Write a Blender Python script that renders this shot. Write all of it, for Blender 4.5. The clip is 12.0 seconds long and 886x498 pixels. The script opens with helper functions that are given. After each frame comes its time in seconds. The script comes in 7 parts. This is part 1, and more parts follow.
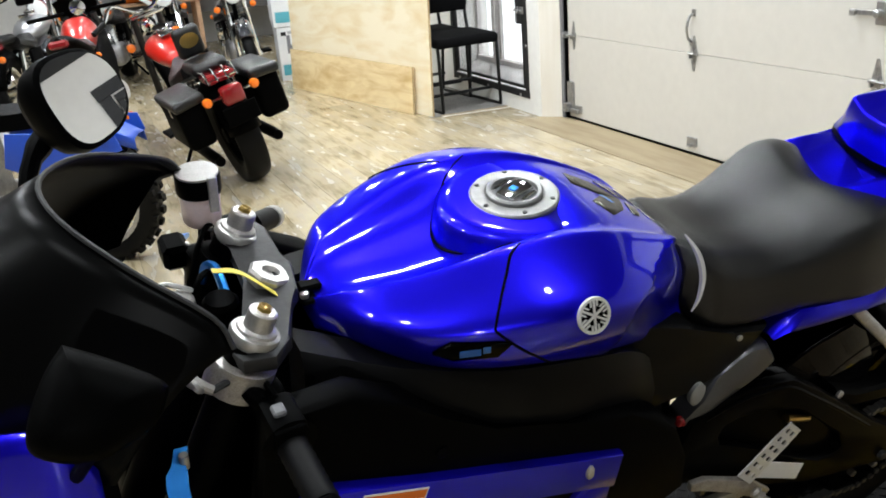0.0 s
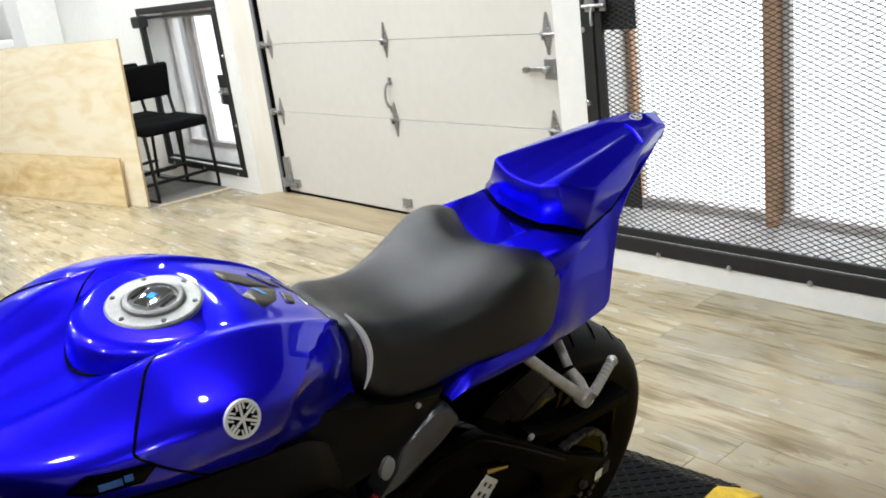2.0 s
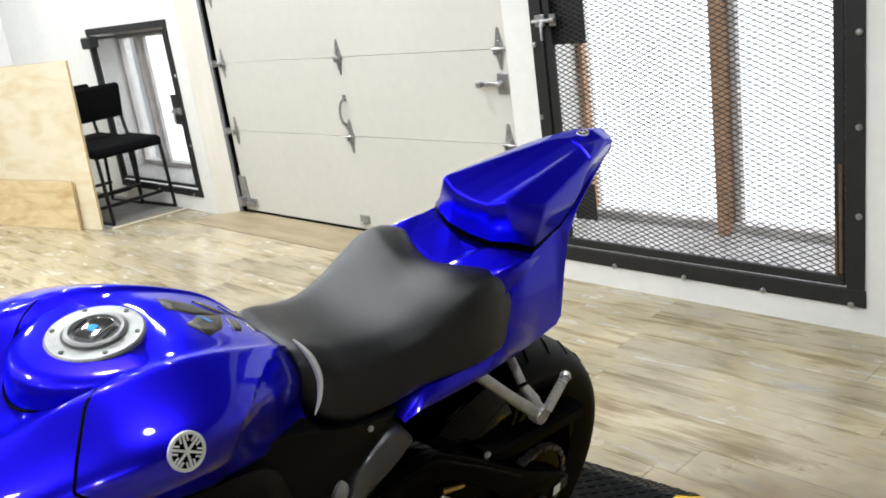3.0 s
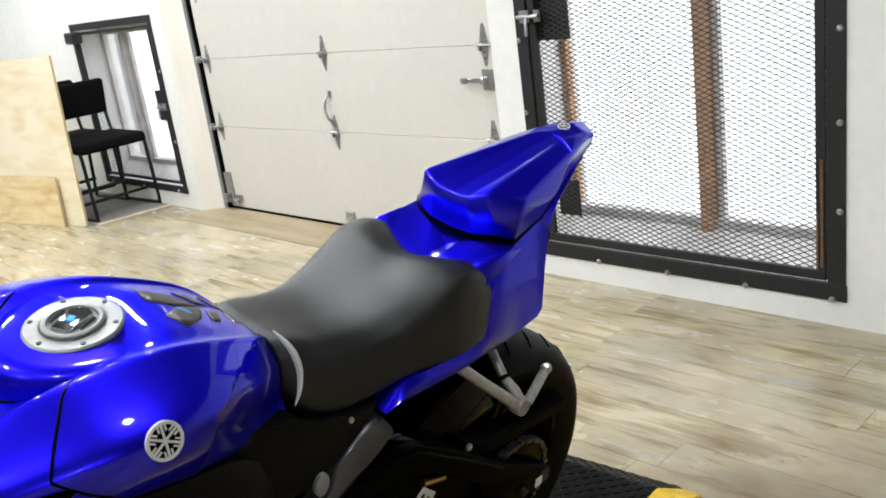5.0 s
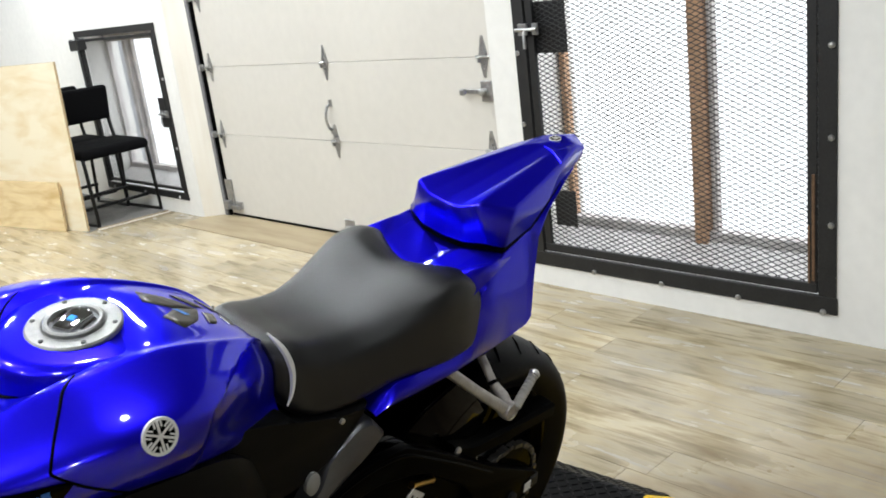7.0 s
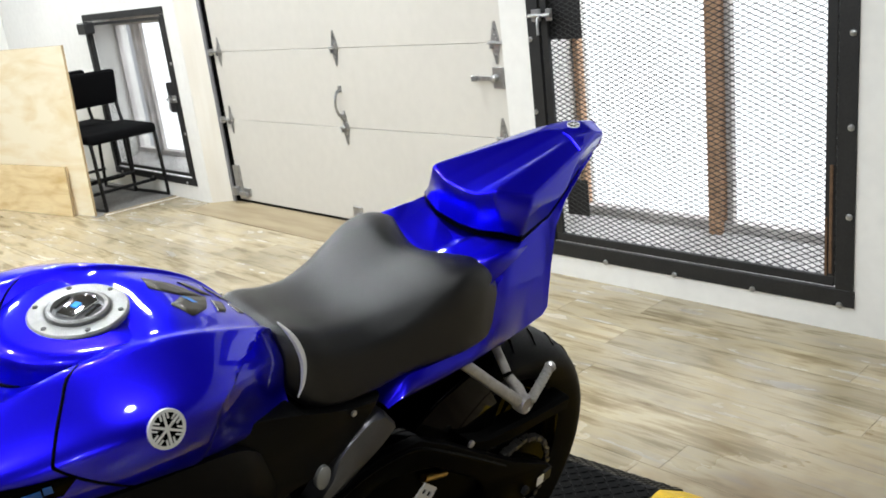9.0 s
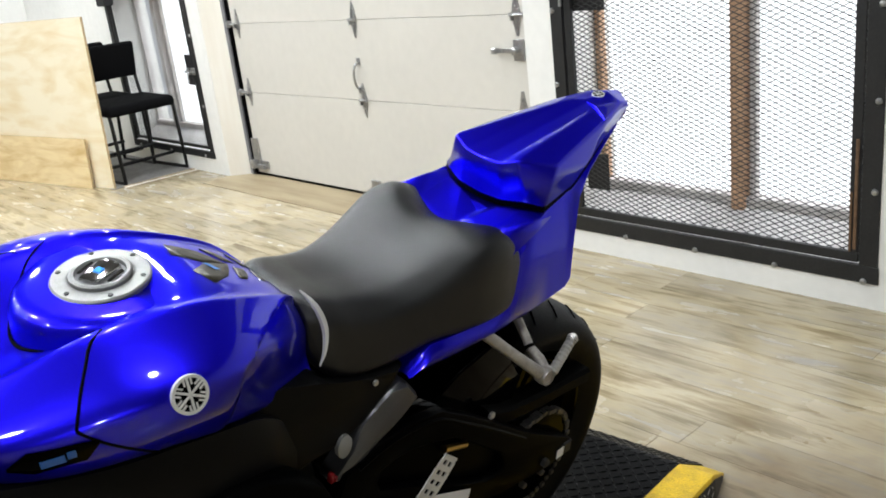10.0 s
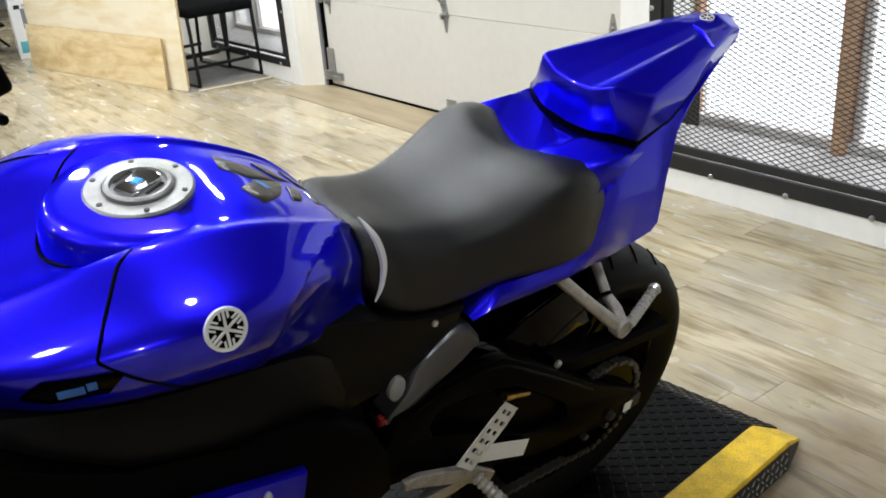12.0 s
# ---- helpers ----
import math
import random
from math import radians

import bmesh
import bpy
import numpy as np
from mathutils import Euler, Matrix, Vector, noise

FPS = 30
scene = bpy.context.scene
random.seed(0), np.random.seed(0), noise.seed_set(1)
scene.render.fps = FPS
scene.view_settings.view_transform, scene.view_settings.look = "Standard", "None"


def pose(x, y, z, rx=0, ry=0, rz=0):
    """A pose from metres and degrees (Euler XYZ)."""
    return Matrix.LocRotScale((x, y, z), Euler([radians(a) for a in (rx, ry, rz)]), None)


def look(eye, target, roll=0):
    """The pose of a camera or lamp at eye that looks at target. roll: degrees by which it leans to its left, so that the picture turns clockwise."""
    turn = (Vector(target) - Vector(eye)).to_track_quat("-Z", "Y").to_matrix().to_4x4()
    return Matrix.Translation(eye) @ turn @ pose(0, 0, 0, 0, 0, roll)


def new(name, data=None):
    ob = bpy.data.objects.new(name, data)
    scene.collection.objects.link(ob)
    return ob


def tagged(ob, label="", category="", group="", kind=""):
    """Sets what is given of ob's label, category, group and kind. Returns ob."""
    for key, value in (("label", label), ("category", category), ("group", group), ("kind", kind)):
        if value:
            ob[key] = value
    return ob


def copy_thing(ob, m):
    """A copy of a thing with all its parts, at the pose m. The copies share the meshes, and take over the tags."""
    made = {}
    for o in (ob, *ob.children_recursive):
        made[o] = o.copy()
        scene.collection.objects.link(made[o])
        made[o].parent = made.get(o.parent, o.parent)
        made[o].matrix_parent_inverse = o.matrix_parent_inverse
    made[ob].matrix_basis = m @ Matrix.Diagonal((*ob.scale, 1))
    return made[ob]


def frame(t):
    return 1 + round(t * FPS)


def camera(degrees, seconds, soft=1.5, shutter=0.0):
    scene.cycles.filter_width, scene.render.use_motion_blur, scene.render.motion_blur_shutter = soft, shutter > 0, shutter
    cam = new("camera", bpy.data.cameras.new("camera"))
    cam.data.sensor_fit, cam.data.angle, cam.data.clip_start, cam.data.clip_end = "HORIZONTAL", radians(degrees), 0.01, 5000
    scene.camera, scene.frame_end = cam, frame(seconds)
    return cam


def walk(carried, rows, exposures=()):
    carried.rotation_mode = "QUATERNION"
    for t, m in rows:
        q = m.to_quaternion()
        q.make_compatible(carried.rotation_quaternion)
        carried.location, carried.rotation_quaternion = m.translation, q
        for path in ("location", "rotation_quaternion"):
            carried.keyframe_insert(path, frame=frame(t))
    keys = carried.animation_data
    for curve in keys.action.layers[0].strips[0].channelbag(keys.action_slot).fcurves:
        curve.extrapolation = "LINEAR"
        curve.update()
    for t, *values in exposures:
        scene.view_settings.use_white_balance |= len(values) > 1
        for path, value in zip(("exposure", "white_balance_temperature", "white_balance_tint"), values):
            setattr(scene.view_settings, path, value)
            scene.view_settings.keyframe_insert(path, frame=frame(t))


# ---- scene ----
cam = camera(52.8, 12.0, soft=1.8)
PATH = [
    (0, (0.161, 0.415, 1.409), (0.868, 2.154, 0.719), -4.6),
    (0.5, (0.23, 0.409, 1.41), (1.168, 2.057, 0.773), -5.8),
    (1, (0.268, 0.399, 1.412), (1.34, 1.97, 0.793), -7.5),
    (1.5, (0.28, 0.383, 1.416), (1.412, 1.914, 0.804), -7.5),
    (2, (0.294, 0.368, 1.417), (1.497, 1.849, 0.816), -7.4),
    (2.5, (0.306, 0.357, 1.422), (1.562, 1.801, 0.841), -7.7),
    (3, (0.314, 0.357, 1.424), (1.587, 1.785, 0.841), -8.1),
    (5, (0.316, 0.345, 1.416), (1.607, 1.752, 0.824), -7.9),
    (5.5, (0.31, 0.331, 1.418), (1.593, 1.748, 0.831), -8.0),
    (6, (0.304, 0.308, 1.422), (1.598, 1.726, 0.863), -7.9),
    (6.5, (0.297, 0.303, 1.423), (1.594, 1.715, 0.856), -7.2),
    (8.5, (0.313, 0.325, 1.416), (1.607, 1.735, 0.837), -7.4),
    (9, (0.317, 0.345, 1.411), (1.596, 1.763, 0.817), -6.8),
    (9.5, (0.32, 0.354, 1.41), (1.592, 1.776, 0.81), -7.0),
    (10, (0.316, 0.361, 1.398), (1.553, 1.796, 0.757), -6.8),
    (10.5, (0.306, 0.375, 1.392), (1.543, 1.791, 0.71), -6.2),
    (11, (0.251, 0.396, 1.379), (1.427, 1.845, 0.658), -4.2),
    (11.5, (0.194, 0.427, 1.366), (1.373, 1.816, 0.54), -4.1),
    (12, (0.397, 0.468, 1.365), (1.467, 1.962, 0.576), -4.5),
]
walk(cam, [(t, look(eye, target, roll)) for t, eye, target, roll in PATH])

# ---- world and light ----
world = bpy.data.worlds.new("world")
scene.world = world
world.use_nodes = True
world.node_tree.nodes["Background"].inputs[0].default_value = (0.9, 0.95, 1.0, 1)
world.node_tree.nodes["Background"].inputs[1].default_value = 0.6
LAMP_POWER = 32.0
LAMPS = [(x, y) for y in (2.2, 4.0, 6.0, 8.0, 10.3) for x in (-0.5, 1.2, 2.7) if not (y < 3 and x > 2)] + [(-0.6, 0.35), (1.3, 0.45), (-2.2, 1.2), (-2.2, 3.0), (-2.2, 5.0)]
CEILING = 3.1
DIM = 0.5  # the two lamps before the platform are weaker

# ---- materials ----
def mat(name, color, rough=0.5, metal=0.0, coat=0.0, vary=0.0, scale=6.0, bump=0.0, bump_scale=200.0, color2=None, coat_rough=0.03, spec=0.5, tint=None, coat_ior=1.5):
    """A painted or plain surface: colour broken up by two scales of noise, fine relief."""
    m = bpy.data.materials.new(name)
    m.use_nodes = True
    nt = m.node_tree
    b = nt.nodes["Principled BSDF"]
    b.inputs["Roughness"].default_value, b.inputs["Metallic"].default_value = rough, metal
    b.inputs["Coat Weight"].default_value, b.inputs["Coat Roughness"].default_value = coat, coat_rough
    b.inputs["Specular IOR Level"].default_value = spec
    b.inputs["Coat IOR"].default_value = coat_ior
    if tint:
        b.inputs["Specular Tint"].default_value = (*tint, 1)
    c = (*color, 1)
    b.inputs["Base Color"].default_value = c
    tex = nt.nodes.new("ShaderNodeTexCoord")
    if vary:
        n1, n2, add, ramp = (nt.nodes.new("ShaderNodeTex" + "Noise"), nt.nodes.new("ShaderNodeTexNoise"), nt.nodes.new("ShaderNodeMath"), nt.nodes.new("ShaderNodeValToRGB"))
        n1.inputs["Scale"].default_value, n2.inputs["Scale"].default_value = scale, scale * 9
        n1.inputs["Detail"].default_value = 5
        add.operation = "ADD"
        half = nt.nodes.new("ShaderNodeMath")
        half.operation = "MULTIPLY"
        half.inputs[1].default_value = 0.5
        for n in (n1, n2):
            nt.links.new(tex.outputs["Object"], n.inputs["Vector"])
        nt.links.new(n1.outputs["Fac"], add.inputs[0])
        nt.links.new(n2.outputs["Fac"], add.inputs[1])
        nt.links.new(add.outputs[0], half.inputs[0])
        nt.links.new(half.outputs[0], ramp.inputs[0])
        dark = color2 or tuple(v * (1 - vary) for v in color)
        ramp.color_ramp.elements[0].position, ramp.color_ramp.elements[1].position = 0.36, 0.64
        ramp.color_ramp.elements[0].color, ramp.color_ramp.elements[1].color = (*dark, 1), c
        nt.links.new(ramp.outputs[0], b.inputs["Base Color"])
        rr = nt.nodes.new("ShaderNodeMapRange")
        rr.inputs["To Min"].default_value, rr.inputs["To Max"].default_value = min(1, rough * 1.25), rough * 0.85
        nt.links.new(half.outputs[0], rr.inputs["Value"])
        nt.links.new(rr.outputs[0], b.inputs["Roughness"])
    if bump:
        n3, bp = nt.nodes.new("ShaderNodeTexNoise"), nt.nodes.new("ShaderNodeBump")
        n3.inputs["Scale"].default_value = bump_scale
        bp.inputs["Strength"].default_value = bump
        bp.inputs["Distance"].default_value = 0.002
        nt.links.new(tex.outputs["Object"], n3.inputs["Vector"])
        nt.links.new(n3.outputs["Fac"], bp.inputs["Height"])
        nt.links.new(bp.outputs[0], b.inputs["Normal"])
    return m


def glow(name, color, strength):
    m = bpy.data.materials.new(name)
    m.use_nodes = True
    nt = m.node_tree
    nt.nodes.remove(nt.nodes["Principled BSDF"])
    e = nt.nodes.new("ShaderNodeEmission")
    e.inputs[0].default_value, e.inputs[1].default_value = (*color, 1), strength
    nt.links.new(e.outputs[0], nt.nodes["Material Output"].inputs[0])
    return m


def wood(name, light, dark, rough, along, stretch=14.0, scale=3.0, pieces=False, gloss=0.5, twist=0.0):
    """Grained wood: noise stretched along one axis, darker streaks, a tone for each piece."""
    m = bpy.data.materials.new(name)
    m.use_nodes = True
    nt = m.node_tree
    b = nt.nodes["Principled BSDF"]
    tex, mp = nt.nodes.new("ShaderNodeTexCoord"), nt.nodes.new("ShaderNodeMapping")
    nt.links.new(tex.outputs["Object"], mp.inputs["Vector"])
    sc = [stretch, stretch, stretch]
    sc[along] = 1.0
    mp.inputs["Scale"].default_value = sc
    info, geo = nt.nodes.new("ShaderNodeObjectInfo"), nt.nodes.new("ShaderNodeNewGeometry")
    tone = nt.nodes.new("ShaderNodeMath")
    tone.operation = "ADD"
    nt.links.new(info.outputs["Random"], tone.inputs[0])
    nt.links.new(geo.outputs["Random Per Island"], tone.inputs[1])
    fr = nt.nodes.new("ShaderNodeMath")
    fr.operation = "FRACT"
    nt.links.new(tone.outputs[0], fr.inputs[0])
    g, s = nt.nodes.new("ShaderNodeTexNoise"), nt.nodes.new("ShaderNodeTexNoise")
    for n, k, d in ((g, scale, 6), (s, scale * 0.35, 3)):
        n.noise_dimensions = "4D"
        n.inputs["Scale"].default_value, n.inputs["Detail"].default_value, n.inputs["Distortion"].default_value = k, d, twist
        nt.links.new(mp.outputs[0], n.inputs["Vector"])
        if pieces:
            w = nt.nodes.new("ShaderNodeMath")
            w.operation = "MULTIPLY"
            w.inputs[1].default_value = 60
            nt.links.new(fr.outputs[0], w.inputs[0])
            nt.links.new(w.outputs[0], n.inputs["W"])
    mix = nt.nodes.new("ShaderNodeMath")
    mix.operation = "MULTIPLY_ADD"
    mix.inputs[1].default_value, mix.inputs[2].default_value = 0.5, 0.0
    ad = nt.nodes.new("ShaderNodeMath")
    ad.operation = "ADD"
    nt.links.new(g.outputs["Fac"], ad.inputs[0])
    nt.links.new(s.outputs["Fac"], ad.inputs[1])
    nt.links.new(ad.outputs[0], mix.inputs[0])
    ramp = nt.nodes.new("ShaderNodeValToRGB")
    ramp.color_ramp.elements[0].position, ramp.color_ramp.elements[1].position = 0.36, 0.56
    ramp.color_ramp.elements[0].color, ramp.color_ramp.elements[1].color = (*dark, 1), (*light, 1)
    nt.links.new(mix.outputs[0], ramp.inputs[0])
    out = ramp.outputs[0]
    if pieces:
        hsv, rng = nt.nodes.new("ShaderNodeHueSaturation"), nt.nodes.new("ShaderNodeMapRange")
        rng.inputs["To Min"].default_value, rng.inputs["To Max"].default_value = 0.72, 1.18
        nt.links.new(fr.outputs[0], rng.inputs["Value"])
        nt.links.new(rng.outputs[0], hsv.inputs["Value"])
        sat = nt.nodes.new("ShaderNodeMapRange")
        sat.inputs["To Min"].default_value, sat.inputs["To Max"].default_value = 0.6, 1.15
        mul = nt.nodes.new("ShaderNodeMath")
        mul.operation = "MULTIPLY"
        mul.inputs[1].default_value = 7.3
        fr2 = nt.nodes.new("ShaderNodeMath")
        fr2.operation = "FRACT"
        nt.links.new(fr.outputs[0], mul.inputs[0])
        nt.links.new(mul.outputs[0], fr2.inputs[0])
        nt.links.new(fr2.outputs[0], sat.inputs["Value"])
        nt.links.new(sat.outputs[0], hsv.inputs["Saturation"])
        nt.links.new(out, hsv.inputs["Color"])
        out = hsv.outputs[0]
    nt.links.new(out, b.inputs["Base Color"])
    b.inputs["Roughness"].default_value = rough
    b.inputs["Specular IOR Level"].default_value = gloss
    bp = nt.nodes.new("ShaderNodeBump")
    bp.inputs["Strength"].default_value, bp.inputs["Distance"].default_value = 0.12, 0.002
    nt.links.new(g.outputs["Fac"], bp.inputs["Height"])
    nt.links.new(bp.outputs[0], b.inputs["Normal"])
    return m


def glass(name, color, rough=0.0, mixin=0.9):
    m = bpy.data.materials.new(name)
    m.use_nodes = True
    b = m.node_tree.nodes["Principled BSDF"]
    b.inputs["Base Color"].default_value = (*color, 1)
    b.inputs["Roughness"].default_value = rough
    b.inputs["Transmission Weight"].default_value = mixin
    b.inputs["IOR"].default_value = 1.3
    return m


def plank_material():
    """Printed vinyl oak: tan, straw and grey streaks along the board, brown knots, each board in its own tone."""
    m = bpy.data.materials.new("vinyl_plank")
    m.use_nodes = True
    nt = m.node_tree
    N, L = nt.nodes.new, nt.links.new
    b = nt.nodes["Principled BSDF"]
    tex, info, geo = N("ShaderNodeTexCoord"), N("ShaderNodeObjectInfo"), N("ShaderNodeNewGeometry")

    def math_node(op, a, k=None, c=None):
        n = N("ShaderNodeMath")
        n.operation = op
        for i, v in enumerate((a, k, c)):
            if v is None:
                continue
            if isinstance(v, (int, float)):
                n.inputs[i].default_value = v
            else:
                L(v, n.inputs[i])
        return n.outputs[0]

    tone = math_node("FRACT", math_node("ADD", info.outputs["Random"], geo.outputs["Random Per Island"]))

    def streaks(sx, sy, detail, seed):
        mp, n = N("ShaderNodeMapping"), N("ShaderNodeTexNoise")
        mp.inputs["Scale"].default_value = (sx, sy, 1)
        L(tex.outputs["Object"], mp.inputs["Vector"])
        n.noise_dimensions = "4D"
        n.inputs["Scale"].default_value, n.inputs["Detail"].default_value, n.inputs["Distortion"].default_value = 1.0, detail, 0.6
        L(mp.outputs[0], n.inputs["Vector"])
        L(math_node("MULTIPLY_ADD", tone, 90.0, seed), n.inputs["W"])
        return n.outputs["Fac"]

    broad, fine, knots = streaks(13, 3.0, 5, 0.0), streaks(60, 5.0, 5, 7.0), streaks(20, 8, 3, 3.0)
    ramp = N("ShaderNodeValToRGB")
    r = ramp.color_ramp
    r.elements[0].position, r.elements[0].color = 0.30, (0.19, 0.138, 0.072, 1)
    r.elements[1].position, r.elements[1].color = 0.70, (0.37, 0.342, 0.31, 1)
    for p, c in ((0.42, (0.29, 0.228, 0.13)), (0.51, (0.465, 0.388, 0.25)), (0.60, (0.41, 0.35, 0.25))):
        e = r.elements.new(p)
        e.color = (*c, 1)
    L(math_node("MULTIPLY_ADD", fine, 0.35, math_node("MULTIPLY", broad, 0.68)), ramp.inputs[0])
    spot = N("ShaderNodeValToRGB")
    spot.color_ramp.elements[0].position, spot.color_ramp.elements[1].position = 0.67, 0.76
    spot.color_ramp.elements[0].color, spot.color_ramp.elements[1].color = (1, 1, 1, 1), (0.45, 0.40, 0.36, 1)
    L(knots, spot.inputs[0])
    mix = N("ShaderNodeMix")
    mix.data_type, mix.blend_type = "RGBA", "MULTIPLY"
    mix.inputs["Factor"].default_value = 0.42
    L(ramp.outputs[0], mix.inputs[6])
    L(spot.outputs[0], mix.inputs[7])
    hsv, rng = N("ShaderNodeHueSaturation"), N("ShaderNodeMapRange")
    rng.inputs["To Min"].default_value, rng.inputs["To Max"].default_value = 0.80, 1.10
    L(tone, rng.inputs["Value"])
    L(rng.outputs[0], hsv.inputs["Value"])
    L(mix.outputs[2], hsv.inputs["Color"])
    # darker, rougher brown patch by the platform's corner and broad mottling over many boards
    mot, far, brown_patch = N("ShaderNodeTexNoise"), N("ShaderNodeVectorMath"), N("ShaderNodeMapRange")
    mot.inputs["Scale"].default_value, mot.inputs["Detail"].default_value = 3.2, 6
    L(geo.outputs["Position"], mot.inputs["Vector"])
    far.operation = "DISTANCE"
    far.inputs[1].default_value = (1.80, 0.98, 0.0)
    L(geo.outputs["Position"], far.inputs[0])
    edge = math_node("MULTIPLY_ADD", mot.outputs["Fac"], 1.5, math_node("SUBTRACT", 0.30, far.outputs["Value"]))
    brown_patch.inputs["From Min"].default_value, brown_patch.inputs["From Max"].default_value = 0.15, 0.75
    brown_patch.inputs["To Max"].default_value = 0.9
    L(edge, brown_patch.inputs["Value"])
    worn = N("ShaderNodeMix")
    worn.data_type, worn.blend_type = "RGBA", "MULTIPLY"
    L(brown_patch.outputs[0], worn.inputs["Factor"])
    L(hsv.outputs[0], worn.inputs[6])
    worn.inputs[7].default_value = (0.36, 0.27, 0.19, 1)
    tone2, val = N("ShaderNodeHueSaturation"), N("ShaderNodeMapRange")
    val.inputs["From Min"].default_value, val.inputs["From Max"].default_value = 0.35, 0.65
    val.inputs["To Min"].default_value, val.inputs["To Max"].default_value = 0.84, 1.10
    L(mot.outputs["Fac"], val.inputs["Value"])
    L(val.outputs[0], tone2.inputs["Value"])
    L(worn.outputs[2], tone2.inputs["Color"])
    L(tone2.outputs[0], b.inputs["Base Color"])
    rr = N("ShaderNodeMapRange")
    rr.inputs["To Min"].default_value, rr.inputs["To Max"].default_value = 0.17, 0.34
    b.inputs["Specular IOR Level"].default_value = 0.7
    L(broad, rr.inputs["Value"])
    L(math_node("MULTIPLY_ADD", brown_patch.outputs[0], 0.4, rr.outputs[0]), b.inputs["Roughness"])
    bp = N("ShaderNodeBump")
    bp.inputs["Strength"].default_value, bp.inputs["Distance"].default_value = 0.10, 0.002
    L(fine, bp.inputs["Height"])
    L(bp.outputs[0], b.inputs["Normal"])
    return m


BLUE = mat("blue_paint", (0.014, 0.008, 0.74), 0.34, 0.88, 1.0, 0.12, 900, coat_rough=0.045, spec=0.2, tint=(0.10, 0.08, 0.75), coat_ior=1.4)
BLACK = mat("black_plastic", (0.001, 0.001, 0.001), 0.45, vary=0.3, scale=30, bump=0.08, bump_scale=900, spec=0.02)
GLOSS = mat("gloss_black", (0.0006, 0.0006, 0.0006), 0.10, spec=0.015)
RUBBER = mat("tyre_rubber", (0.002, 0.002, 0.0022), 0.5, vary=0.35, scale=25, bump=0.15, bump_scale=500, spec=0.12)
LEATHER = mat("seat_vinyl", (0.004, 0.004, 0.0043), 0.33, vary=0.35, scale=14, bump=0.35, bump_scale=700, spec=0.50)
ALU = mat("aluminium", (0.56, 0.545, 0.52), 0.34, 0.75, vary=0.2, scale=40, bump=0.05, bump_scale=400)
CAPALU = mat("brushed_cap_metal", (0.27, 0.27, 0.265), 0.40, 0.65, vary=0.25, scale=70, bump=0.06, bump_scale=500)
CHROME = mat("chrome", (0.8, 0.8, 0.8), 0.08, 1.0, vary=0.08, scale=20)
SILVER = mat("silver_badge", (0.72, 0.71, 0.68), 0.35, 0.25, vary=0.1, scale=60)
GOLD = mat("gold_anodised", (0.55, 0.38, 0.12), 0.3, 1.0)
MIRROR = mat("mirror_glass", (0.9, 0.9, 0.9), 0.01, 1.0)
WALL = mat("white_wall_paint", (0.80, 0.79, 0.76), 0.6, vary=0.06, scale=2.2, bump=0.08, bump_scale=120)
DARKWALL = mat("unseen_wall_grey", (0.11, 0.108, 0.105), 0.7, vary=0.2, scale=2.0)
BOUNCECUT = mat("bounce_cut_black", (0.03, 0.03, 0.03), 0.7, vary=0.2, scale=2.0)
CEIL = mat("ceiling_paint", (0.05, 0.05, 0.05), 0.8, vary=0.15, scale=1.5)
DOORM = mat("cream_door_steel", (0.62, 0.595, 0.545), 0.42, vary=0.05, scale=1.8, bump=0.12, bump_scale=160)
GALV = mat("galvanised_steel", (0.5, 0.5, 0.5), 0.38, 0.9, vary=0.35, scale=35)
STEEL = mat("black_steel", (0.017, 0.017, 0.018), 0.5, 0.2, vary=0.4, scale=12, bump=0.15, bump_scale=150)
HINGEM = mat("rusty_brown_steel", (0.17, 0.095, 0.05), 0.6, 0.2, vary=0.5, scale=30, bump=0.2, bump_scale=120)
DULL = mat("dull_aluminium", (0.46, 0.43, 0.39), 0.4, 0.6, vary=0.4, scale=50)
RUST = mat("rusty_wood", (0.66, 0.40, 0.24), 0.75, vary=0.45, scale=14, bump=0.3, bump_scale=90)
SILL = mat("dirty_sill", (0.80, 0.78, 0.76), 0.8, vary=0.4, scale=7, bump=0.2, bump_scale=80)
PLATE = mat("black_tread_plate", (0.0025, 0.0026, 0.003), 0.30, 0.0, vary=0.4, scale=10, bump=0.1, bump_scale=200, spec=0.07)
YELLOW = mat("yellow_paint", (0.86, 0.57, 0.015), 0.5, vary=0.3, scale=28, color2=(0.52, 0.32, 0.02), bump=0.15, bump_scale=150)
THRESH = wood("worn_threshold", (0.36, 0.29, 0.18), (0.23, 0.17, 0.095), 0.5, 1, 7.0, 2.2)
SATIN = mat("satin_black", (0.0045, 0.0045, 0.0047), 0.36, vary=0.3, scale=20, spec=0.08)
RAILM = mat("polished_grey_black", (0.06, 0.06, 0.063), 0.3, 0.3, vary=0.2, scale=25, spec=0.8)
CHAIN = mat("chain_steel", (0.11, 0.105, 0.10), 0.42, 0.6, vary=0.4, scale=60)
PLUGM = mat("pale_rubber_plug", (0.24, 0.24, 0.23), 0.5)
JAMB = wood("cream_jamb_wood", (0.80, 0.765, 0.69), (0.74, 0.69, 0.60), 0.5, 2, 10.0, 2.0)
LACQUER = mat("black_lacquer", (0.0006, 0.0006, 0.0007), 0.32, spec=0.02)
MIRRORBLACK = mat("lacquered_black", (0.001, 0.001, 0.001), 0.06, spec=0.06)
PADM = mat("tank_pad_film", (0.035, 0.03, 0.022), 0.3, vary=0.4, scale=60, spec=0.25)
MESHM = mat("grey_expanded_steel", (0.055, 0.055, 0.057), 0.5, 0.3, vary=0.3, scale=20)
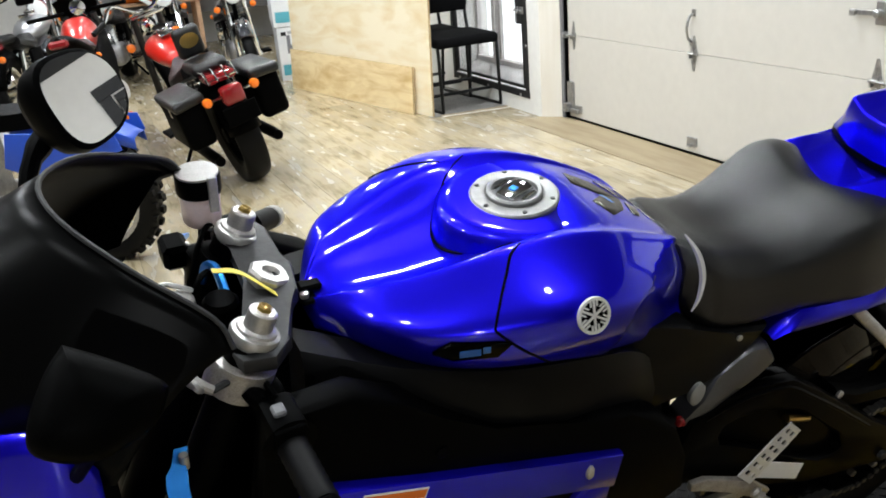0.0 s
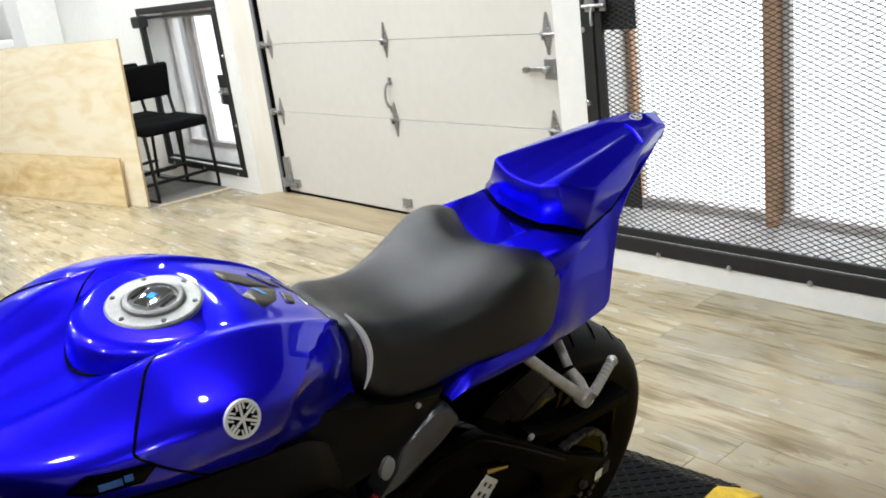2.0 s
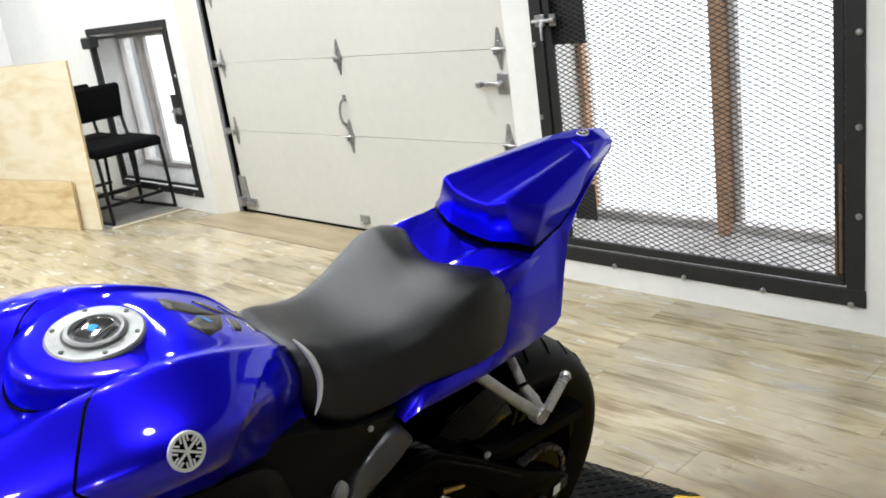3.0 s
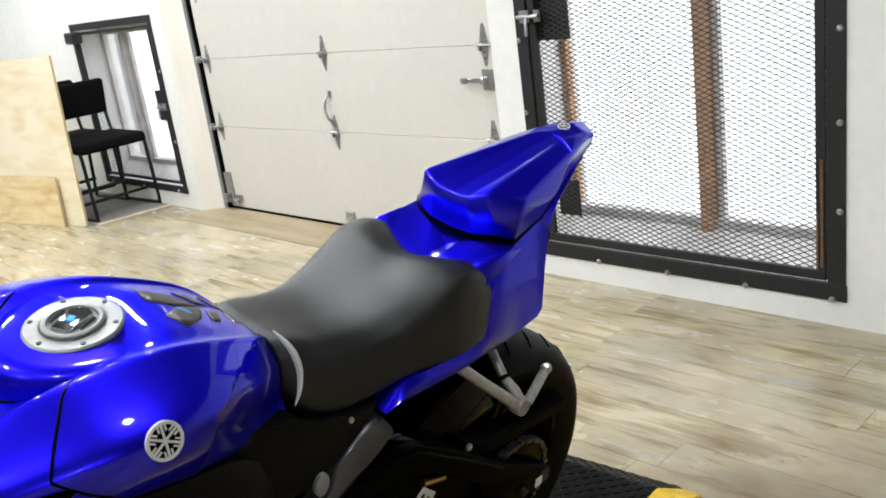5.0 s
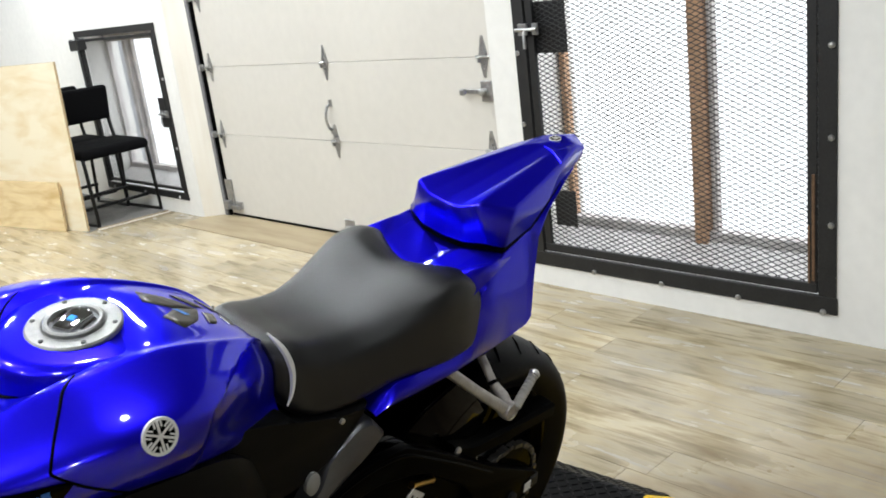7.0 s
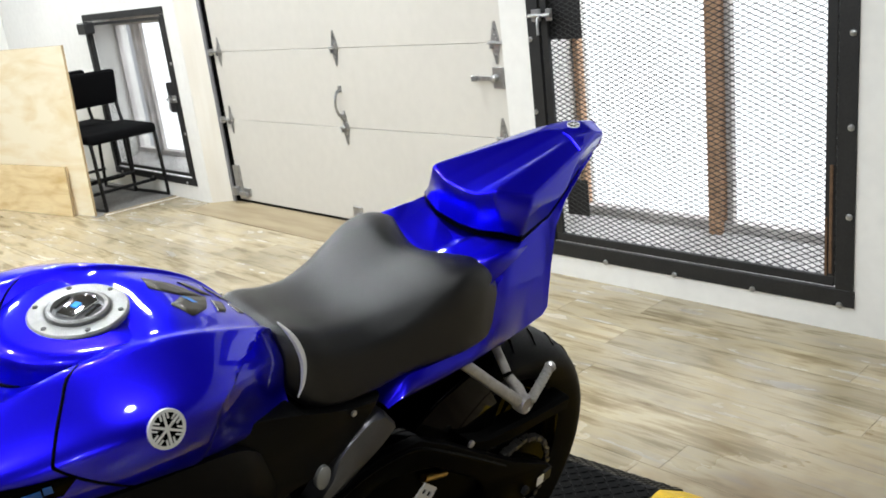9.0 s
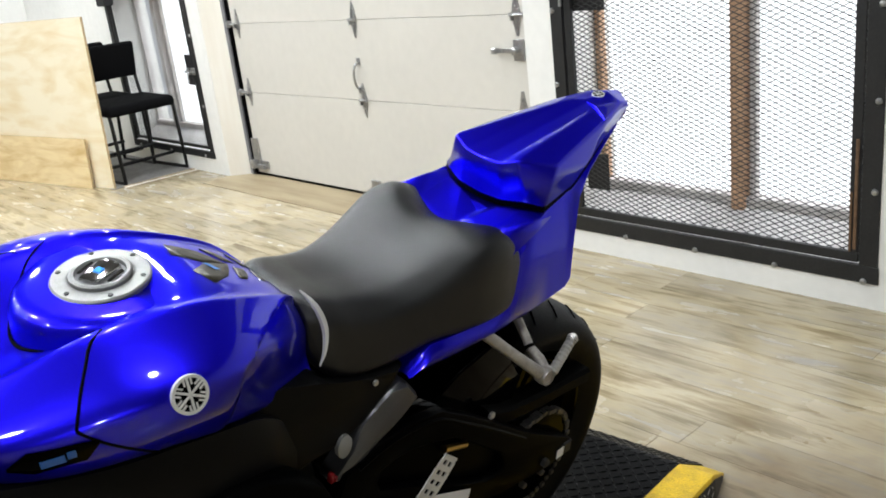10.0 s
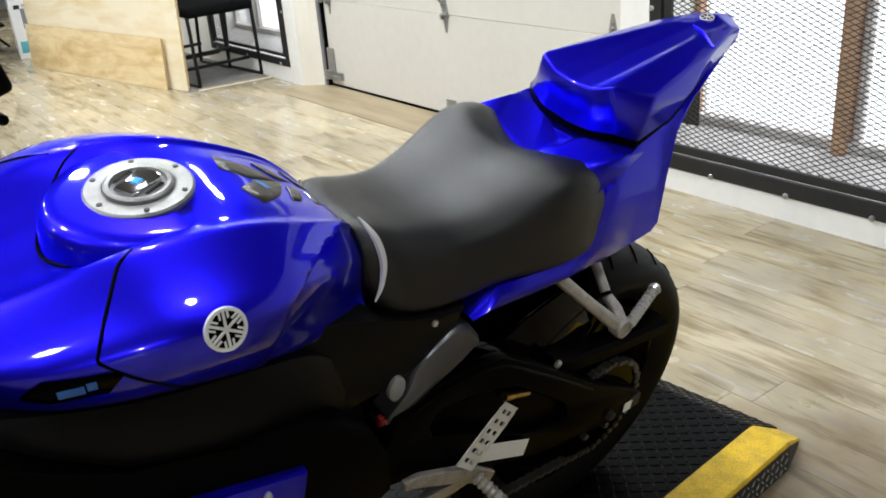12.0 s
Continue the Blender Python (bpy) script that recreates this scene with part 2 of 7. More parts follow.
WEATHER = mat("weathered_wood", (0.74, 0.70, 0.68), 0.8, vary=0.45, scale=12, bump=0.3, bump_scale=90)
BAREFLOOR = mat("bare_grey_floor", (0.20, 0.19, 0.18), 0.7, vary=0.35, scale=6, bump=0.15, bump_scale=120)
DIRT = mat("dark_dirt", (0.03, 0.022, 0.015), 0.9, vary=0.4, scale=60)
SUBFLOOR = mat("subfloor", (0.1, 0.085, 0.06), 0.9, vary=0.3, scale=5)
PLANK = plank_material()
PLY = wood("plywood_face", (0.89, 0.80, 0.60), (0.78, 0.62, 0.35), 0.5, 0, 4.0, 1.6, twist=2.2)
PLY2 = wood("plywood_face_darker", (0.84, 0.68, 0.40), (0.62, 0.42, 0.17), 0.5, 0, 4.0, 2.0, twist=2.5)
FABRICBAR = mat("black_enamel", (0.004, 0.004, 0.004), 0.35, vary=0.3, scale=20, spec=0.3)
FABRIC = mat("black_fabric", (0.003, 0.003, 0.0035), 0.9, vary=0.3, scale=60, bump=0.3, bump_scale=900, spec=0.08)
RED = mat("red_paint", (0.58, 0.018, 0.010), 0.3, coat=1.0)
REDLENS = mat("red_lens", (0.19, 0.008, 0.010), 0.15, coat=0.5)
ORANGE = mat("orange_lens", (0.80, 0.17, 0.012), 0.2, coat=0.5)
CARD = mat("white_carton", (0.78, 0.78, 0.78), 0.7, vary=0.08, scale=8)
TEAL = mat("teal_print", (0.10, 0.42, 0.50), 0.6, vary=0.15, scale=9)
GREYM = mat("grey_plastic", (0.2, 0.2, 0.21), 0.5, vary=0.2, scale=20)
FLUID = mat("brake_fluid_bottle", (0.85, 0.68, 0.64), 0.3, vary=0.1, scale=30)
MARKM = mat("blue_print", (0.01, 0.11, 0.42), 0.4, vary=0.2, scale=80)
LEVER = mat("blue_anodised", (0.03, 0.25, 0.75), 0.3, 0.8)
YTAG = mat("yellow_tag", (0.75, 0.62, 0.1), 0.6)
WHITE = mat("white_plastic", (0.8, 0.8, 0.8), 0.4, vary=0.05, scale=10)
SMOKE = mat("smoked_screen", (0.0015, 0.0015, 0.0015), 0.34, spec=0.06)
SKYGLOW = glow("bright_outdoors", (0.93, 0.97, 1.0), 1.9)
LAMPGLOW = glow("lamp_diffuser", (0.94, 0.98, 1.0), 40.0)


# ---- mesh helpers ----
def finish(bm, name, material, smooth=True, parent=None, label="", sharp=35):
    bmesh.ops.recalc_face_normals(bm, faces=bm.faces[:])
    me = bpy.data.meshes.new(name)
    for f in bm.faces:
        f.smooth = smooth
    if smooth:
        for e in bm.edges:
            if len(e.link_faces) == 2 and e.calc_face_angle(0) > radians(sharp):
                e.smooth = False
    bm.to_mesh(me)
    bm.free()
    for m in material if isinstance(material, (list, tuple)) else [material]:
        me.materials.append(m)
    ob = new(name, me)
    if parent:
        ob.parent = parent
    if label:
        tagged(ob, label)
    return ob


def part(name, bm, material, parent, label="", smooth=True, sharp=35):
    return finish(bm, name, material, smooth, parent, label, sharp)


def thing(name, m, label, category, group="", kind=""):
    ob = new(name)
    ob.matrix_basis = m
    ob.empty_display_size = 0.1
    return tagged(ob, label, category, group, kind)


def box(bm, c, s, bevel=0.0, m=None, seg=1):
    r = bmesh.ops.create_cube(bm, size=1.0, matrix=(m or Matrix()) @ Matrix.Translation(c) @ Matrix.Diagonal((*s, 1)))
    if bevel:
        es = list({e for v in r["verts"] for e in v.link_edges})
        bmesh.ops.bevel(bm, geom=es, offset=bevel, segments=seg, profile=0.5, affect="EDGES")
    return bm


def boxes(*items, bevel=0.0):
    bm = bmesh.new()
    for c, s in items:
        box(bm, c, s, bevel)
    return bm


def tube(bm, pts, r, n=10, closed=False):
    pts = [Vector(p) for p in pts]
    rs = r if isinstance(r, (list, tuple)) else [r] * len(pts)
    rings, up = [], None
    for i, p in enumerate(pts):
        a = pts[i - 1] if (i or closed) else p
        b = pts[(i + 1) % len(pts)] if (i < len(pts) - 1 or closed) else p
        d = (b - a).normalized()
        if up is None:
            up = d.orthogonal().normalized()
        up = (up - d * up.dot(d)).normalized()
        side = d.cross(up)
        rings.append([bm.verts.new(p + rs[i] * (math.cos(t) * up + math.sin(t) * side)) for t in (2 * math.pi * k / n for k in range(n))])
    for i in range(len(rings) - (0 if closed else 1)):
        a, b = rings[i], rings[(i + 1) % len(rings)]
        for k in range(n):
            bm.faces.new((a[k], a[(k + 1) % n], b[(k + 1) % n], b[k]))
    if not closed:
        bm.faces.new(rings[0][::-1])
        bm.faces.new(rings[-1])
    return bm


def lathe(bm, prof, m=None, n=24, closed=False):
    """Turns (radius, height) pairs round the z axis of m."""
    m = m or Matrix()
    rings = [[bm.verts.new(m @ Vector((max(r, 1e-4) * math.cos(t), max(r, 1e-4) * math.sin(t), z))) for t in (2 * math.pi * k / n for k in range(n))] for r, z in prof]
    for i in range(len(rings) - (0 if closed else 1)):
        a, b = rings[i], rings[(i + 1) % len(rings)]
        for k in range(n):
            bm.faces.new((a[k], a[(k + 1) % n], b[(k + 1) % n], b[k]))
    if not closed:
        bm.faces.new(rings[0][::-1])
        bm.faces.new(rings[-1])
    return bm


def prism(bm, poly, lo, hi, m=None, bevel=0.0):
    """A flat outline (a, b) drawn out along the third axis of m, from lo to hi."""
    m = m or Matrix()
    a = [bm.verts.new(m @ Vector((x, y, lo))) for x, y in poly]
    b = [bm.verts.new(m @ Vector((x, y, hi))) for x, y in poly]
    n = len(poly)
    fs = [bm.faces.new(a[::-1]), bm.faces.new(b)]
    for k in range(n):
        fs.append(bm.faces.new((a[k], a[(k + 1) % n], b[(k + 1) % n], b[k])))
    if bevel:
        es = list({e for f in fs[:2] for e in f.edges})
        bmesh.ops.bevel(bm, geom=es, offset=bevel, segments=2, profile=0.5, affect="EDGES")
    return bm


SIDE = Matrix(((1, 0, 0, 0), (0, 0, 1, 0), (0, 1, 0, 0), (0, 0, 0, 1)))  # outline in x and z, drawn out along y


def glide(rows, n):
    """Catmull-Rom through the rows (any width), n steps between two."""
    p = np.array(rows, float)
    p = np.vstack([2 * p[0] - p[1], p, 2 * p[-1] - p[-2]])
    out = []
    for i in range(1, len(p) - 2):
        for t in np.arange(n) / n:
            a, b, c, d = p[i - 1 : i + 3]
            out.append(0.5 * (2 * b + (c - a) * t + (2 * a - 5 * b + 4 * c - d) * t * t + (3 * b - a - 3 * c + d) * t**3))
    return np.array(out + [p[-2]])


def skin(bm, grid, closed=False, caps=True):
    vs = [[bm.verts.new(p) for p in row] for row in grid]
    n = len(vs[0])
    for a, b in zip(vs, vs[1:]):
        for k in range(n if closed else n - 1):
            bm.faces.new((a[k], a[(k + 1) % n], b[(k + 1) % n], b[k]))
    if closed and caps:
        bm.faces.new(vs[0][::-1])
        bm.faces.new(vs[-1])
    return bm


def shell(ob, thick, offset=-1.0):
    md = ob.modifiers.new("thickness", "SOLIDIFY")
    md.thickness, md.offset = thick, offset
    return ob

# ---- the room ----
WX, DX, OUT = 3.34, 3.47, 3.66


def slab(name, lo, hi, material, label, kind="structure", category=""):
    c = [(a + b) / 2 for a, b in zip(lo, hi)]
    s = [b - a for a, b in zip(lo, hi)]
    ob = finish(boxes((c, s)), name, material, False)
    return tagged(ob, label, category or name.split("_")[0], kind=kind)


floor = slab("floor", (-5, -5, -0.12), (3.9, 14, -0.006), SUBFLOOR, "wood-look vinyl plank floor with pale and brown boards")
# unseen ceiling, dark so that it lays no sheen on upward surfaces
ceiling = slab("ceiling", (-5, -5, CEILING), (3.9, 14, CEILING + 0.1), CEIL, "plain dark ceiling over the showroom, out of view")
# south and west walls stay out of view, dark so they bounce little light
slab("wall_south", (-5, -5.15, -0.1), (3.9, -5, CEILING), DARKWALL, "unseen closing wall, kept dark to bounce little light")
slab("wall_west", (-5.15, -5.15, -0.1), (-5, 14.15, CEILING), DARKWALL, "unseen closing wall, kept dark to bounce little light")
slab("wall_north", (-5, 14, -0.1), (3.9, 14.15, CEILING), WALL, "plain white painted wall")

# the wall with the garage door and the two barred windows, in one mesh with openings right through it
R0, R1, RZ0, RZ1 = 1.622, 2.916, 0.158, 2.2
L0, L1, LZ0, LZ1 = 6.319, 7.583, 0.157, 1.345
G0, G1, GZ1 = 3.14, 6.105, 2.35
bm = bmesh.new()
for y0, y1, z0, z1 in ((-5, R0, 0, CEILING), (R0, R1, 0, RZ0), (R0, R1, RZ1, CEILING), (R1, G0, 0, CEILING), (G0, G1, GZ1, CEILING),
                       (G1, L0, 0, CEILING), (L0, L1, 0, LZ0), (L0, L1, LZ1, CEILING), (L1, 14, 0, CEILING)):
    box(bm, ((WX + OUT) / 2, (y0 + y1) / 2, (z0 + z1) / 2 - 0.05 * (z0 == 0)), (OUT - WX, y1 - y0, z1 - z0 + 0.1 * (z0 == 0)))
tagged(finish(bm, "wall_east", WALL, False), "thick white painted wall round a garage door and barred windows", "wall", kind="structure")

# added band above the view, dark to cut bounce and reflections on the bike
slab("wall_upper", (WX - 0.004, -5, 2.42), (WX - 0.0005, 14, CEILING), BOUNCECUT, "added dark band, out of view, that cuts bounce light", category="wall")
bm = bmesh.new()
bmesh.ops.create_cube(bm, size=1.0)
for v in bm.verts:
    back = v.co.x > 0
    v.co = Vector((DX - 0.012 if back else WX + 0.002, G1 - 0.002 if v.co.y > 0 else 5.985 if back else G1 - 0.008, GZ1 if v.co.z > 0 else 0.0))
tagged(finish(bm, "trim_jamb", JAMB, False), "cream splayed jamb beside the garage door", "trim", kind="structure")
# garage door: steel sections with hinges, track, lift handle and lock
door = thing("door_garage", pose(DX, 0, 0), "cream sectional steel garage door, closed, with galvanised hinges", "garage door", kind="structure")
JOINTS = [0.021, 0.594, 1.055, 1.515, 1.975, 2.435]
for z0, z1 in zip(JOINTS, JOINTS[1:]):
    bm = bmesh.new()
    box(bm, (0.025, 4.55, (z0 + z1) / 2), (0.05, 2.74, z1 - z0 - 0.0022), 0.0015)
    part("door_section", bm, DOORM, door, "", False)
part("bottom_seal", boxes(((0.02, 4.55, 0.010), (0.034, 2.74, 0.020))), BLACK, door, "black rubber seal")
part("side_seal", boxes(((0.005, 5.940, 1.2), (0.03, 0.034, 2.4))), BLACK, door, "black rubber strip", False)
part("side_track", boxes(((-0.006, 5.966, 1.2), (0.03, 0.016, 2.4)), ((-0.022, 5.970, 1.2), (0.004, 0.034, 2.4))), GREYM, door, "galvanised vertical track", False)
part("side_seal", boxes(((0.005, 3.165, 1.2), (0.03, 0.045, 2.4))), GALV, door, "vertical track")


def hinge(y, z, s=1.0, edge=0):
    bm = bmesh.new()
    up = [(-0.028, 0.0), (-0.02, 0.045), (-0.006, 0.10), (0.006, 0.10), (0.02, 0.045), (0.028, 0.0)]
    toy = Matrix.Translation((0, y, z)) @ Matrix(((0, 0, -1, 0), (1, 0, 0, 0), (0, 1, 0, 0), (0, 0, 0, 1)))
    prism(bm, [(a * s, b * s) for a, b in up], 0.0, 0.004, toy)
    prism(bm, [(a * s, -b * s) for a, b in up], 0.0, 0.004, toy)
    tube(bm, [(-0.012, y - 0.035 * s, z), (-0.012, y + 0.035 * s, z)], 0.009, 10)
    box(bm, (-0.012, y - 0.02 * s, z + 0.012), (0.02, 0.012, 0.03), 0.002)
    box(bm, (-0.012, y + 0.02 * s, z - 0.012), (0.02, 0.012, 0.03), 0.002)
    for dz in (-0.06, -0.035, 0.035, 0.06):
        lathe(bm, [(0.006, 0.0), (0.006, 0.005), (0.003, 0.007)], Matrix.Translation((-0.003, y, z + dz * s)) @ Matrix.Rotation(radians(-90), 4, "Y"), 6)
    if edge:
        tube(bm, [(-0.02, y, z), (-0.02, y + edge * 0.09, z)], 0.007, 8)
        lathe(bm, [(0.012, -0.01), (0.023, -0.008), (0.019, 0.0), (0.023, 0.008), (0.012, 0.01)], Matrix.Translation((-0.02, y + edge * 0.08, z)) @ Matrix.Rotation(radians(90), 4, "X"), 14)
    part("hinge", bm, GALV, door)


for z in JOINTS[1:-1]:
    hinge(4.557, z)
    hinge(5.845, z, 0.95, 1)
    hinge(3.30, z, 1.0, -1)
bm = bmesh.new()
tube(bm, glide([(0, 4.565, 0.815), (-0.03, 4.565, 0.80), (-0.045, 4.57, 0.74), (-0.03, 4.575, 0.68), (0, 4.58, 0.66)], 5), 0.008, 8)
box(bm, (-0.003, 4.565, 0.82), (0.006, 0.03, 0.04), 0.002)
box(bm, (-0.003, 4.58, 0.655), (0.006, 0.03, 0.04), 0.002)
part("lift_handle", bm, GALV, door, "galvanised lift handle")
bm = bmesh.new()
box(bm, (-0.006, 3.295, 0.89), (0.012, 0.07, 0.1), 0.003)
box(bm, (-0.02, 3.365, 0.89), (0.012, 0.16, 0.022), 0.003)
lathe(bm, [(0.018, 0), (0.018, 0.03), (0.01, 0.035)], Matrix.Translation((-0.01, 3.305, 0.89)) @ Matrix.Rotation(radians(-90), 4, "Y"), 12)
box(bm, (-0.035, 3.43, 0.89), (0.03, 0.03, 0.03), 0.006)
part("slide_lock", bm, GALV, door, "slide bolt lock")
for y in (5.80, 4.553, 3.33):
    part("bottom_bracket", boxes(((-0.004, y, 0.085), (0.012, 0.085, 0.05)), ((-0.02, y, 0.065), (0.03, 0.03, 0.012)), bevel=0.002), GALV, door)
part("corner_bracket", boxes(((-0.008, 5.89, 0.16), (0.014, 0.08, 0.22)), ((-0.03, 5.90, 0.09), (0.05, 0.05, 0.06)), ((-0.02, 5.83, 0.07), (0.02, 0.1, 0.03)), bevel=0.003), GALV, door, "galvanised bottom corner bracket")
slab("threshold", (3.125, G0 - 0.1, -0.006), (3.55, G1 + 0.01, 0.004), THRESH, "worn brown threshold strip before the garage door")


# barred windows: angle-iron frame bolted to the wall, hinged gate of expanded metal, window behind
def mesh_panel(w, h, t, dw=0.047, dh=0.021):
    """Expanded metal: staggered rows of flat diamonds, as zigzag strands in the y-z plane."""
    vs, fs = [], []
    rows, cols = int(h / dh), int(w / dw)
    for j in range(rows + 1):
        for i in range(cols):
            y, z = i * dw, j * dh
            for y0, z0, y1, z1 in ((y, z, y + dw / 2, z + dh / 2), (y + dw / 2, z + dh / 2, y + dw, z)):
                for a0, b0, a1, b1 in ((y0, z0, y1, z1), (y0, 2 * z - z0, y1, 2 * z - z1)):
                    if not (0 <= b0 <= h and 0 <= b1 <= h):
                        continue
                    n = len(vs)
                    L = math.hypot(a1 - a0, b1 - b0)
                    ny, nz = -(b1 - b0) / L * t, (a1 - a0) / L * t
                    for x in (-0.001, 0.001):
                        vs += [(x, a0 + ny, b0 + nz), (x, a1 + ny, b1 + nz), (x, a1 - ny, b1 - nz), (x, a0 - ny, b0 - nz)]
                    fs += [(n, n + 1, n + 2, n + 3), (n + 7, n + 6, n + 5, n + 4), (n, n + 4, n + 5, n + 1), (n + 2, n + 6, n + 7, n + 3)]
    me = bpy.data.meshes.new("mesh_panel")
    me.from_pydata(vs, [], fs)
    me.materials.append(MESHM)
    return me


def bolt_head(bm, m):
    lathe(bm, [(0.012, 0), (0.012, 0.004), (0.009, 0.008), (0.003, 0.0095)], m, 10)


def barred_window(y0, y1, z0, z1, label, bolts, lock_y, lock_z, hinge_y, strand, lap, gap, b):
    """y0..y1, z0..z1: the opening. The frame laps over the wall; the leaf, of bars b wide, hangs in it with a gap round it."""
    w, hgt = y1 - y0, z1 - z0
    gate = thing("window_gate", pose(WX, y0, z0), label, "security gate", kind="structure")
    bm = bmesh.new()
    for c, s in (((-0.004, w / 2, -lap / 2 + 0.004), (0.008, w + 2 * lap, lap)), ((-0.004, w / 2, hgt + lap / 2 - 0.004), (0.008, w + 2 * lap, lap)),
                 ((-0.0041, -lap / 2 + 0.004, hgt / 2), (0.0078, lap, hgt - 0.01)), ((-0.0041, w + lap / 2 - 0.004, hgt / 2), (0.0078, lap, hgt - 0.01))):
        box(bm, c, s, 0.0015)
    for c, s in (((0.008, w / 2, 0.0), (0.016, w - 0.002, 0.006)), ((0.008, 0.0, hgt / 2), (0.016, 0.005, hgt - 0.02)), ((0.008, w - 0.003, hgt / 2), (0.016, 0.006, hgt - 0.02))):
        box(bm, c, s)
    part("angle_frame", bm, STEEL, gate, "black angle-iron frame bolted to the wall", False)
    for y, z in bolts:
        bm = bmesh.new()
        bolt_head(bm, Matrix.Translation((-0.008, y - y0, z - z0)) @ Matrix.Rotation(radians(-90), 4, "Y"))
        part("bolt", bm, GALV, gate)
    bm = bmesh.new()
    lo = gap + b / 2
    for c, d in (((0.008, w / 2, lo), (0.02, w - 2 * gap, b)), ((0.008, w / 2, hgt - lo), (0.02, w - 2 * gap, b)), ((0.0081, lo, hgt / 2), (0.02, b, hgt - 2 * gap - 2 * b)), ((0.0081, w - lo, hgt / 2), (0.02, b, hgt - 2 * gap - 2 * b))):
        box(bm, c, d, 0.002)
    part("gate_leaf", bm, STEEL, gate, "dark steel gate leaf", False)
    pan = new("mesh_panel", mesh_panel(w - 2 * gap - b, hgt - 2 * gap - b, strand))
    pan.parent, pan.location = gate, (0.0195, gap + b / 2, gap + b / 2)
    tagged(pan, kind="stuff")
    bm = bmesh.new()
    box(bm, (0.04, lock_y - y0, lock_z - z0), (0.006, 0.19, 0.22), 0.002)
    part("lock_plate", bm, STEEL, gate, "black lock cover plate")
    bm = bmesh.new()
    s = 1 if hinge_y > lock_y else -1
    y, z = lock_y - y0 - s * 0.07, lock_z - z0
    tube(bm, [(-0.03, y - s * 0.06, z), (-0.03, y + s * 0.06, z)], 0.008, 8)
    tube(bm, [(-0.03, y, z), (-0.045, y, z - 0.02), (-0.045, y, z - 0.08)], 0.007, 8)
    box(bm, (-0.014, y - s * 0.03, z), (0.012, 0.05, 0.05), 0.002)
    box(bm, (-0.014, y + s * 0.04, z), (0.012, 0.03, 0.05), 0.002)
    part("slide_bolt", bm, GALV, gate, "zinc slide bolt")
    yh = gap / 2 if hinge_y - y0 < w / 2 else w - gap / 2
    bm = bmesh.new()
    for k in range(int((hgt - 0.1) / 0.03)):
        tube(bm, [(0.0, yh, 0.05 + 0.03 * k), (0.0, yh, 0.067 + 0.03 * k)], gap * 0.46, 8)
    part("gate_hinge", bm, STEEL, gate, "dark piano hinge with daylight between its knuckles")
    if y1 < 4:
        part("rust_strip", boxes(((-0.0045, gap + b * 0.35, 0.26), (0.004, 0.012, 0.40)), ((-0.0045, gap + b * 0.8, 0.16), (0.004, 0.008, 0.22)), bevel=0.001), HINGEM, gate, "rust-brown strip at the foot of the hinge side", False)
    return gate


def window_behind(y0, y1, z0, z1, mullions, mullion, name):
    x = OUT - 0.12
    win = thing(name, pose(x, 0, 0), "old wood-framed window, bright daylight behind it", "window", kind="structure")
    wid = 0.03
    bm = bmesh.new()
    box(bm, (0.03, (y0 + y1) / 2, z0 + 0.105), (0.06, y1 - y0, 0.04), 0.004)
    box(bm, (0.03, (y0 + y1) / 2, z1 - 0.03), (0.06, y1 - y0, 0.06), 0.004)
    part("rail", bm, WEATHER, win)
    for y in (y0 + wid / 2, y1 - wid / 2):
        part("jamb", boxes(((0.0301, y, (z0 + z1) / 2), (0.04, wid, z1 - z0 - 0.122)), bevel=0.003), mullion, win)
    for y in mullions:
        part("mullion", boxes(((0.02, y, (z0 + z1) / 2), (0.08, 0.06, z1 - z0 - 0.122)), bevel=0.004), mullion, win, "weathered mullion")
        part("mullion_strip", boxes(((0.025, y - 0.062, (z0 + z1) / 2), (0.03, 0.012, z1 - z0 - 0.122)), ((0.03, y - 0.04, (z0 + z1) / 2), (0.02, 0.012, z1 - z0 - 0.122)), bevel=0.002), WEATHER, win)
    sill = [(WX + 0.064 - x, z0 + 0.004), (0.0, z0 + 0.085), (0.06, z0 + 0.085), (0.06, z0 - 0.003), (WX + 0.064 - x, z0 - 0.003)]
    part("sill", prism(bmesh.new(), sill, y0 + 0.002, y1 - 0.002, SIDE), SILL, win, "dusty grey sloping sill", False)


bolts = [(y, RZ0 - 0.054) for y in (2.632, 2.287, 1.942, 1.608)] + [(1.580, z) for z in (0.437, 0.751, 1.065, 1.38, 1.69)] + [(2.962, z) for z in (0.44, 0.763, 1.08, 1.40)]
barred_window(R0, R1, RZ0, RZ1, "tall black steel gate of expanded metal over a bright window", bolts, 2.815, 1.18, 1.642, 0.0017, 0.064, 0.011, 0.036)
part("lock_plate", boxes(((0.04, 2.80 - R0, 0.372 - RZ0), (0.006, 0.12, 0.165)), bevel=0.002), STEEL, bpy.data.objects["window_gate"], "black plate")
window_behind(R0 - 0.1, R1 - 0.004, RZ0 + 0.005, RZ1 - 0.005, (2.205,), RUST, "window_1")
bolts = [(y, LZ0 - 0.03) for y in (6.4, 6.95, 7.5)] + [(6.285, 0.5), (6.285, 1.0)]
barred_window(L0, L1, LZ0, LZ1, "small black steel gate of expanded metal over a bright window", bolts, 6.43, 0.75, 7.55, 0.0006, 0.05, 0.02, 0.022)
window_behind(L0 - 0.1, L1 - 0.004, LZ0 + 0.005, LZ1 - 0.005, (7.19,), WEATHER, "window_2")
part("alarm_box", boxes(((-0.04, 1.20, 1.13), (0.08, 0.16, 0.09)), bevel=0.01), STEEL, bpy.data.objects["window_gate.001"], "dark hinge box")
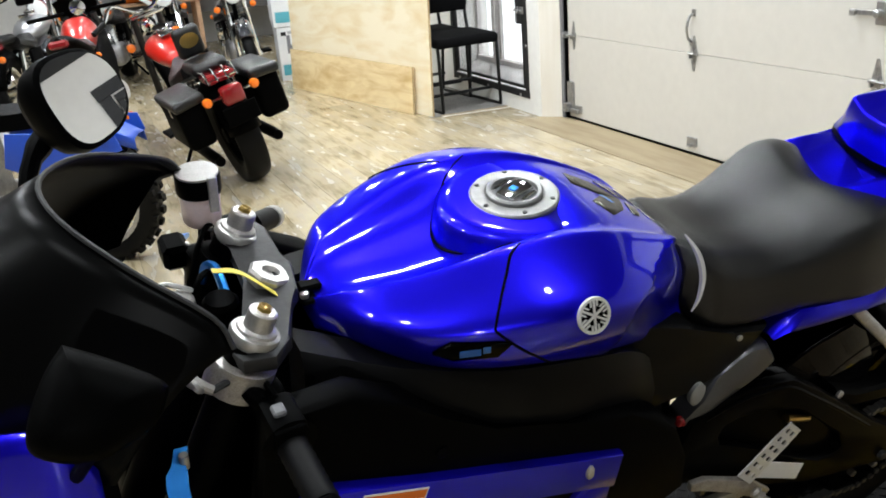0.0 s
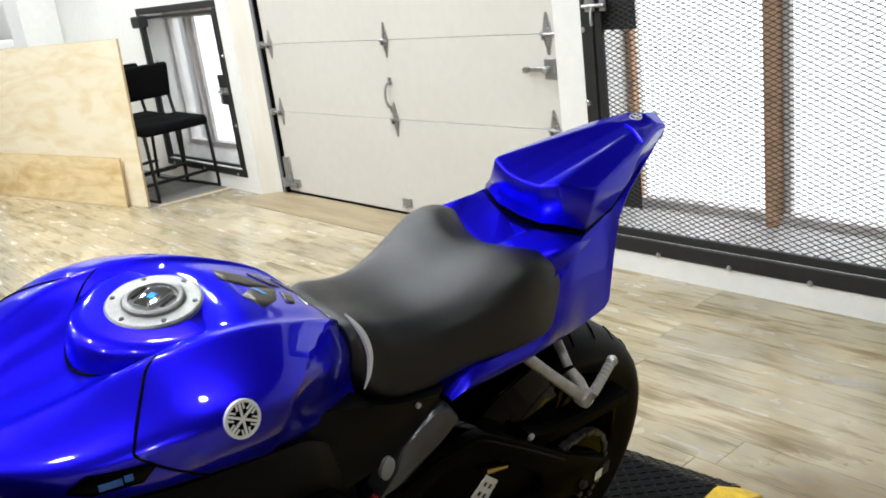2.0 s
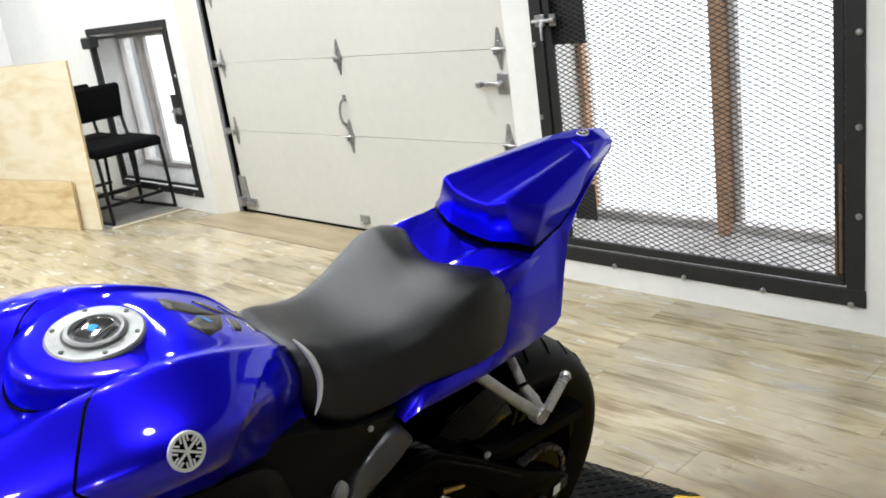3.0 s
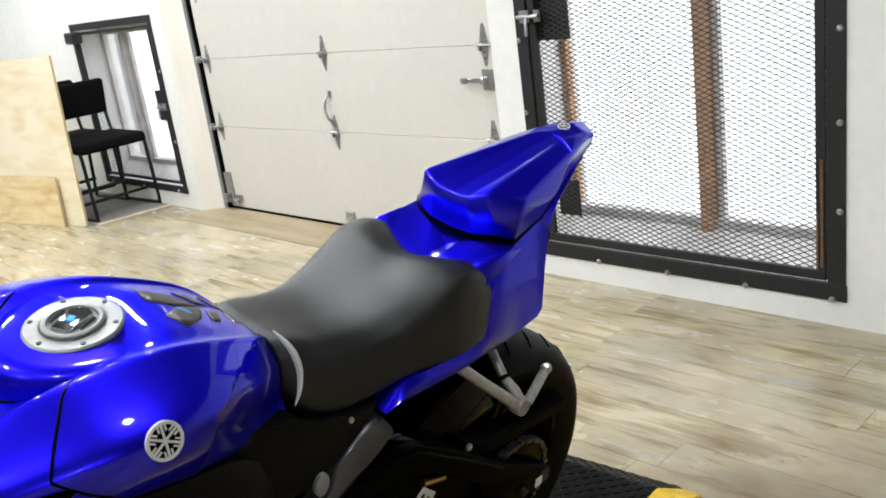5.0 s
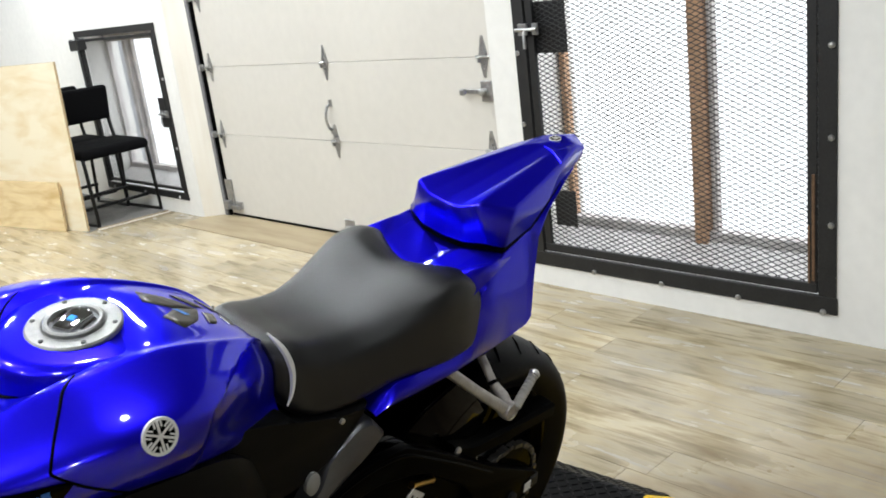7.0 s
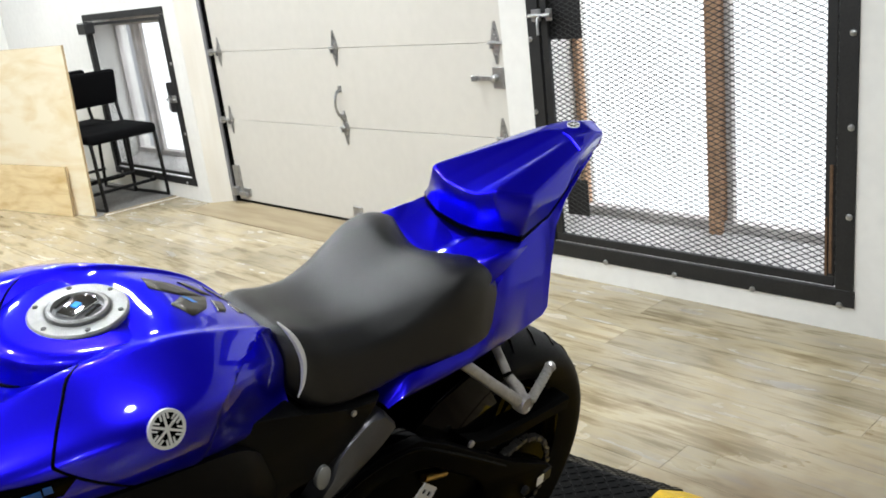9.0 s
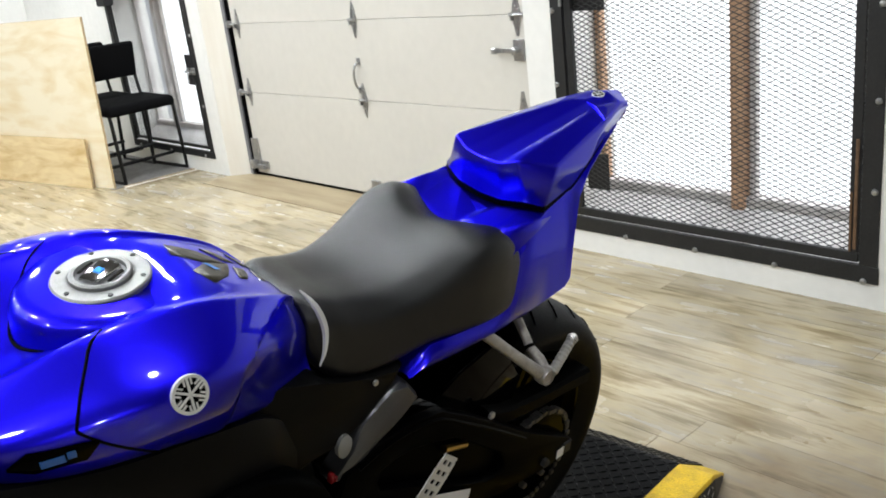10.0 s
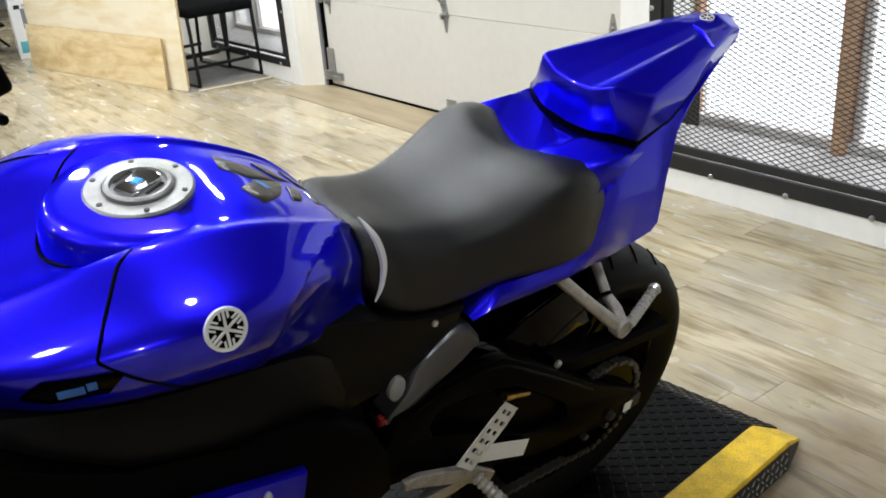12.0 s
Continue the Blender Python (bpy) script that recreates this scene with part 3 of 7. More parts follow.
out = slab("backdrop_daylight", (4.6, -1.5, -0.5), (4.62, 9.5, 3.2), SKYGLOW, "bright overcast daylight outside the windows", category="backdrop")

# daylight from the sky above, falling on the sills and reveals
for y, power in (((R0 + R1) / 2, 55.0), ((L0 + L1) / 2, 55.0)):
    ld = bpy.data.lights.new("sky_light", "AREA")
    ld.shape, ld.size, ld.size_y, ld.energy, ld.color = "RECTANGLE", 1.3, 0.7, power, (0.88, 0.95, 1.0)
    lo = new("sky_light", ld)
    eye = Vector((4.15, y - 0.25, 2.8))
    lo.matrix_basis = Matrix.Translation(eye) @ (Vector((3.50, y + 0.1, 0.5)) - eye).to_track_quat("-Z", "Y").to_matrix().to_4x4()

# ceiling lamps
for i, (x, y) in enumerate(LAMPS):
    lt = thing("ceiling_lamp", pose(x, y, CEILING), "round white ceiling lamp, switched on", "lamp", "ceiling lamps")
    bm = bmesh.new()
    lathe(bm, [(0.001, -0.05), (0.105, -0.05), (0.12, -0.04), (0.12, 0.0)], None, 20)
    part("housing", bm, WHITE, lt)
    bm = bmesh.new()
    lathe(bm, [(0.001, -0.056), (0.095, -0.056), (0.095, -0.05)], None, 20)
    part("diffuser", bm, LAMPGLOW, lt)
    ld = bpy.data.lights.new("lamp_light", "AREA")
    ld.shape, ld.size, ld.energy, ld.color = "DISK", 0.19, LAMP_POWER * (DIM if y < 1 else 1.0), (0.92, 0.97, 1.0)
    lo = new("lamp_light", ld)
    lo.parent, lo.location = lt, (0, 0, -0.062)

wl = thing("wall_lamp", pose(-1.45, -4.99, 2.05), "small bright wall lamp, switched on", "lamp")
part("housing", boxes(((0, 0.03, 0), (0.16, 0.06, 0.16)), bevel=0.008), WHITE, wl)
part("diffuser", boxes(((0, 0.062, 0), (0.13, 0.004, 0.13))), LAMPGLOW, wl)
ld = bpy.data.lights.new("lamp_light", "AREA")
ld.shape, ld.size, ld.energy, ld.color = "DISK", 0.13, 60, (0.95, 0.98, 1.0)
lo = new("lamp_light", ld)
lo.parent, lo.matrix_basis = wl, Matrix.Translation((0, 0.068, 0)) @ Matrix.Rotation(radians(90), 4, "X")

# ---- the blue sport motorcycle on its platform ----
# bike frame: x rearwards from the fuel cap, y to its right side, z up from the tyres' contact
BASE = Matrix.Translation((0.6654, 1.6689, 0.1282)) @ Matrix.Rotation(radians(2.4), 4, "Z") @ Matrix.Rotation(radians(15), 4, "X")
bike = thing("sport_motorcycle", BASE, "glossy blue sport motorcycle with black seat leaning on its stand", "motorcycle")

# tank sections: u, centre height, ridge (v, h), shoulder (v, h), widest (v, h), lower edge (v, h)
TANK = [
    (-0.288, 0.893, 0.015, 0.897, 0.028, 0.892, 0.035, 0.882, 0.030, 0.865),
    (-0.25, 0.904, 0.060, 0.928, 0.088, 0.922, 0.112, 0.905, 0.105, 0.872),
    (-0.20, 0.906, 0.082, 0.940, 0.122, 0.932, 0.158, 0.905, 0.140, 0.855),
    (-0.15, 0.912, 0.100, 0.955, 0.145, 0.942, 0.183, 0.910, 0.160, 0.845),
    (-0.10, 0.920, 0.110, 0.969, 0.158, 0.954, 0.200, 0.917, 0.175, 0.842),
    (-0.05, 0.936, 0.115, 0.977, 0.168, 0.961, 0.213, 0.922, 0.180, 0.836),
    (0.02, 0.960, 0.115, 0.974, 0.168, 0.958, 0.214, 0.920, 0.176, 0.818),
    (0.09, 0.955, 0.110, 0.958, 0.155, 0.944, 0.198, 0.903, 0.160, 0.790),
    (0.17, 0.925, 0.100, 0.926, 0.132, 0.912, 0.158, 0.868, 0.135, 0.768),
    (0.215, 0.898, 0.085, 0.902, 0.110, 0.888, 0.130, 0.845, 0.120, 0.760),
    (0.243, 0.870, 0.060, 0.872, 0.090, 0.860, 0.108, 0.825, 0.110, 0.762),
]


def arc4(p0, p1, p2, p3, n):
    """n steps along one Bezier arc, the last point left out."""
    p0, p1, p2, p3 = (np.array(p, float) for p in (p0, p1, p2, p3))
    return [p0 * (1 - t) ** 3 + 3 * p1 * t * (1 - t) ** 2 + 3 * p2 * t * t * (1 - t) + p3 * t**3 for t in np.arange(n) / n]


def tank_section(r):
    """A scoop between two crests, then one full round flank down to the lower edge."""
    u, hc, vr, hr, vs, hs, vm, hm, vb, hb = r
    top = list(glide([(0, hc), (vr * 0.55, hc * 0.8 + hr * 0.2), (vr * 0.88, hr - 0.006), (vr, hr)], 4))[:-1]
    upper = arc4((vr, hr), (vs * 0.8 + vr * 0.2, hs + 0.002), (vm, hm * 0.45 + hs * 0.55), (vm, hm), 16)
    lower = arc4((vm, hm), (vm, hm * 0.6 + hb * 0.4), (vb * 0.7 + vm * 0.3, hb + 0.012), (vb, hb), 8)
    under = [np.array((vb * (1 - 0.0625 * k), hb - 0.003 * k)) for k in range(5)]
    half = top + upper + lower + under
    return np.array([(u, -v, h) for v, h in half[::-1]] + [(u, v, h) for v, h in half[1:]])


TANK_GRID = [tank_section(r) for r in glide(TANK, 10)]
# fair the skin along the bike and round it
FAIR = np.array(TANK_GRID)
for _ in range(24):
    FAIR[2:-2] = (FAIR[1:-3] + 2 * FAIR[2:-2] + FAIR[3:-1]) / 4
for _ in range(2):
    FAIR[:, 1:-1] = (FAIR[:, :-2] + 2 * FAIR[:, 1:-1] + FAIR[:, 2:]) / 4
TANK_GRID = [list(g) for g in FAIR]
# knee recess: the flank steps in behind a slanting edge
for g in TANK_GRID:
    mid = (len(g) - 1) / 2
    for j, p in enumerate(g):
        row = abs(j - mid) / 4
        edge = np.interp(row, [3.0, 3.4, 4.5, 5.4, 7.0, 9.2], [0.225, 0.205, 0.158, 0.115, 0.062, 0.04])
        side = min(1.0, max(0.0, (row - 3.0) / 1.2)) * min(1.0, max(0.0, (9.6 - row) / 1.6))
        t = min(1.0, max(0.0, (p[0] - edge) / 0.018))
        p[1] -= math.copysign(0.019 * t * t * (3 - 2 * t) * side, p[1])


def on_tank(u, k):
    """A place on the tank's skin: u along it, k from 0 (top) to 8 (lower edge) down its left side; and the outward way."""
    us = [g[0][0] for g in TANK_GRID]
    i = min(range(len(us) - 1), key=lambda j: 0 if us[j] <= u <= us[j + 1] else min(abs(us[j] - u), abs(us[j + 1] - u)) + 1)
    f = min(1, max(0, (u - us[i]) / (us[i + 1] - us[i])))
    k = k if k <= 1 else 1 + (k - 1) * 2 if k <= 3 else k + 2
    s = (10 - k) * 4
    j = min(int(s), len(TANK_GRID[0]) - 2)
    g = s - j
    a = TANK_GRID[i][j] * (1 - g) + TANK_GRID[i][j + 1] * g
    b = TANK_GRID[i + 1][j] * (1 - g) + TANK_GRID[i + 1][j + 1] * g
    p = Vector(a * (1 - f) + b * f)
    du = Vector(b - a)
    dk = Vector(TANK_GRID[i][j + 1] - TANK_GRID[i][j])
    n = du.cross(dk).normalized()
    if n.y > 0 or (abs(n.y) < 0.2 and n.z < 0):
        n = -n
    return p, n


bm = bmesh.new()
skin(bm, TANK_GRID, closed=True)
tank = part("fuel_tank", bm, BLUE, bike, "glossy blue fuel tank", sharp=60)
# raised hump that carries the filler cap
bm = bmesh.new()
hump = [(1.0, 0.912), (0.985, 0.944), (0.955, 0.957), (0.89, 0.9645), (0.78, 0.967), (0.2, 0.968)]
rings = []
for r, h in hump:
    ring = []
    for t in (2 * math.pi * k / 56 for k in range(56)):
        c, d = math.cos(t), math.sin(t)
        along = math.copysign(abs(c) ** 1.1, c) * (0.124 if c < 0 else 0.14)
        ring.append((0.012 + r * along, r * 0.115 * math.copysign(abs(d) ** 1.1, d), h - 0.035 * max(0, c) * r))
    rings.append(ring)
skin(bm, rings, closed=True)
part("filler_hump", bm, BLUE, bike, "raised blue panel round the filler cap", sharp=60)
# filler cap
capm = Matrix.Translation((0, 0, 0.9695)) @ Matrix.Rotation(radians(-3), 4, "Y")
cap = part("filler_cap", lathe(bmesh.new(), [(0.0595, -0.004), (0.060, 0.001), (0.0575, 0.0035), (0.042, 0.0042), (0.039, 0.003), (0.038, 0.002)], capm, 48), CAPALU, bike, "round brushed metal fuel filler cap")
part("cap_ring", lathe(bmesh.new(), [(0.0375, 0.0), (0.0375, 0.007), (0.035, 0.009), (0.031, 0.008), (0.030, 0.004), (0.030, 0.0)], capm, 40, True), CAPALU, cap)
part("cap_centre", lathe(bmesh.new(), [(0.0335, 0.001), (0.033, 0.003), (0.026, 0.0035), (0.002, 0.0035)], capm, 32), GREYM, cap)
bm = bmesh.new()
km = capm @ Matrix.Rotation(radians(25), 4, "Z")
prism(bm, [(-0.024, -0.013), (0.018, -0.017), (0.026, -0.006), (0.026, 0.006), (0.018, 0.017), (-0.024, 0.013)], 0.003, 0.010, km, 0.003)
for s in (-1, 1):
    box(bm, (0.0, s * 0.022, 0.006), (0.028, 0.005, 0.004), 0.001, km)
part("key_cover", bm, CHROME, cap)
part("key_badge", boxes(((0.0, 0.0, 0.0), (0.010, 0.009, 0.002))), LEVER, cap, "small blue emblem").matrix_basis = km @ Matrix.Translation((-0.002, 0, 0.0105))
for k in range(6):
    a = radians(60 * k + 15)
    part("cap_screw", lathe(bmesh.new(), [(0.0034, 0.003), (0.0034, 0.0048), (0.002, 0.005)], capm @ Matrix.Translation((0.0515 * math.cos(a), 0.0515 * math.sin(a), 0)), 8), STEEL, cap)

# seat
SEAT = [(0.246, 0.868, 0.088, 0.785), (0.262, 0.868, 0.104, 0.755), (0.29, 0.860, 0.118, 0.738), (0.33, 0.847, 0.124, 0.728), (0.39, 0.839, 0.131, 0.728), (0.45, 0.848, 0.141, 0.738),
        (0.51, 0.871, 0.151, 0.738), (0.555, 0.887, 0.157, 0.737), (0.60, 0.890, 0.158, 0.738), (0.632, 0.880, 0.154, 0.742), (0.652, 0.855, 0.150, 0.75), (0.662, 0.82, 0.146, 0.76)]


def seat_section(r):
    u, top, w, low = r
    dip = 0.004 + 0.018 * min(1.0, max(0.0, (u - 0.48) / 0.12))
    boxy = min(1.0, max(0.0, (u - 0.46) / 0.10))
    half = [(0, top - dip), (w * 0.38, top - dip * 0.5), (w * 0.66, top - 0.003 - 0.004 * boxy), (w * (0.82 + 0.05 * boxy), top - 0.016), (w * (0.93 + 0.03 * boxy), top * 0.7 + low * 0.3), (w * 0.99, low * 0.7 + top * 0.3), (w * 1.0, low + 0.010), (w * 0.95, low)]
    return glide([(u, -v, h) for v, h in half[::-1]] + [(u, v, h) for v, h in half[1:]], 4)


bm = bmesh.new()
seat_grid = [seat_section(r) for r in glide(SEAT, 5)]
for g in seat_grid:
    for p in g:
        k = max(0.0, min(1.0, (p[0] - 0.54) / 0.11))
        p[0] -= 0.036 * k * max(0.0, 1 - (p[1] / 0.10) ** 2)
skin(bm, seat_grid, closed=True)
part("rider_seat", bm, LEATHER, bike, "black grained vinyl rider seat", sharp=70)

# tail: side strip under the seat that grows into the tall rear flank; rows of u, lower edge (v, h), upper edge (v, h)
TAIL = [(0.402, 0.142, 0.697, 0.143, 0.703), (0.425, 0.150, 0.700, 0.150, 0.728), (0.445, 0.152, 0.702, 0.152, 0.744), (0.50, 0.156, 0.703, 0.157, 0.742), (0.58, 0.159, 0.704, 0.160, 0.738), (0.622, 0.158, 0.705, 0.153, 0.752),
        (0.636, 0.157, 0.706, 0.148, 0.80), (0.650, 0.156, 0.706, 0.145, 0.842), (0.668, 0.156, 0.706, 0.146, 0.858), (0.70, 0.155, 0.707, 0.136, 0.868), (0.74, 0.153, 0.709, 0.126, 0.878), (0.79, 0.150, 0.712, 0.116, 0.884), (0.807, 0.147, 0.722, 0.113, 0.886), (0.816, 0.136, 0.80, 0.110, 0.888),
        (0.84, 0.118, 0.868, 0.102, 0.892), (0.90, 0.092, 0.900, 0.084, 0.912), (0.98, 0.066, 0.925, 0.058, 0.936), (1.04, 0.044, 0.936, 0.038, 0.946), (1.08, 0.02, 0.942, 0.016, 0.952)]
bm = bmesh.new()
grid = []
for u, vb, hb, vt, ht in TAIL:
    deck = ht - 0.012 if u > 0.69 else min(ht - 0.008, 0.735)
    half = [(0.0, deck), (vt * 0.75, deck), (vt * 0.95, ht), (vt, ht - min(0.008, (ht - hb) * 0.3)), ((vb + vt) / 2 + 0.004, (hb + ht) / 2), (vb, hb + min(0.008, (ht - hb) * 0.3)), (vb - 0.006, hb), (vb * 0.7, hb + 0.003), (0.0, hb + 0.006)]
    grid.append([(u, -v, h) for v, h in half[::-1]] + [(u, v, h) for v, h in half[1:-1]])
skin(bm, grid, closed=True)
bmesh.ops.bevel(bm, geom=[e for e in bm.edges if len(e.link_faces) == 2 and e.calc_face_angle(0) > 0.5], offset=0.003, segments=2, profile=0.5, affect="EDGES")
part("tail_panel", bm, BLUE, bike, "blue tail fairing", sharp=40)
# single-seat cowl: a front face, a sunken middle panel between two creases, outer facets and side facets, alike on both sides
HALF = {"A0": (0.700, 0, 0.946), "A1": (0.697, 0.038, 0.951), "A2": (0.702, 0.073, 0.966), "K": (0.778, 0.105, 0.948), "B0": (0.992, 0, 0.987), "B2": (0.978, 0.030, 0.988), "S": (0.962, 0.068, 0.977),
        "E0": (1.052, 0, 0.999), "E1": (1.050, 0.041, 0.988), "T0": (1.098, 0, 0.993), "T1": (1.090, 0.034, 0.976), "L0": (0.702, 0, 0.878), "L1": (0.699, 0.05, 0.884), "L2": (0.712, 0.090, 0.892), "L3": (0.735, 0.119, 0.887),
        "L4": (0.83, 0.104, 0.896), "L5": (0.90, 0.086, 0.917), "L6": (0.975, 0.063, 0.940), "L7": (1.04, 0.047, 0.950), "L8": (1.086, 0.034, 0.957), "L9": (1.094, 0, 0.960)}
FACETS = ["L0 L1 A1 A0", "L1 L2 A2 A1", "L2 L3 K A2", "L3 L4 K", "L4 L5 K", "L5 S K", "L5 L6 S", "L6 L7 E1 S", "L7 L8 T1 E1", "L8 L9 T0 T1", "A0 A1 B2 B0", "A1 A2 B2", "A2 K S B2", "B0 B2 E1 E0", "B2 S E1", "E0 E1 T1 T0"]
def folded(points, faces, angle, offset, segments):
    """Flat facets, alike on both sides of the bike's middle, with their folds rounded."""
    bm, spot = bmesh.new(), {}
    for sg in (-1, 1):
        for f in faces:
            loop = []
            for k in f.split():
                u, v, h = points[k]
                key = (k, sg if v else 0)
                if key not in spot:
                    spot[key] = bm.verts.new((u, sg * v, h))
                loop.append(spot[key])
            bm.faces.new(loop)
    bmesh.ops.recalc_face_normals(bm, faces=bm.faces[:])
    bmesh.ops.bevel(bm, geom=[e for e in bm.edges if len(e.link_faces) == 2 and e.calc_face_angle(0) > angle], offset=offset, segments=segments, profile=0.5, affect="EDGES")
    return bm


bm = folded(HALF, FACETS, 0.12, 0.0055, 4)
cowl = shell(part("seat_cowl", bm, BLUE, bike, "faceted blue single-seat cowl", sharp=24), 0.003)
rim_low = [HALF[k] for k in ("L0", "L1", "L2", "L3", "L4", "L5", "L6")]
for sg in (-1, 1):
    row = np.array([(u, sg * v, h) for u, v, h in rim_low])
    inward = np.array([(0.010, -sg * 0.004, 0.0)] * 3 + [(0.004, -sg * 0.009, 0.0)] * 4)
    part("cowl_gasket", skin(bmesh.new(), [row + inward * 0.12 + (0, 0, 0.002), row + inward * 0.15 + (0, 0, -0.012), row + inward * 2.2 + (0, 0, -0.018)]), BLACK, cowl, "black gap under the cowl")
# deck that sweeps down from under the cowl to the seat: folded facets that meet in a low point behind the seat
DECK = {"V": (0.634, 0, 0.836), "C0": (0.706, 0, 0.846), "C1": (0.702, 0.048, 0.871), "C2": (0.713, 0.088, 0.876), "C3": (0.737, 0.117, 0.873), "D1": (0.642, 0.085, 0.864), "D2": (0.600, 0.118, 0.877), "B0": (0.600, 0, 0.822),
        "B1": (0.604, 0.08, 0.858), "T2": (0.698, 0.124, 0.874), "S1": (0.612, 0.150, 0.842), "S2": (0.700, 0.139, 0.862), "S3": (0.745, 0.128, 0.869), "E0": (0.752, 0, 0.860), "E1": (0.752, 0.048, 0.864), "E3": (0.770, 0.110, 0.870)}
FOLDS = ["V C0 C1", "V C1 C2 D1", "D1 C2 C3 T2", "V D1 B1 B0", "D1 T2 D2 B1", "T2 C3 S3 S2", "D2 T2 S2 S1", "C0 E0 E1 C1", "C1 E1 E3 C3 C2"]


bm = folded(DECK, FOLDS, 0.06, 0.004, 3)
if sum(f.normal.z for f in bm.faces) < 0:
    bmesh.ops.reverse_faces(bm, faces=bm.faces[:])
shell(part("tail_deck", bm, BLUE, bike, "folded blue deck between seat and cowl", sharp=30), 0.004)
part("cowl_step", tube(bmesh.new(), [(0.991, -0.002, 0.9875), (0.978, -0.030, 0.9885), (0.963, -0.066, 0.9775)], [0.0018, 0.0034, 0.0025], 6), BLUE, cowl)
m = Matrix.Translation((1.030, 0.002, 0.9950)) @ Matrix.Rotation(radians(-11), 4, "Y")
badge = part("cowl_badge", lathe(bmesh.new(), [(0.0125, -0.002), (0.0125, 0.0008), (0.0121, 0.0011), (0.0110, 0.0011), (0.0107, 0.0006), (0.0107, -0.002)], m, 24, True), SILVER, cowl, "small round silver badge")
part("badge_ground", lathe(bmesh.new(), [(0.0108, -0.002), (0.0108, 0.0004), (0.0005, 0.0005)], m, 20), BLACK, badge)
for k in range(3):
    part("badge_bar", box(bmesh.new(), (0, 0, 0.0006), (0.0205, 0.0017, 0.0010), 0.0, m @ Matrix.Rotation(radians(60 * k + 30), 4, "Z")), SILVER, badge)


# wheels
def wheel(name, u, v, h, r, wid, rim, parent):
    hub = new(name)
    hub.parent, hub.location = parent, (u, v, h)
    tagged(hub, "black cast wheel with a worn road tyre")
    turn = Matrix.Rotation(radians(90), 4, "X")
    hw = wid / 2
    prof = [(rim, -hw * 0.72), (rim + 0.02, -hw * 0.86), (r * 0.86, -hw), (r * 0.93, -hw * 0.86), (r * 0.98, -hw * 0.5), (r, 0), (r * 0.98, hw * 0.5), (r * 0.93, hw * 0.86), (r * 0.86, hw), (rim + 0.02, hw * 0.86), (rim, hw * 0.72)]
    prof = [tuple(p) for p in glide(prof, 3)]
    part("tyre", lathe(bmesh.new(), prof, turn, 64, True), RUBBER, hub, "black road tyre with sipes")
    prof = [(rim + 0.004, -hw * 0.74), (rim + 0.004, -hw * 0.66), (rim - 0.025, -hw * 0.6), (rim - 0.025, hw * 0.6), (rim + 0.004, hw * 0.66), (rim + 0.004, hw * 0.74), (rim - 0.006, hw * 0.74), (rim - 0.03, hw * 0.55), (rim - 0.03, -hw * 0.55), (rim - 0.006, -hw * 0.74)]
    part("rim", lathe(bmesh.new(), prof, turn, 48, True), GLOSS, hub)
    for k in range(5):
        bm = bmesh.new()
        m = Matrix.Rotation(2 * math.pi * k / 5 + 0.3, 4, "Y")
        for s in (-1, 1):
            skin(bm, [[m @ Vector((x, y, z)) for x, y, z in ((rr, -0.018, s * o - 0.009), (rr, 0.018, s * o - 0.009), (rr, 0.018, s * o + 0.009), (rr, -0.018, s * o + 0.009))] for rr, o in ((0.05, 0.008), (rim * 0.6, 0.018), (rim - 0.02, 0.035))], closed=True)
        part("spoke", bm, GLOSS, hub)
    part("hub", lathe(bmesh.new(), [(0.02, -0.1), (0.045, -0.1), (0.05, -0.05), (0.04, 0), (0.05, 0.05), (0.045, 0.1), (0.02, 0.1)], turn, 24), GLOSS, hub)
    # sipes cut as thin dark grooves lying in the tread
    for k in range(26):
        for s in (-1, 1):
            bm = bmesh.new()
            a = 2 * math.pi * (k + 0.25 * s) / 26
            pts = []
            for t in (0.2, 0.5, 0.8):
                rr = r * (1.0 - 0.072 * t * t) + 0.0012
                b = a + 0.16 * t
                pts.append((rr * math.cos(b), s * hw * t * 0.92, rr * math.sin(b)))
            tube(bm, pts, [0.0015, 0.003, 0.0015], 5)
            part("sipe", bm, GLOSS, hub)
    return hub


wheel("rear_wheel", 0.82, 0.0, 0.262, 0.322, 0.18, 0.226, bike)
wheel("front_wheel", -0.62, 0.0, 0.255, 0.305, 0.12, 0.222, bike)
turn = Matrix.Translation((0.82, -0.118, 0.265)) @ Matrix.Rotation(radians(90), 4, "X")
bm = bmesh.new()
teeth = []
for k in range(90):
    rr = 0.118 if k % 2 else 0.111
    a = 2 * math.pi * k / 90
    teeth.append((rr * math.cos(a), rr * math.sin(a)))
prism(bm, teeth, -0.003, 0.003, turn)
part("sprocket", bm, GLOSS, bike, "dark rear sprocket")
for k in range(6):
    a = 2 * math.pi * k / 6
    part("sprocket_bolt", lathe(bmesh.new(), [(0.008, 0), (0.008, 0.012), (0.005, 0.014)], turn @ Matrix.Translation((0.06 * math.cos(a), 0.06 * math.sin(a), 0.003)), 6), CHAIN, bike)
# chain: links along two straights and round the sprocket
bm = bmesh.new()
path = []
for k in range(40):
    path.append((0.82 - k / 39 * 0.45, 0.265 + 0.114 - k / 39 * 0.03))
arc = [(0.82 + 0.115 * math.sin(a), 0.265 + 0.115 * math.cos(a)) for a in np.linspace(0, math.pi, 22)]
low_run = [(0.82 - k / 39 * 0.45, 0.265 - 0.114 + k / 39 * 0.05) for k in range(40)]
for i, (u, h) in enumerate(path[::-1] + arc + low_run):
    box(bm, (u, -0.118, h), (0.0105, 0.014 if i % 2 else 0.018, 0.010))
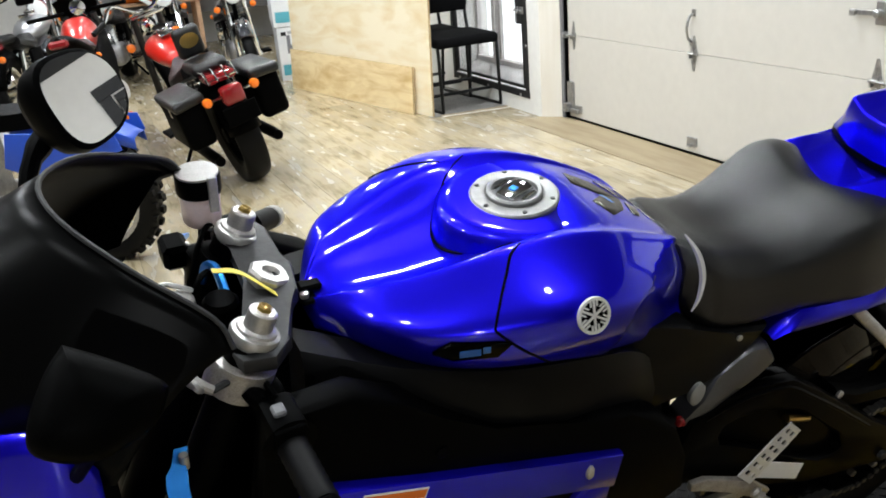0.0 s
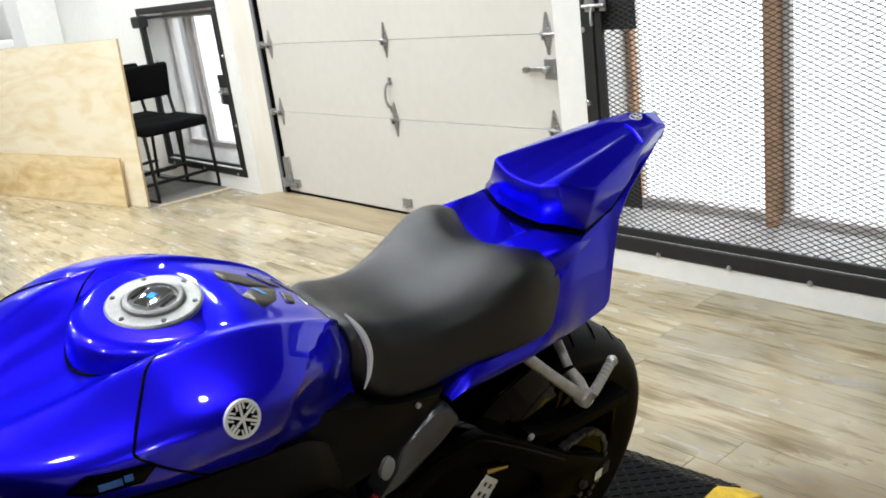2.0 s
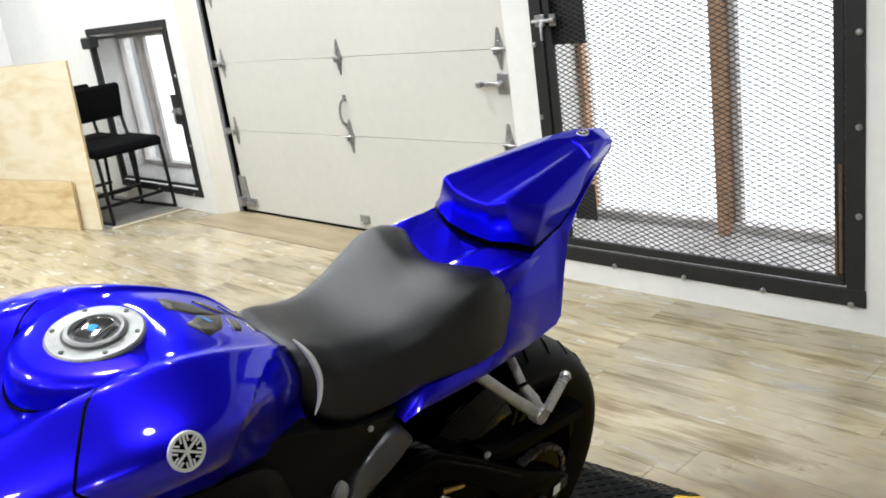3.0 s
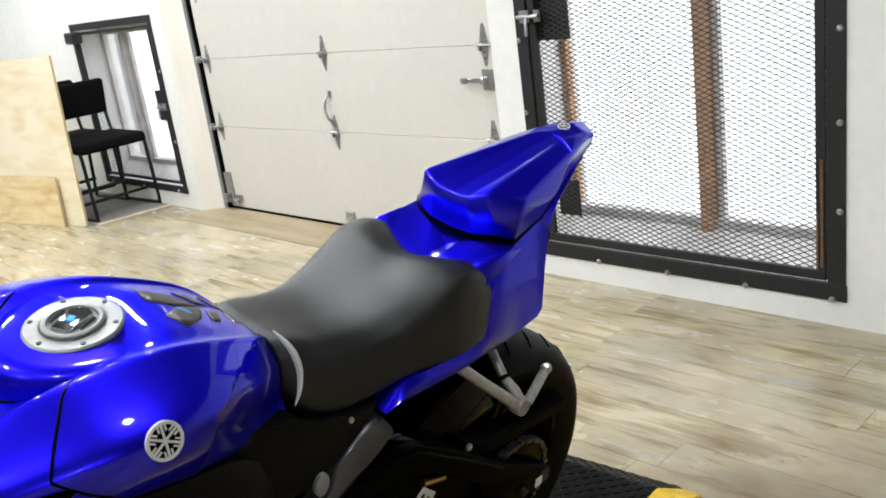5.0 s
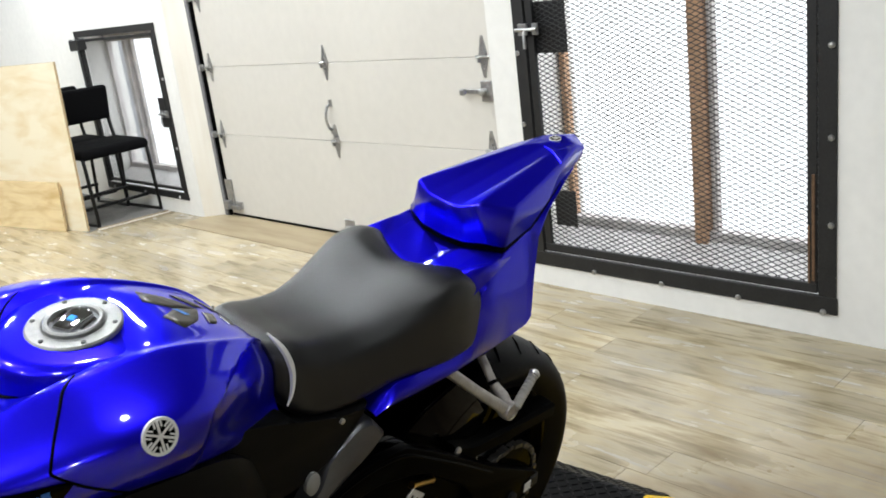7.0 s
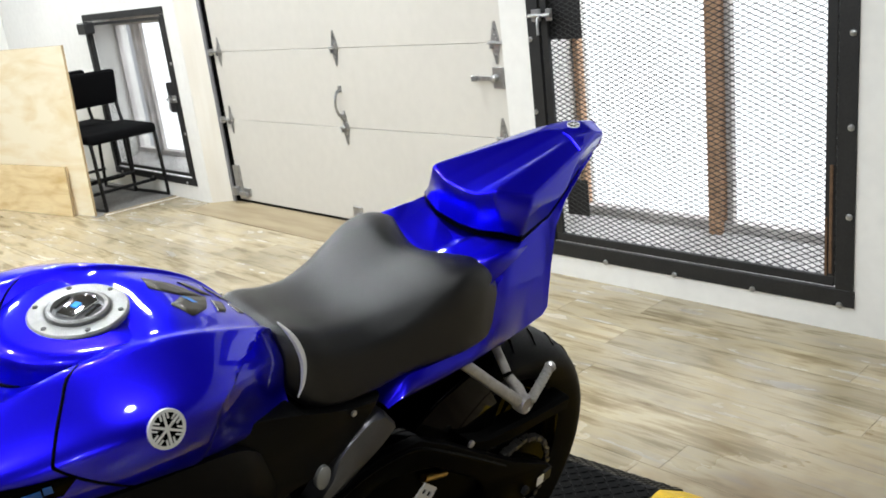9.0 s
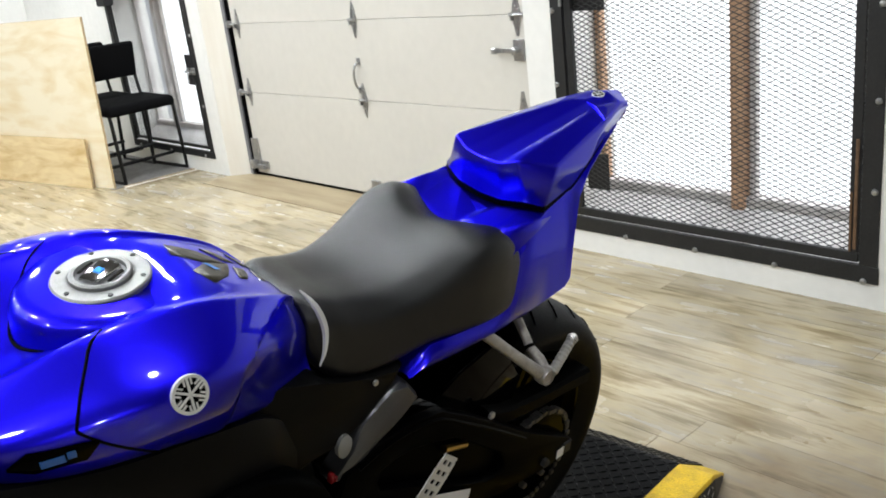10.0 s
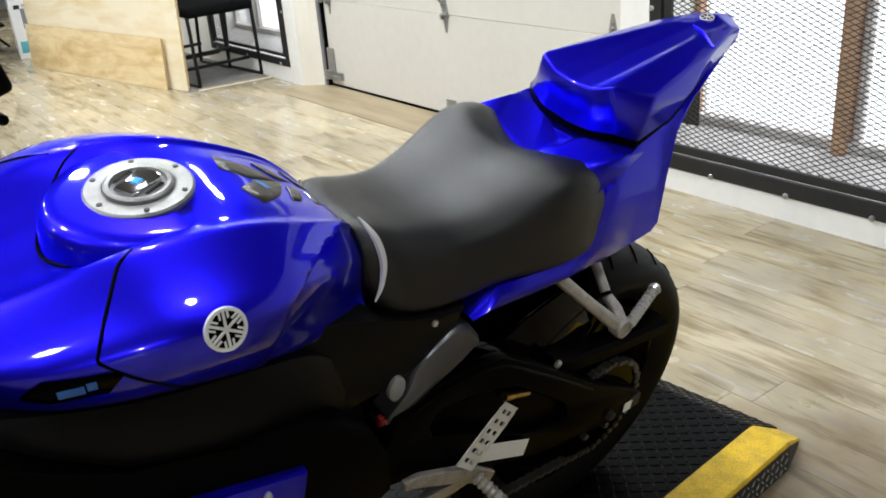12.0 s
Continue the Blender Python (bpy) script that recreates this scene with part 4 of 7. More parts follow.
part("drive_chain", bm, CHAIN, bike, "grey steel drive chain", False)

# swingarm: banana-shaped box beam on each side
for s in (-1, 1):
    outer = [(0.26, 0.44), (0.369, 0.411), (0.505, 0.329), (0.615, 0.286), (0.73, 0.264), (0.856, 0.242), (0.917, 0.256), (0.925, 0.275), (0.903, 0.293), (0.768, 0.38), (0.637, 0.481), (0.56, 0.54), (0.481, 0.593), (0.401, 0.606), (0.336, 0.602), (0.275, 0.575), (0.25, 0.51)]
    inner = [(0.345, 0.50), (0.375, 0.485), (0.472, 0.431), (0.56, 0.375), (0.63, 0.338), (0.672, 0.332), (0.688, 0.336), (0.693, 0.345), (0.690, 0.358), (0.671, 0.389), (0.60, 0.45), (0.53, 0.509), (0.48, 0.53), (0.418, 0.549), (0.375, 0.55), (0.343, 0.543), (0.336, 0.52)]
    beam = part("swingarm_beam", prism(bmesh.new(), outer, s * 0.098, s * 0.130, SIDE, 0.004), GLOSS, bike, "gloss black swingarm")
    cu, ch_ = sum(p[0] for p in outer) / len(outer), sum(p[1] for p in outer) / len(outer)

    def inset(pts, k, v):
        return [(cu + (u - cu) * k, s * v, ch_ + (h - ch_) * k) for u, h in pts]
    bm = skin(bmesh.new(), [inset(outer, 1.0, 0.1305), inset(outer, 1.0, 0.142), inset(outer, 0.985, 0.1475), inset(outer, 0.95, 0.149)] + [[(u, s * 0.149, h) for u, h in inner], [(u + (0.51 - u) * 0.04, s * 0.146, h + (0.44 - h) * 0.05) for u, h in inner], [(u + (0.51 - u) * 0.08, s * 0.1303, h + (0.44 - h) * 0.1) for u, h in inner]], closed=True)
    part("beam_face", bm, LACQUER, beam, "gloss black face with a recessed web", sharp=30)
    part("beam_rib", tube(bmesh.new(), glide([(0.30, s * 0.149, 0.575), (0.345, s * 0.1495, 0.588), (0.40, s * 0.1495, 0.592), (0.475, s * 0.1495, 0.579), (0.555, s * 0.1495, 0.525), (0.63, s * 0.149, 0.47), (0.74, s * 0.149, 0.385)], 4), 0.004, 6), LACQUER, beam)
    part("axle_adjuster", boxes(((0.898, s * 0.149, 0.272), (0.028, 0.010, 0.03)), bevel=0.003), STEEL, bike)
    part("axle_nut", lathe(bmesh.new(), [(0.011, 0), (0.011, 0.010), (0.007, 0.012)], Matrix.Translation((0.82, s * 0.148, 0.275)) @ Matrix.Rotation(radians(90 * -s), 4, "X"), 6), STEEL, bike)
# hugger over the front of the rear tyre, and chain guard
bm = bmesh.new()
grid = []
for a in np.linspace(radians(95), radians(178), 16):
    row = []
    for t in np.linspace(-1, 1, 9):
        rr = 0.352 - 0.05 * abs(t) ** 3
        row.append((0.82 + rr * math.cos(a), t * 0.105, 0.265 + rr * math.sin(a)))
    grid.append(row)
skin(bm, grid)
shell(part("hugger", bm, GLOSS, bike, "gloss black rear hugger"), 0.003)


for s in (-1, 1):
    poly = [(0.50, 0.565), (0.574, 0.598), (0.655, 0.622), (0.698, 0.592), (0.76, 0.50), (0.737, 0.440), (0.70, 0.43), (0.615, 0.499)]
    part("hugger_side", prism(bmesh.new(), poly, s * 0.098, s * 0.104, SIDE, 0.004), MIRRORBLACK, bike, "mirror-gloss black hugger side")


# ---- motorcycle: badges, grooves, frame and lower fairing ----
def tank_h(u, v):
    us = [g[0][0] for g in TANK_GRID]
    i = max(0, min(len(us) - 2, sum(x <= u for x in us) - 1))
    f = min(1, max(0, (u - us[i]) / (us[i + 1] - us[i])))
    out = []
    for g in TANK_GRID[i : i + 2]:
        half = sorted(((abs(p[1]), p[2]) for p in g[40:68]))
        out.append(float(np.interp(abs(v), [a for a, _ in half], [b for _, b in half])))
    return out[0] * (1 - f) + out[1] * f


def lay(u, k, lift=0.0):
    """A frame lying on the tank's left skin: x along the bike, z outwards."""
    p, n = on_tank(u, k)
    x = Vector((1, 0, 0))
    x = (x - n * x.dot(n)).normalized()
    y = n.cross(x)
    m = Matrix((x, y, n)).transposed().to_4x4()
    m.translation = p + n * lift
    return m


for s in (-1, 1):
    pts = []
    for u, k in ((-0.056, 1.8), (-0.076, 2.15), (-0.092, 2.5), (-0.112, 3.0), (-0.126, 4.05), (-0.1285, 4.4), (-0.126, 4.7), (-0.104, 5.45), (-0.072, 6.1), (-0.045, 6.7)):
        p, n = on_tank(u, k)
        q = p + n * 0.0002
        pts.append((q.x, q.y * -s, q.z))
    part("panel_gap", tube(bmesh.new(), glide(pts, 4), 0.0019, 6), BLACK, bike, "black gap between tank panels")
pts = [(u, v, tank_h(u, v) + 0.0008) for u, v in glide([(-0.018, 0.113), (-0.055, 0.090), (-0.085, 0.060), (-0.106, 0.028), (-0.1125, 0.0), (-0.106, -0.028), (-0.085, -0.060), (-0.055, -0.090)], 5)]
part("panel_gap", tube(bmesh.new(), pts, [0.0008 + 0.0016 * math.sin(math.pi * k / (len(pts) - 1)) for k in range(len(pts))], 6), BLACK, bike)


def round_badge(m, r, parent):
    b = part("badge_ring", lathe(bmesh.new(), [(r, -0.002), (r, 0.0015), (r * 0.97, 0.0022), (r * 0.84, 0.0022), (r * 0.82, 0.0012), (r * 0.82, -0.002)], m, 40, True), SILVER, parent, "round silver badge")
    part("badge_ground", lathe(bmesh.new(), [(r * 0.83, -0.002), (r * 0.83, 0.0008), (0.001, 0.0009)], m, 32), BLACK, b)
    for k in range(3):
        bm = bmesh.new()
        mm = m @ Matrix.Rotation(radians(60 * k + 90), 4, "Z")
        box(bm, (0, 0, 0.0012), (r * 1.68, r * 0.13, 0.0022), 0.0004, mm)
        for e in (-1, 1):
            for q in (-1, 1):
                box(bm, (e * r * 0.66, q * r * 0.19, 0.0012), (r * 0.34, r * 0.09, 0.0022), 0.0, mm)
        part("badge_bar", bm, SILVER, b)


round_badge(lay(-0.013, 4.75, 0.001), 0.0228, bike)
m = lay(-0.150, 5.5, 0.001) @ Matrix.Diagonal((1.12, 1.35, 1, 1))
bm = prism(bmesh.new(), [(-0.043, -0.004), (-0.026, 0.010), (0.022, 0.013), (0.038, 0.012), (0.026, -0.006), (-0.02, -0.012)], -0.004, 0.0016, m, 0.0008)
badge = part("model_badge", bm, GLOSS, bike, "black lozenge badge with a light blue mark")
bm = bmesh.new()
box(bm, (-0.004, 0.0, 0.002), (0.022, 0.008, 0.001), 0.0, m @ Matrix.Rotation(radians(10), 4, "Z"))
box(bm, (0.013, 0.002, 0.002), (0.008, 0.008, 0.001), 0.0, m @ Matrix.Rotation(radians(10), 4, "Z"))
part("badge_mark", bm, MARKM, badge)
# tank pad: dark textured patches with bright ribs between them
PADS = [[(0.0, 0.142, 0.178), (0.014, 0.125, 0.170), (0.026, 0.109, 0.163), (0.042, 0.113, 0.152), (0.062, 0.118, 0.122)],
        [(0.010, 0.181, 0.196), (0.024, 0.176, 0.191), (0.038, 0.170, 0.185), (0.050, 0.166, 0.176)], [(0.008, 0.209, 0.222), (0.022, 0.206, 0.219), (0.036, 0.203, 0.214), (0.044, 0.202, 0.208)]]
for i, rows in enumerate(PADS):
    for sg in (-1, 1):
        q = [[(u, sg * v, tank_h(u, v) + 0.0006) for u in np.linspace(u0, u1, 4)] for v, u0, u1 in rows]
        shell(part("tank_pad", skin(bmesh.new(), q), PADM, bike, "dark woven-look tank pad"), 0.0004, 1.0)
        edge = [(u0 - 0.001, sg * v, tank_h(u0 - 0.001, v) + 0.0008) for v, u0, u1 in rows]
        if i:
            part("pad_rib", tube(bmesh.new(), edge, 0.0011, 6), CHROME, bike)
part("pad_mark", skin(bmesh.new(), [[(u, v, tank_h(u, v) + 0.0019) for u in (c - 0.004, c + 0.004)] for c, v in ((0.140, -0.003), (0.144, -0.012), (0.147, -0.024))]), LEVER, bike, "light blue flash on the tank pad")
# lip at the front of the seat
for s in (-1, 1):
    pts = glide(([(0.247, s * 0.070, 0.887), (0.256, s * 0.083, 0.872)] if s < 0 else []) + [ (0.264, s * 0.093, 0.853), (0.267, s * 0.103, 0.827), (0.259, s * 0.112, 0.800), (0.248, s * 0.115, 0.780)], 4)
    part("seat_lip", tube(bmesh.new(), pts, [0.0012 + 0.0042 * math.sin(math.pi * k / (len(pts) - 1)) for k in range(len(pts))], 6), SILVER, bike, "pale trim strip at the seat front")

for s in (-1, 1):
    bm = bmesh.new()
    rows = [(-0.33, 0.075, 0.83, 0.03, 0.055), (-0.22, 0.125, 0.80, 0.03, 0.06), (-0.10, 0.152, 0.765, 0.028, 0.07), (0.02, 0.152, 0.735, 0.026, 0.075), (0.13, 0.132, 0.69, 0.026, 0.08), (0.20, 0.105, 0.60, 0.026, 0.09), (0.24, 0.095, 0.50, 0.026, 0.09)]
    skin(bm, [[(u, s * (v - a), h - b), (u, s * (v + a * 0.6), h - b), (u, s * (v + a), h - b * 0.6), (u, s * (v + a), h + b * 0.6), (u, s * (v + a * 0.6), h + b), (u, s * (v - a), h + b)] for u, v, h, a, b in glide(rows, 4)], closed=True)
    part("frame_spar", bm, SATIN, bike, "black frame spar")
    bm = bmesh.new()
    rim = [(0.262, 0.571), (0.295, 0.604), (0.312, 0.648), (0.346, 0.673), (0.379, 0.688), (0.41, 0.682), (0.437, 0.645), (0.395, 0.618), (0.347, 0.594), (0.311, 0.574), (0.280, 0.556), (0.262, 0.556)]
    skin(bm, [[(u, s * 0.10, h) for u, h in rim], [(u, s * 0.128, h) for u, h in rim], [(0.35 + (u - 0.35) * 0.93, s * 0.138, 0.622 + (h - 0.622) * 0.9) for u, h in rim], [(0.35 + (u - 0.35) * 0.55, s * 0.146, 0.622 + (h - 0.622) * 0.5) for u, h in rim], [(0.35 + (u - 0.35) * 0.02, s * 0.147, 0.622 + (h - 0.622) * 0.02) for u, h in rim]], closed=True)
    part("subframe_rail", bm, RAILM, bike, "gloss black subframe rail")
    part("frame_plug", lathe(bmesh.new(), [(0.0175, -0.006), (0.0175, 0.002), (0.014, 0.004), (0.002, 0.0045)], Matrix.Translation((0.278, s * 0.138, 0.628)) @ Matrix.Rotation(radians(-90 * s), 4, "X") @ Matrix.Diagonal((0.8, 1.25, 1, 1)), 20), PLUGM, bike, "pale oval frame plug")
    # cover under tank and seat
    poly = [(0.013, 0.80), (0.10, 0.80), (0.17, 0.79), (0.235, 0.775), (0.262, 0.745), (0.328, 0.728), (0.40, 0.722), (0.388, 0.700), (0.33, 0.647), (0.271, 0.634), (0.19, 0.62), (0.05, 0.70)]
    bm = prism(bmesh.new(), poly, s * 0.095, s * 0.134, SIDE, 0.008)
    part("side_cover", bm, SATIN, bike, "black side cover below the seat")
    part("cover_screw", lathe(bmesh.new(), [(0.005, 0), (0.005, 0.004), (0.002, 0.005)], Matrix.Translation((0.338, s * 0.135, 0.718)) @ Matrix.Rotation(radians(-90 * s), 4, "X"), 8), ALU, bike)
    # side fairing: black upper panel, blue stripe and leg, black lower panel
    poly = [(-0.40, 0.88), (-0.30, 0.886), (-0.238, 0.848), (-0.188, 0.808), (-0.115, 0.762), (-0.043, 0.729), (0.009, 0.721), (0.055, 0.715), (0.105, 0.699), (0.159, 0.675), (0.203, 0.63), (0.236, 0.56), (0.245, 0.488), (0.17, 0.45), (0.05, 0.42), (-0.30, 0.62), (-0.42, 0.72)]
    part("inner_fairing", prism(bmesh.new(), poly, s * 0.145, s * 0.190, SIDE, 0.012), BLACK, bike, "matt black inner fairing")
    poly = [(0.092, 0.640), (-0.05, 0.681), (-0.216, 0.728), (-0.36, 0.775), (-0.385, 0.735), (-0.36, 0.70), (-0.222, 0.667), (-0.08, 0.628), (0.086, 0.578)]
    stripe = part("side_fairing", prism(bmesh.new(), poly, s * 0.182, s * 0.205, SIDE, 0.006), BLUE, bike, "blue side fairing panel")
    poly = [(0.088, 0.588), (0.085, 0.541), (0.028, 0.452), (-0.033, 0.38), (-0.10, 0.38), (-0.033, 0.499), (0.03, 0.588)]
    part("side_fairing", prism(bmesh.new(), poly, s * 0.176, s * 0.196, SIDE, 0.005), BLUE, bike, "blue lower fairing leg")
    poly = [(-0.50, 0.73), (-0.2, 0.67), (0.03, 0.60), (0.06, 0.46), (0.04, 0.25), (-0.08, 0.14), (-0.40, 0.2), (-0.55, 0.5)]
    part("belly_fairing", prism(bmesh.new(), poly, s * 0.12, s * 0.174, SIDE, 0.012), BLACK, bike, "black lower fairing")
    part("fairing_bolt", lathe(bmesh.new(), [(0.009, 0), (0.009, 0.004), (0.006, 0.007), (0.001, 0.0075)], Matrix.Translation((0.033, s * 0.204, 0.634)) @ Matrix.Rotation(radians(-90 * s), 4, "X") @ Matrix.Diagonal((0.7, 1.4, 1, 1)), 12), ALU, bike)
    part("fairing_bolt", lathe(bmesh.new(), [(0.009, 0), (0.009, 0.004), (0.006, 0.006)], Matrix.Translation((-0.19, s * 0.189, 0.755)) @ Matrix.Rotation(radians(-90 * s), 4, "X"), 12), BLACK, bike)
    # passenger footrest bracket
    bm = bmesh.new()
    tube(bm, [(0.575, s * 0.148, 0.708), (0.62, s * 0.180, 0.662), (0.663, s * 0.210, 0.620)], [0.0105, 0.0098, 0.0115], 12)
    tube(bm, [(0.678, s * 0.172, 0.646), (0.682, s * 0.192, 0.630), (0.678, s * 0.206, 0.618)], [0.0085, 0.0105, 0.012], 12)
    lathe(bm, [(0.0175, -0.012), (0.0185, 0.0), (0.0165, 0.010), (0.0125, 0.0105), (0.012, 0.008), (0.002, 0.008)], Matrix.Translation((0.675, s * 0.214, 0.612)) @ Matrix.Rotation(radians(-90 * s), 4, "X"), 20)
    brk = part("peg_bracket", bm, DULL, bike, "cast aluminium passenger peg bracket")
    part("strut", tube(bmesh.new(), [(0.690, s * 0.118, 0.690), (0.678, s * 0.172, 0.646)], [0.0088, 0.0082], 12), DULL, brk)
    part("strut_collar", tube(bmesh.new(), [(0.6888, s * 0.124, 0.6855), (0.6875, s * 0.130, 0.6805)], 0.0098, 12), BLACK, brk)
    part("strut_collar", tube(bmesh.new(), [(0.6792, s * 0.167, 0.650), (0.678, s * 0.172, 0.646)], 0.0092, 12), BLACK, brk)
    bm = bmesh.new()
    n = 18
    tube(bm, [(0.684 + 0.064 * k / n, s * (0.222 - 0.012 * k / n), 0.618 + 0.036 * k / n) for k in range(n + 1)], [0.0078 + 0.0022 * (k % 2) for k in range(n + 1)], 8)
    tube(bm, [(0.747, s * 0.2105, 0.6535), (0.752, s * 0.2095, 0.6565), (0.757, s * 0.2085, 0.6595)], [0.0105, 0.0105, 0.005], 10)
    part("passenger_peg", bm, ALU, bike, "ribbed aluminium passenger peg, folded up")
    # rider's footrest set
    bm = bmesh.new()
    prism(bm, [(0.283, 0.456), (0.314, 0.454), (0.40, 0.412), (0.43, 0.398), (0.484, 0.352), (0.474, 0.334), (0.43, 0.360), (0.38, 0.392), (0.32, 0.425), (0.285, 0.438)], s * 0.160, s * 0.172, SIDE, 0.003)
    prism(bm, [(0.280, 0.394), (0.286, 0.372), (0.32, 0.368), (0.39, 0.360), (0.44, 0.366), (0.432, 0.384), (0.344, 0.390)], s * 0.1595, s * 0.1715, SIDE, 0.003)
    tube(bm, [(0.34, s * 0.165, 0.38), (0.32, s * 0.165, 0.33), (0.29, s * 0.16, 0.29)], 0.008, 8)
    part("rearset_bracket", bm, DULL, bike, "aluminium footrest bracket")
    bm = bmesh.new()
    n = 22
    tube(bm, [(0.428 + 0.045 * k / n, s * (0.180 + 0.085 * k / n), 0.385 - 0.062 * k / n) for k in range(n + 1)], [0.009 + 0.0035 * (k % 2) for k in range(n + 1)], 10)
    part("rider_peg", bm, DULL, bike, "ribbed aluminium rider footpeg")
    # heel plate: solid sheet with two rows of openings cut through
    m = Matrix.Translation((0.408, s * 0.172, 0.417)) @ Matrix.Rotation(radians(-46), 4, "Y")
    Lh, Wh = 0.116, 0.050
    bm = bmesh.new()
    n = 6
    for k in range(n + 1):
        x = k * Lh / n
        wk = Wh * (1.0 - 0.45 * max(0, k / n - 0.7))
        box(bm, (x, 0, 0), (0.0105, 0.003, wk), 0.0, m)
        if k < n:
            for q, wq in ((-0.5, 0.009), (0.0, 0.006), (0.5, 0.009)):
                box(bm, (x + Lh / n / 2, 0, q * (wk - 0.009)), (Lh / n - 0.0103, 0.003, wq), 0.0, m)
    part("heel_plate", bm, SILVER, bike, "perforated aluminium heel guard", False)
# warning label on the left stripe: white ground, orange band, grey print
m = Matrix.Translation((-0.262, -0.2062, 0.711)) @ Matrix.Rotation(radians(16), 4, "Y")
label = part("warning_label", boxes(((0, 0, 0), (0.088, 0.0012, 0.044))), WHITE, bike, "white warning label with an orange band", False)
label.matrix_basis = m
part("label_band", boxes(((0, -0.0008, 0.013), (0.084, 0.0008, 0.013))), ORANGE, label, "", False)
part("label_print", boxes(((-0.015, -0.0008, -0.004), (0.05, 0.0008, 0.004)), ((-0.015, -0.0008, -0.013), (0.05, 0.0008, 0.004)), ((0.028, -0.0008, -0.008), (0.02, 0.0008, 0.02))), GREYM, label, "", False)
part("paper_tag", prism(bmesh.new(), [(0.438, 0.388), (0.451, 0.422), (0.576, 0.362), (0.568, 0.326)], -0.157, -0.1555, SIDE), WHITE, bike, "white paper tag")
part("swingarm_sticker", boxes(((0.878, -0.1525, 0.270), (0.030, 0.001, 0.024))), WHITE, bike, "white sticker on the swingarm end", False)
part("chain_guard", skin(bmesh.new(), [[(u, -0.085, h - 0.014), (u, -0.128, h - 0.016), (u, -0.13, h + 0.01), (u, -0.122, h + 0.016), (u, -0.085, h + 0.016)] for u, h in ((0.64, 0.478), (0.70, 0.450), (0.82, 0.430), (0.92, 0.420), (0.975, 0.414))], closed=True), BLACK, bike, "black chain guard")
part("guard_bolt", lathe(bmesh.new(), [(0.008, 0), (0.008, 0.005), (0.004, 0.007)], Matrix.Translation((0.642, -0.131, 0.486)) @ Matrix.Rotation(radians(90), 4, "X"), 8), ALU, bike)
part("wiring_plug", boxes(((0.246, -0.146, 0.590), (0.009, 0.010, 0.018)), ((0.254, -0.146, 0.584), (0.008, 0.009, 0.010)), bevel=0.002), REDLENS, bike, "small red wiring connector")
part("shift_rod", tube(bmesh.new(), [(0.300, -0.174, 0.383), (0.12, -0.178, 0.30)], 0.004, 8), STEEL, bike)
part("brake_fitting", tube(bmesh.new(), [(0.51, -0.138, 0.485), (0.57, -0.138, 0.462)], [0.008, 0.006], 8), GOLD, bike)
part("engine_block", boxes(((-0.06, 0, 0.47), (0.50, 0.24, 0.46)), ((-0.02, 0, 0.74), (0.36, 0.2, 0.12)), ((0.24, 0, 0.42), (0.14, 0.2, 0.2)), bevel=0.02), BLACK, bike, "black engine block")
part("shock_absorber", tube(bmesh.new(), [(0.34, 0, 0.38), (0.31, 0, 0.70)], 0.03, 12), BLACK, bike)
part("undertray", boxes(((0.56, 0, 0.69), (0.40, 0.2, 0.03)), bevel=0.008), BLACK, bike)
bm = tube(bmesh.new(), [(0.10, -0.13, 0.22), (0.13, -0.18, 0.09), (0.15, -0.225, 0.008)], [0.013, 0.011, 0.012], 8)
box(bm, (0.155, -0.225, 0.012), (0.07, 0.045, 0.010), 0.003)
part("side_stand", bm, STEEL, bike, "black side stand, folded out")

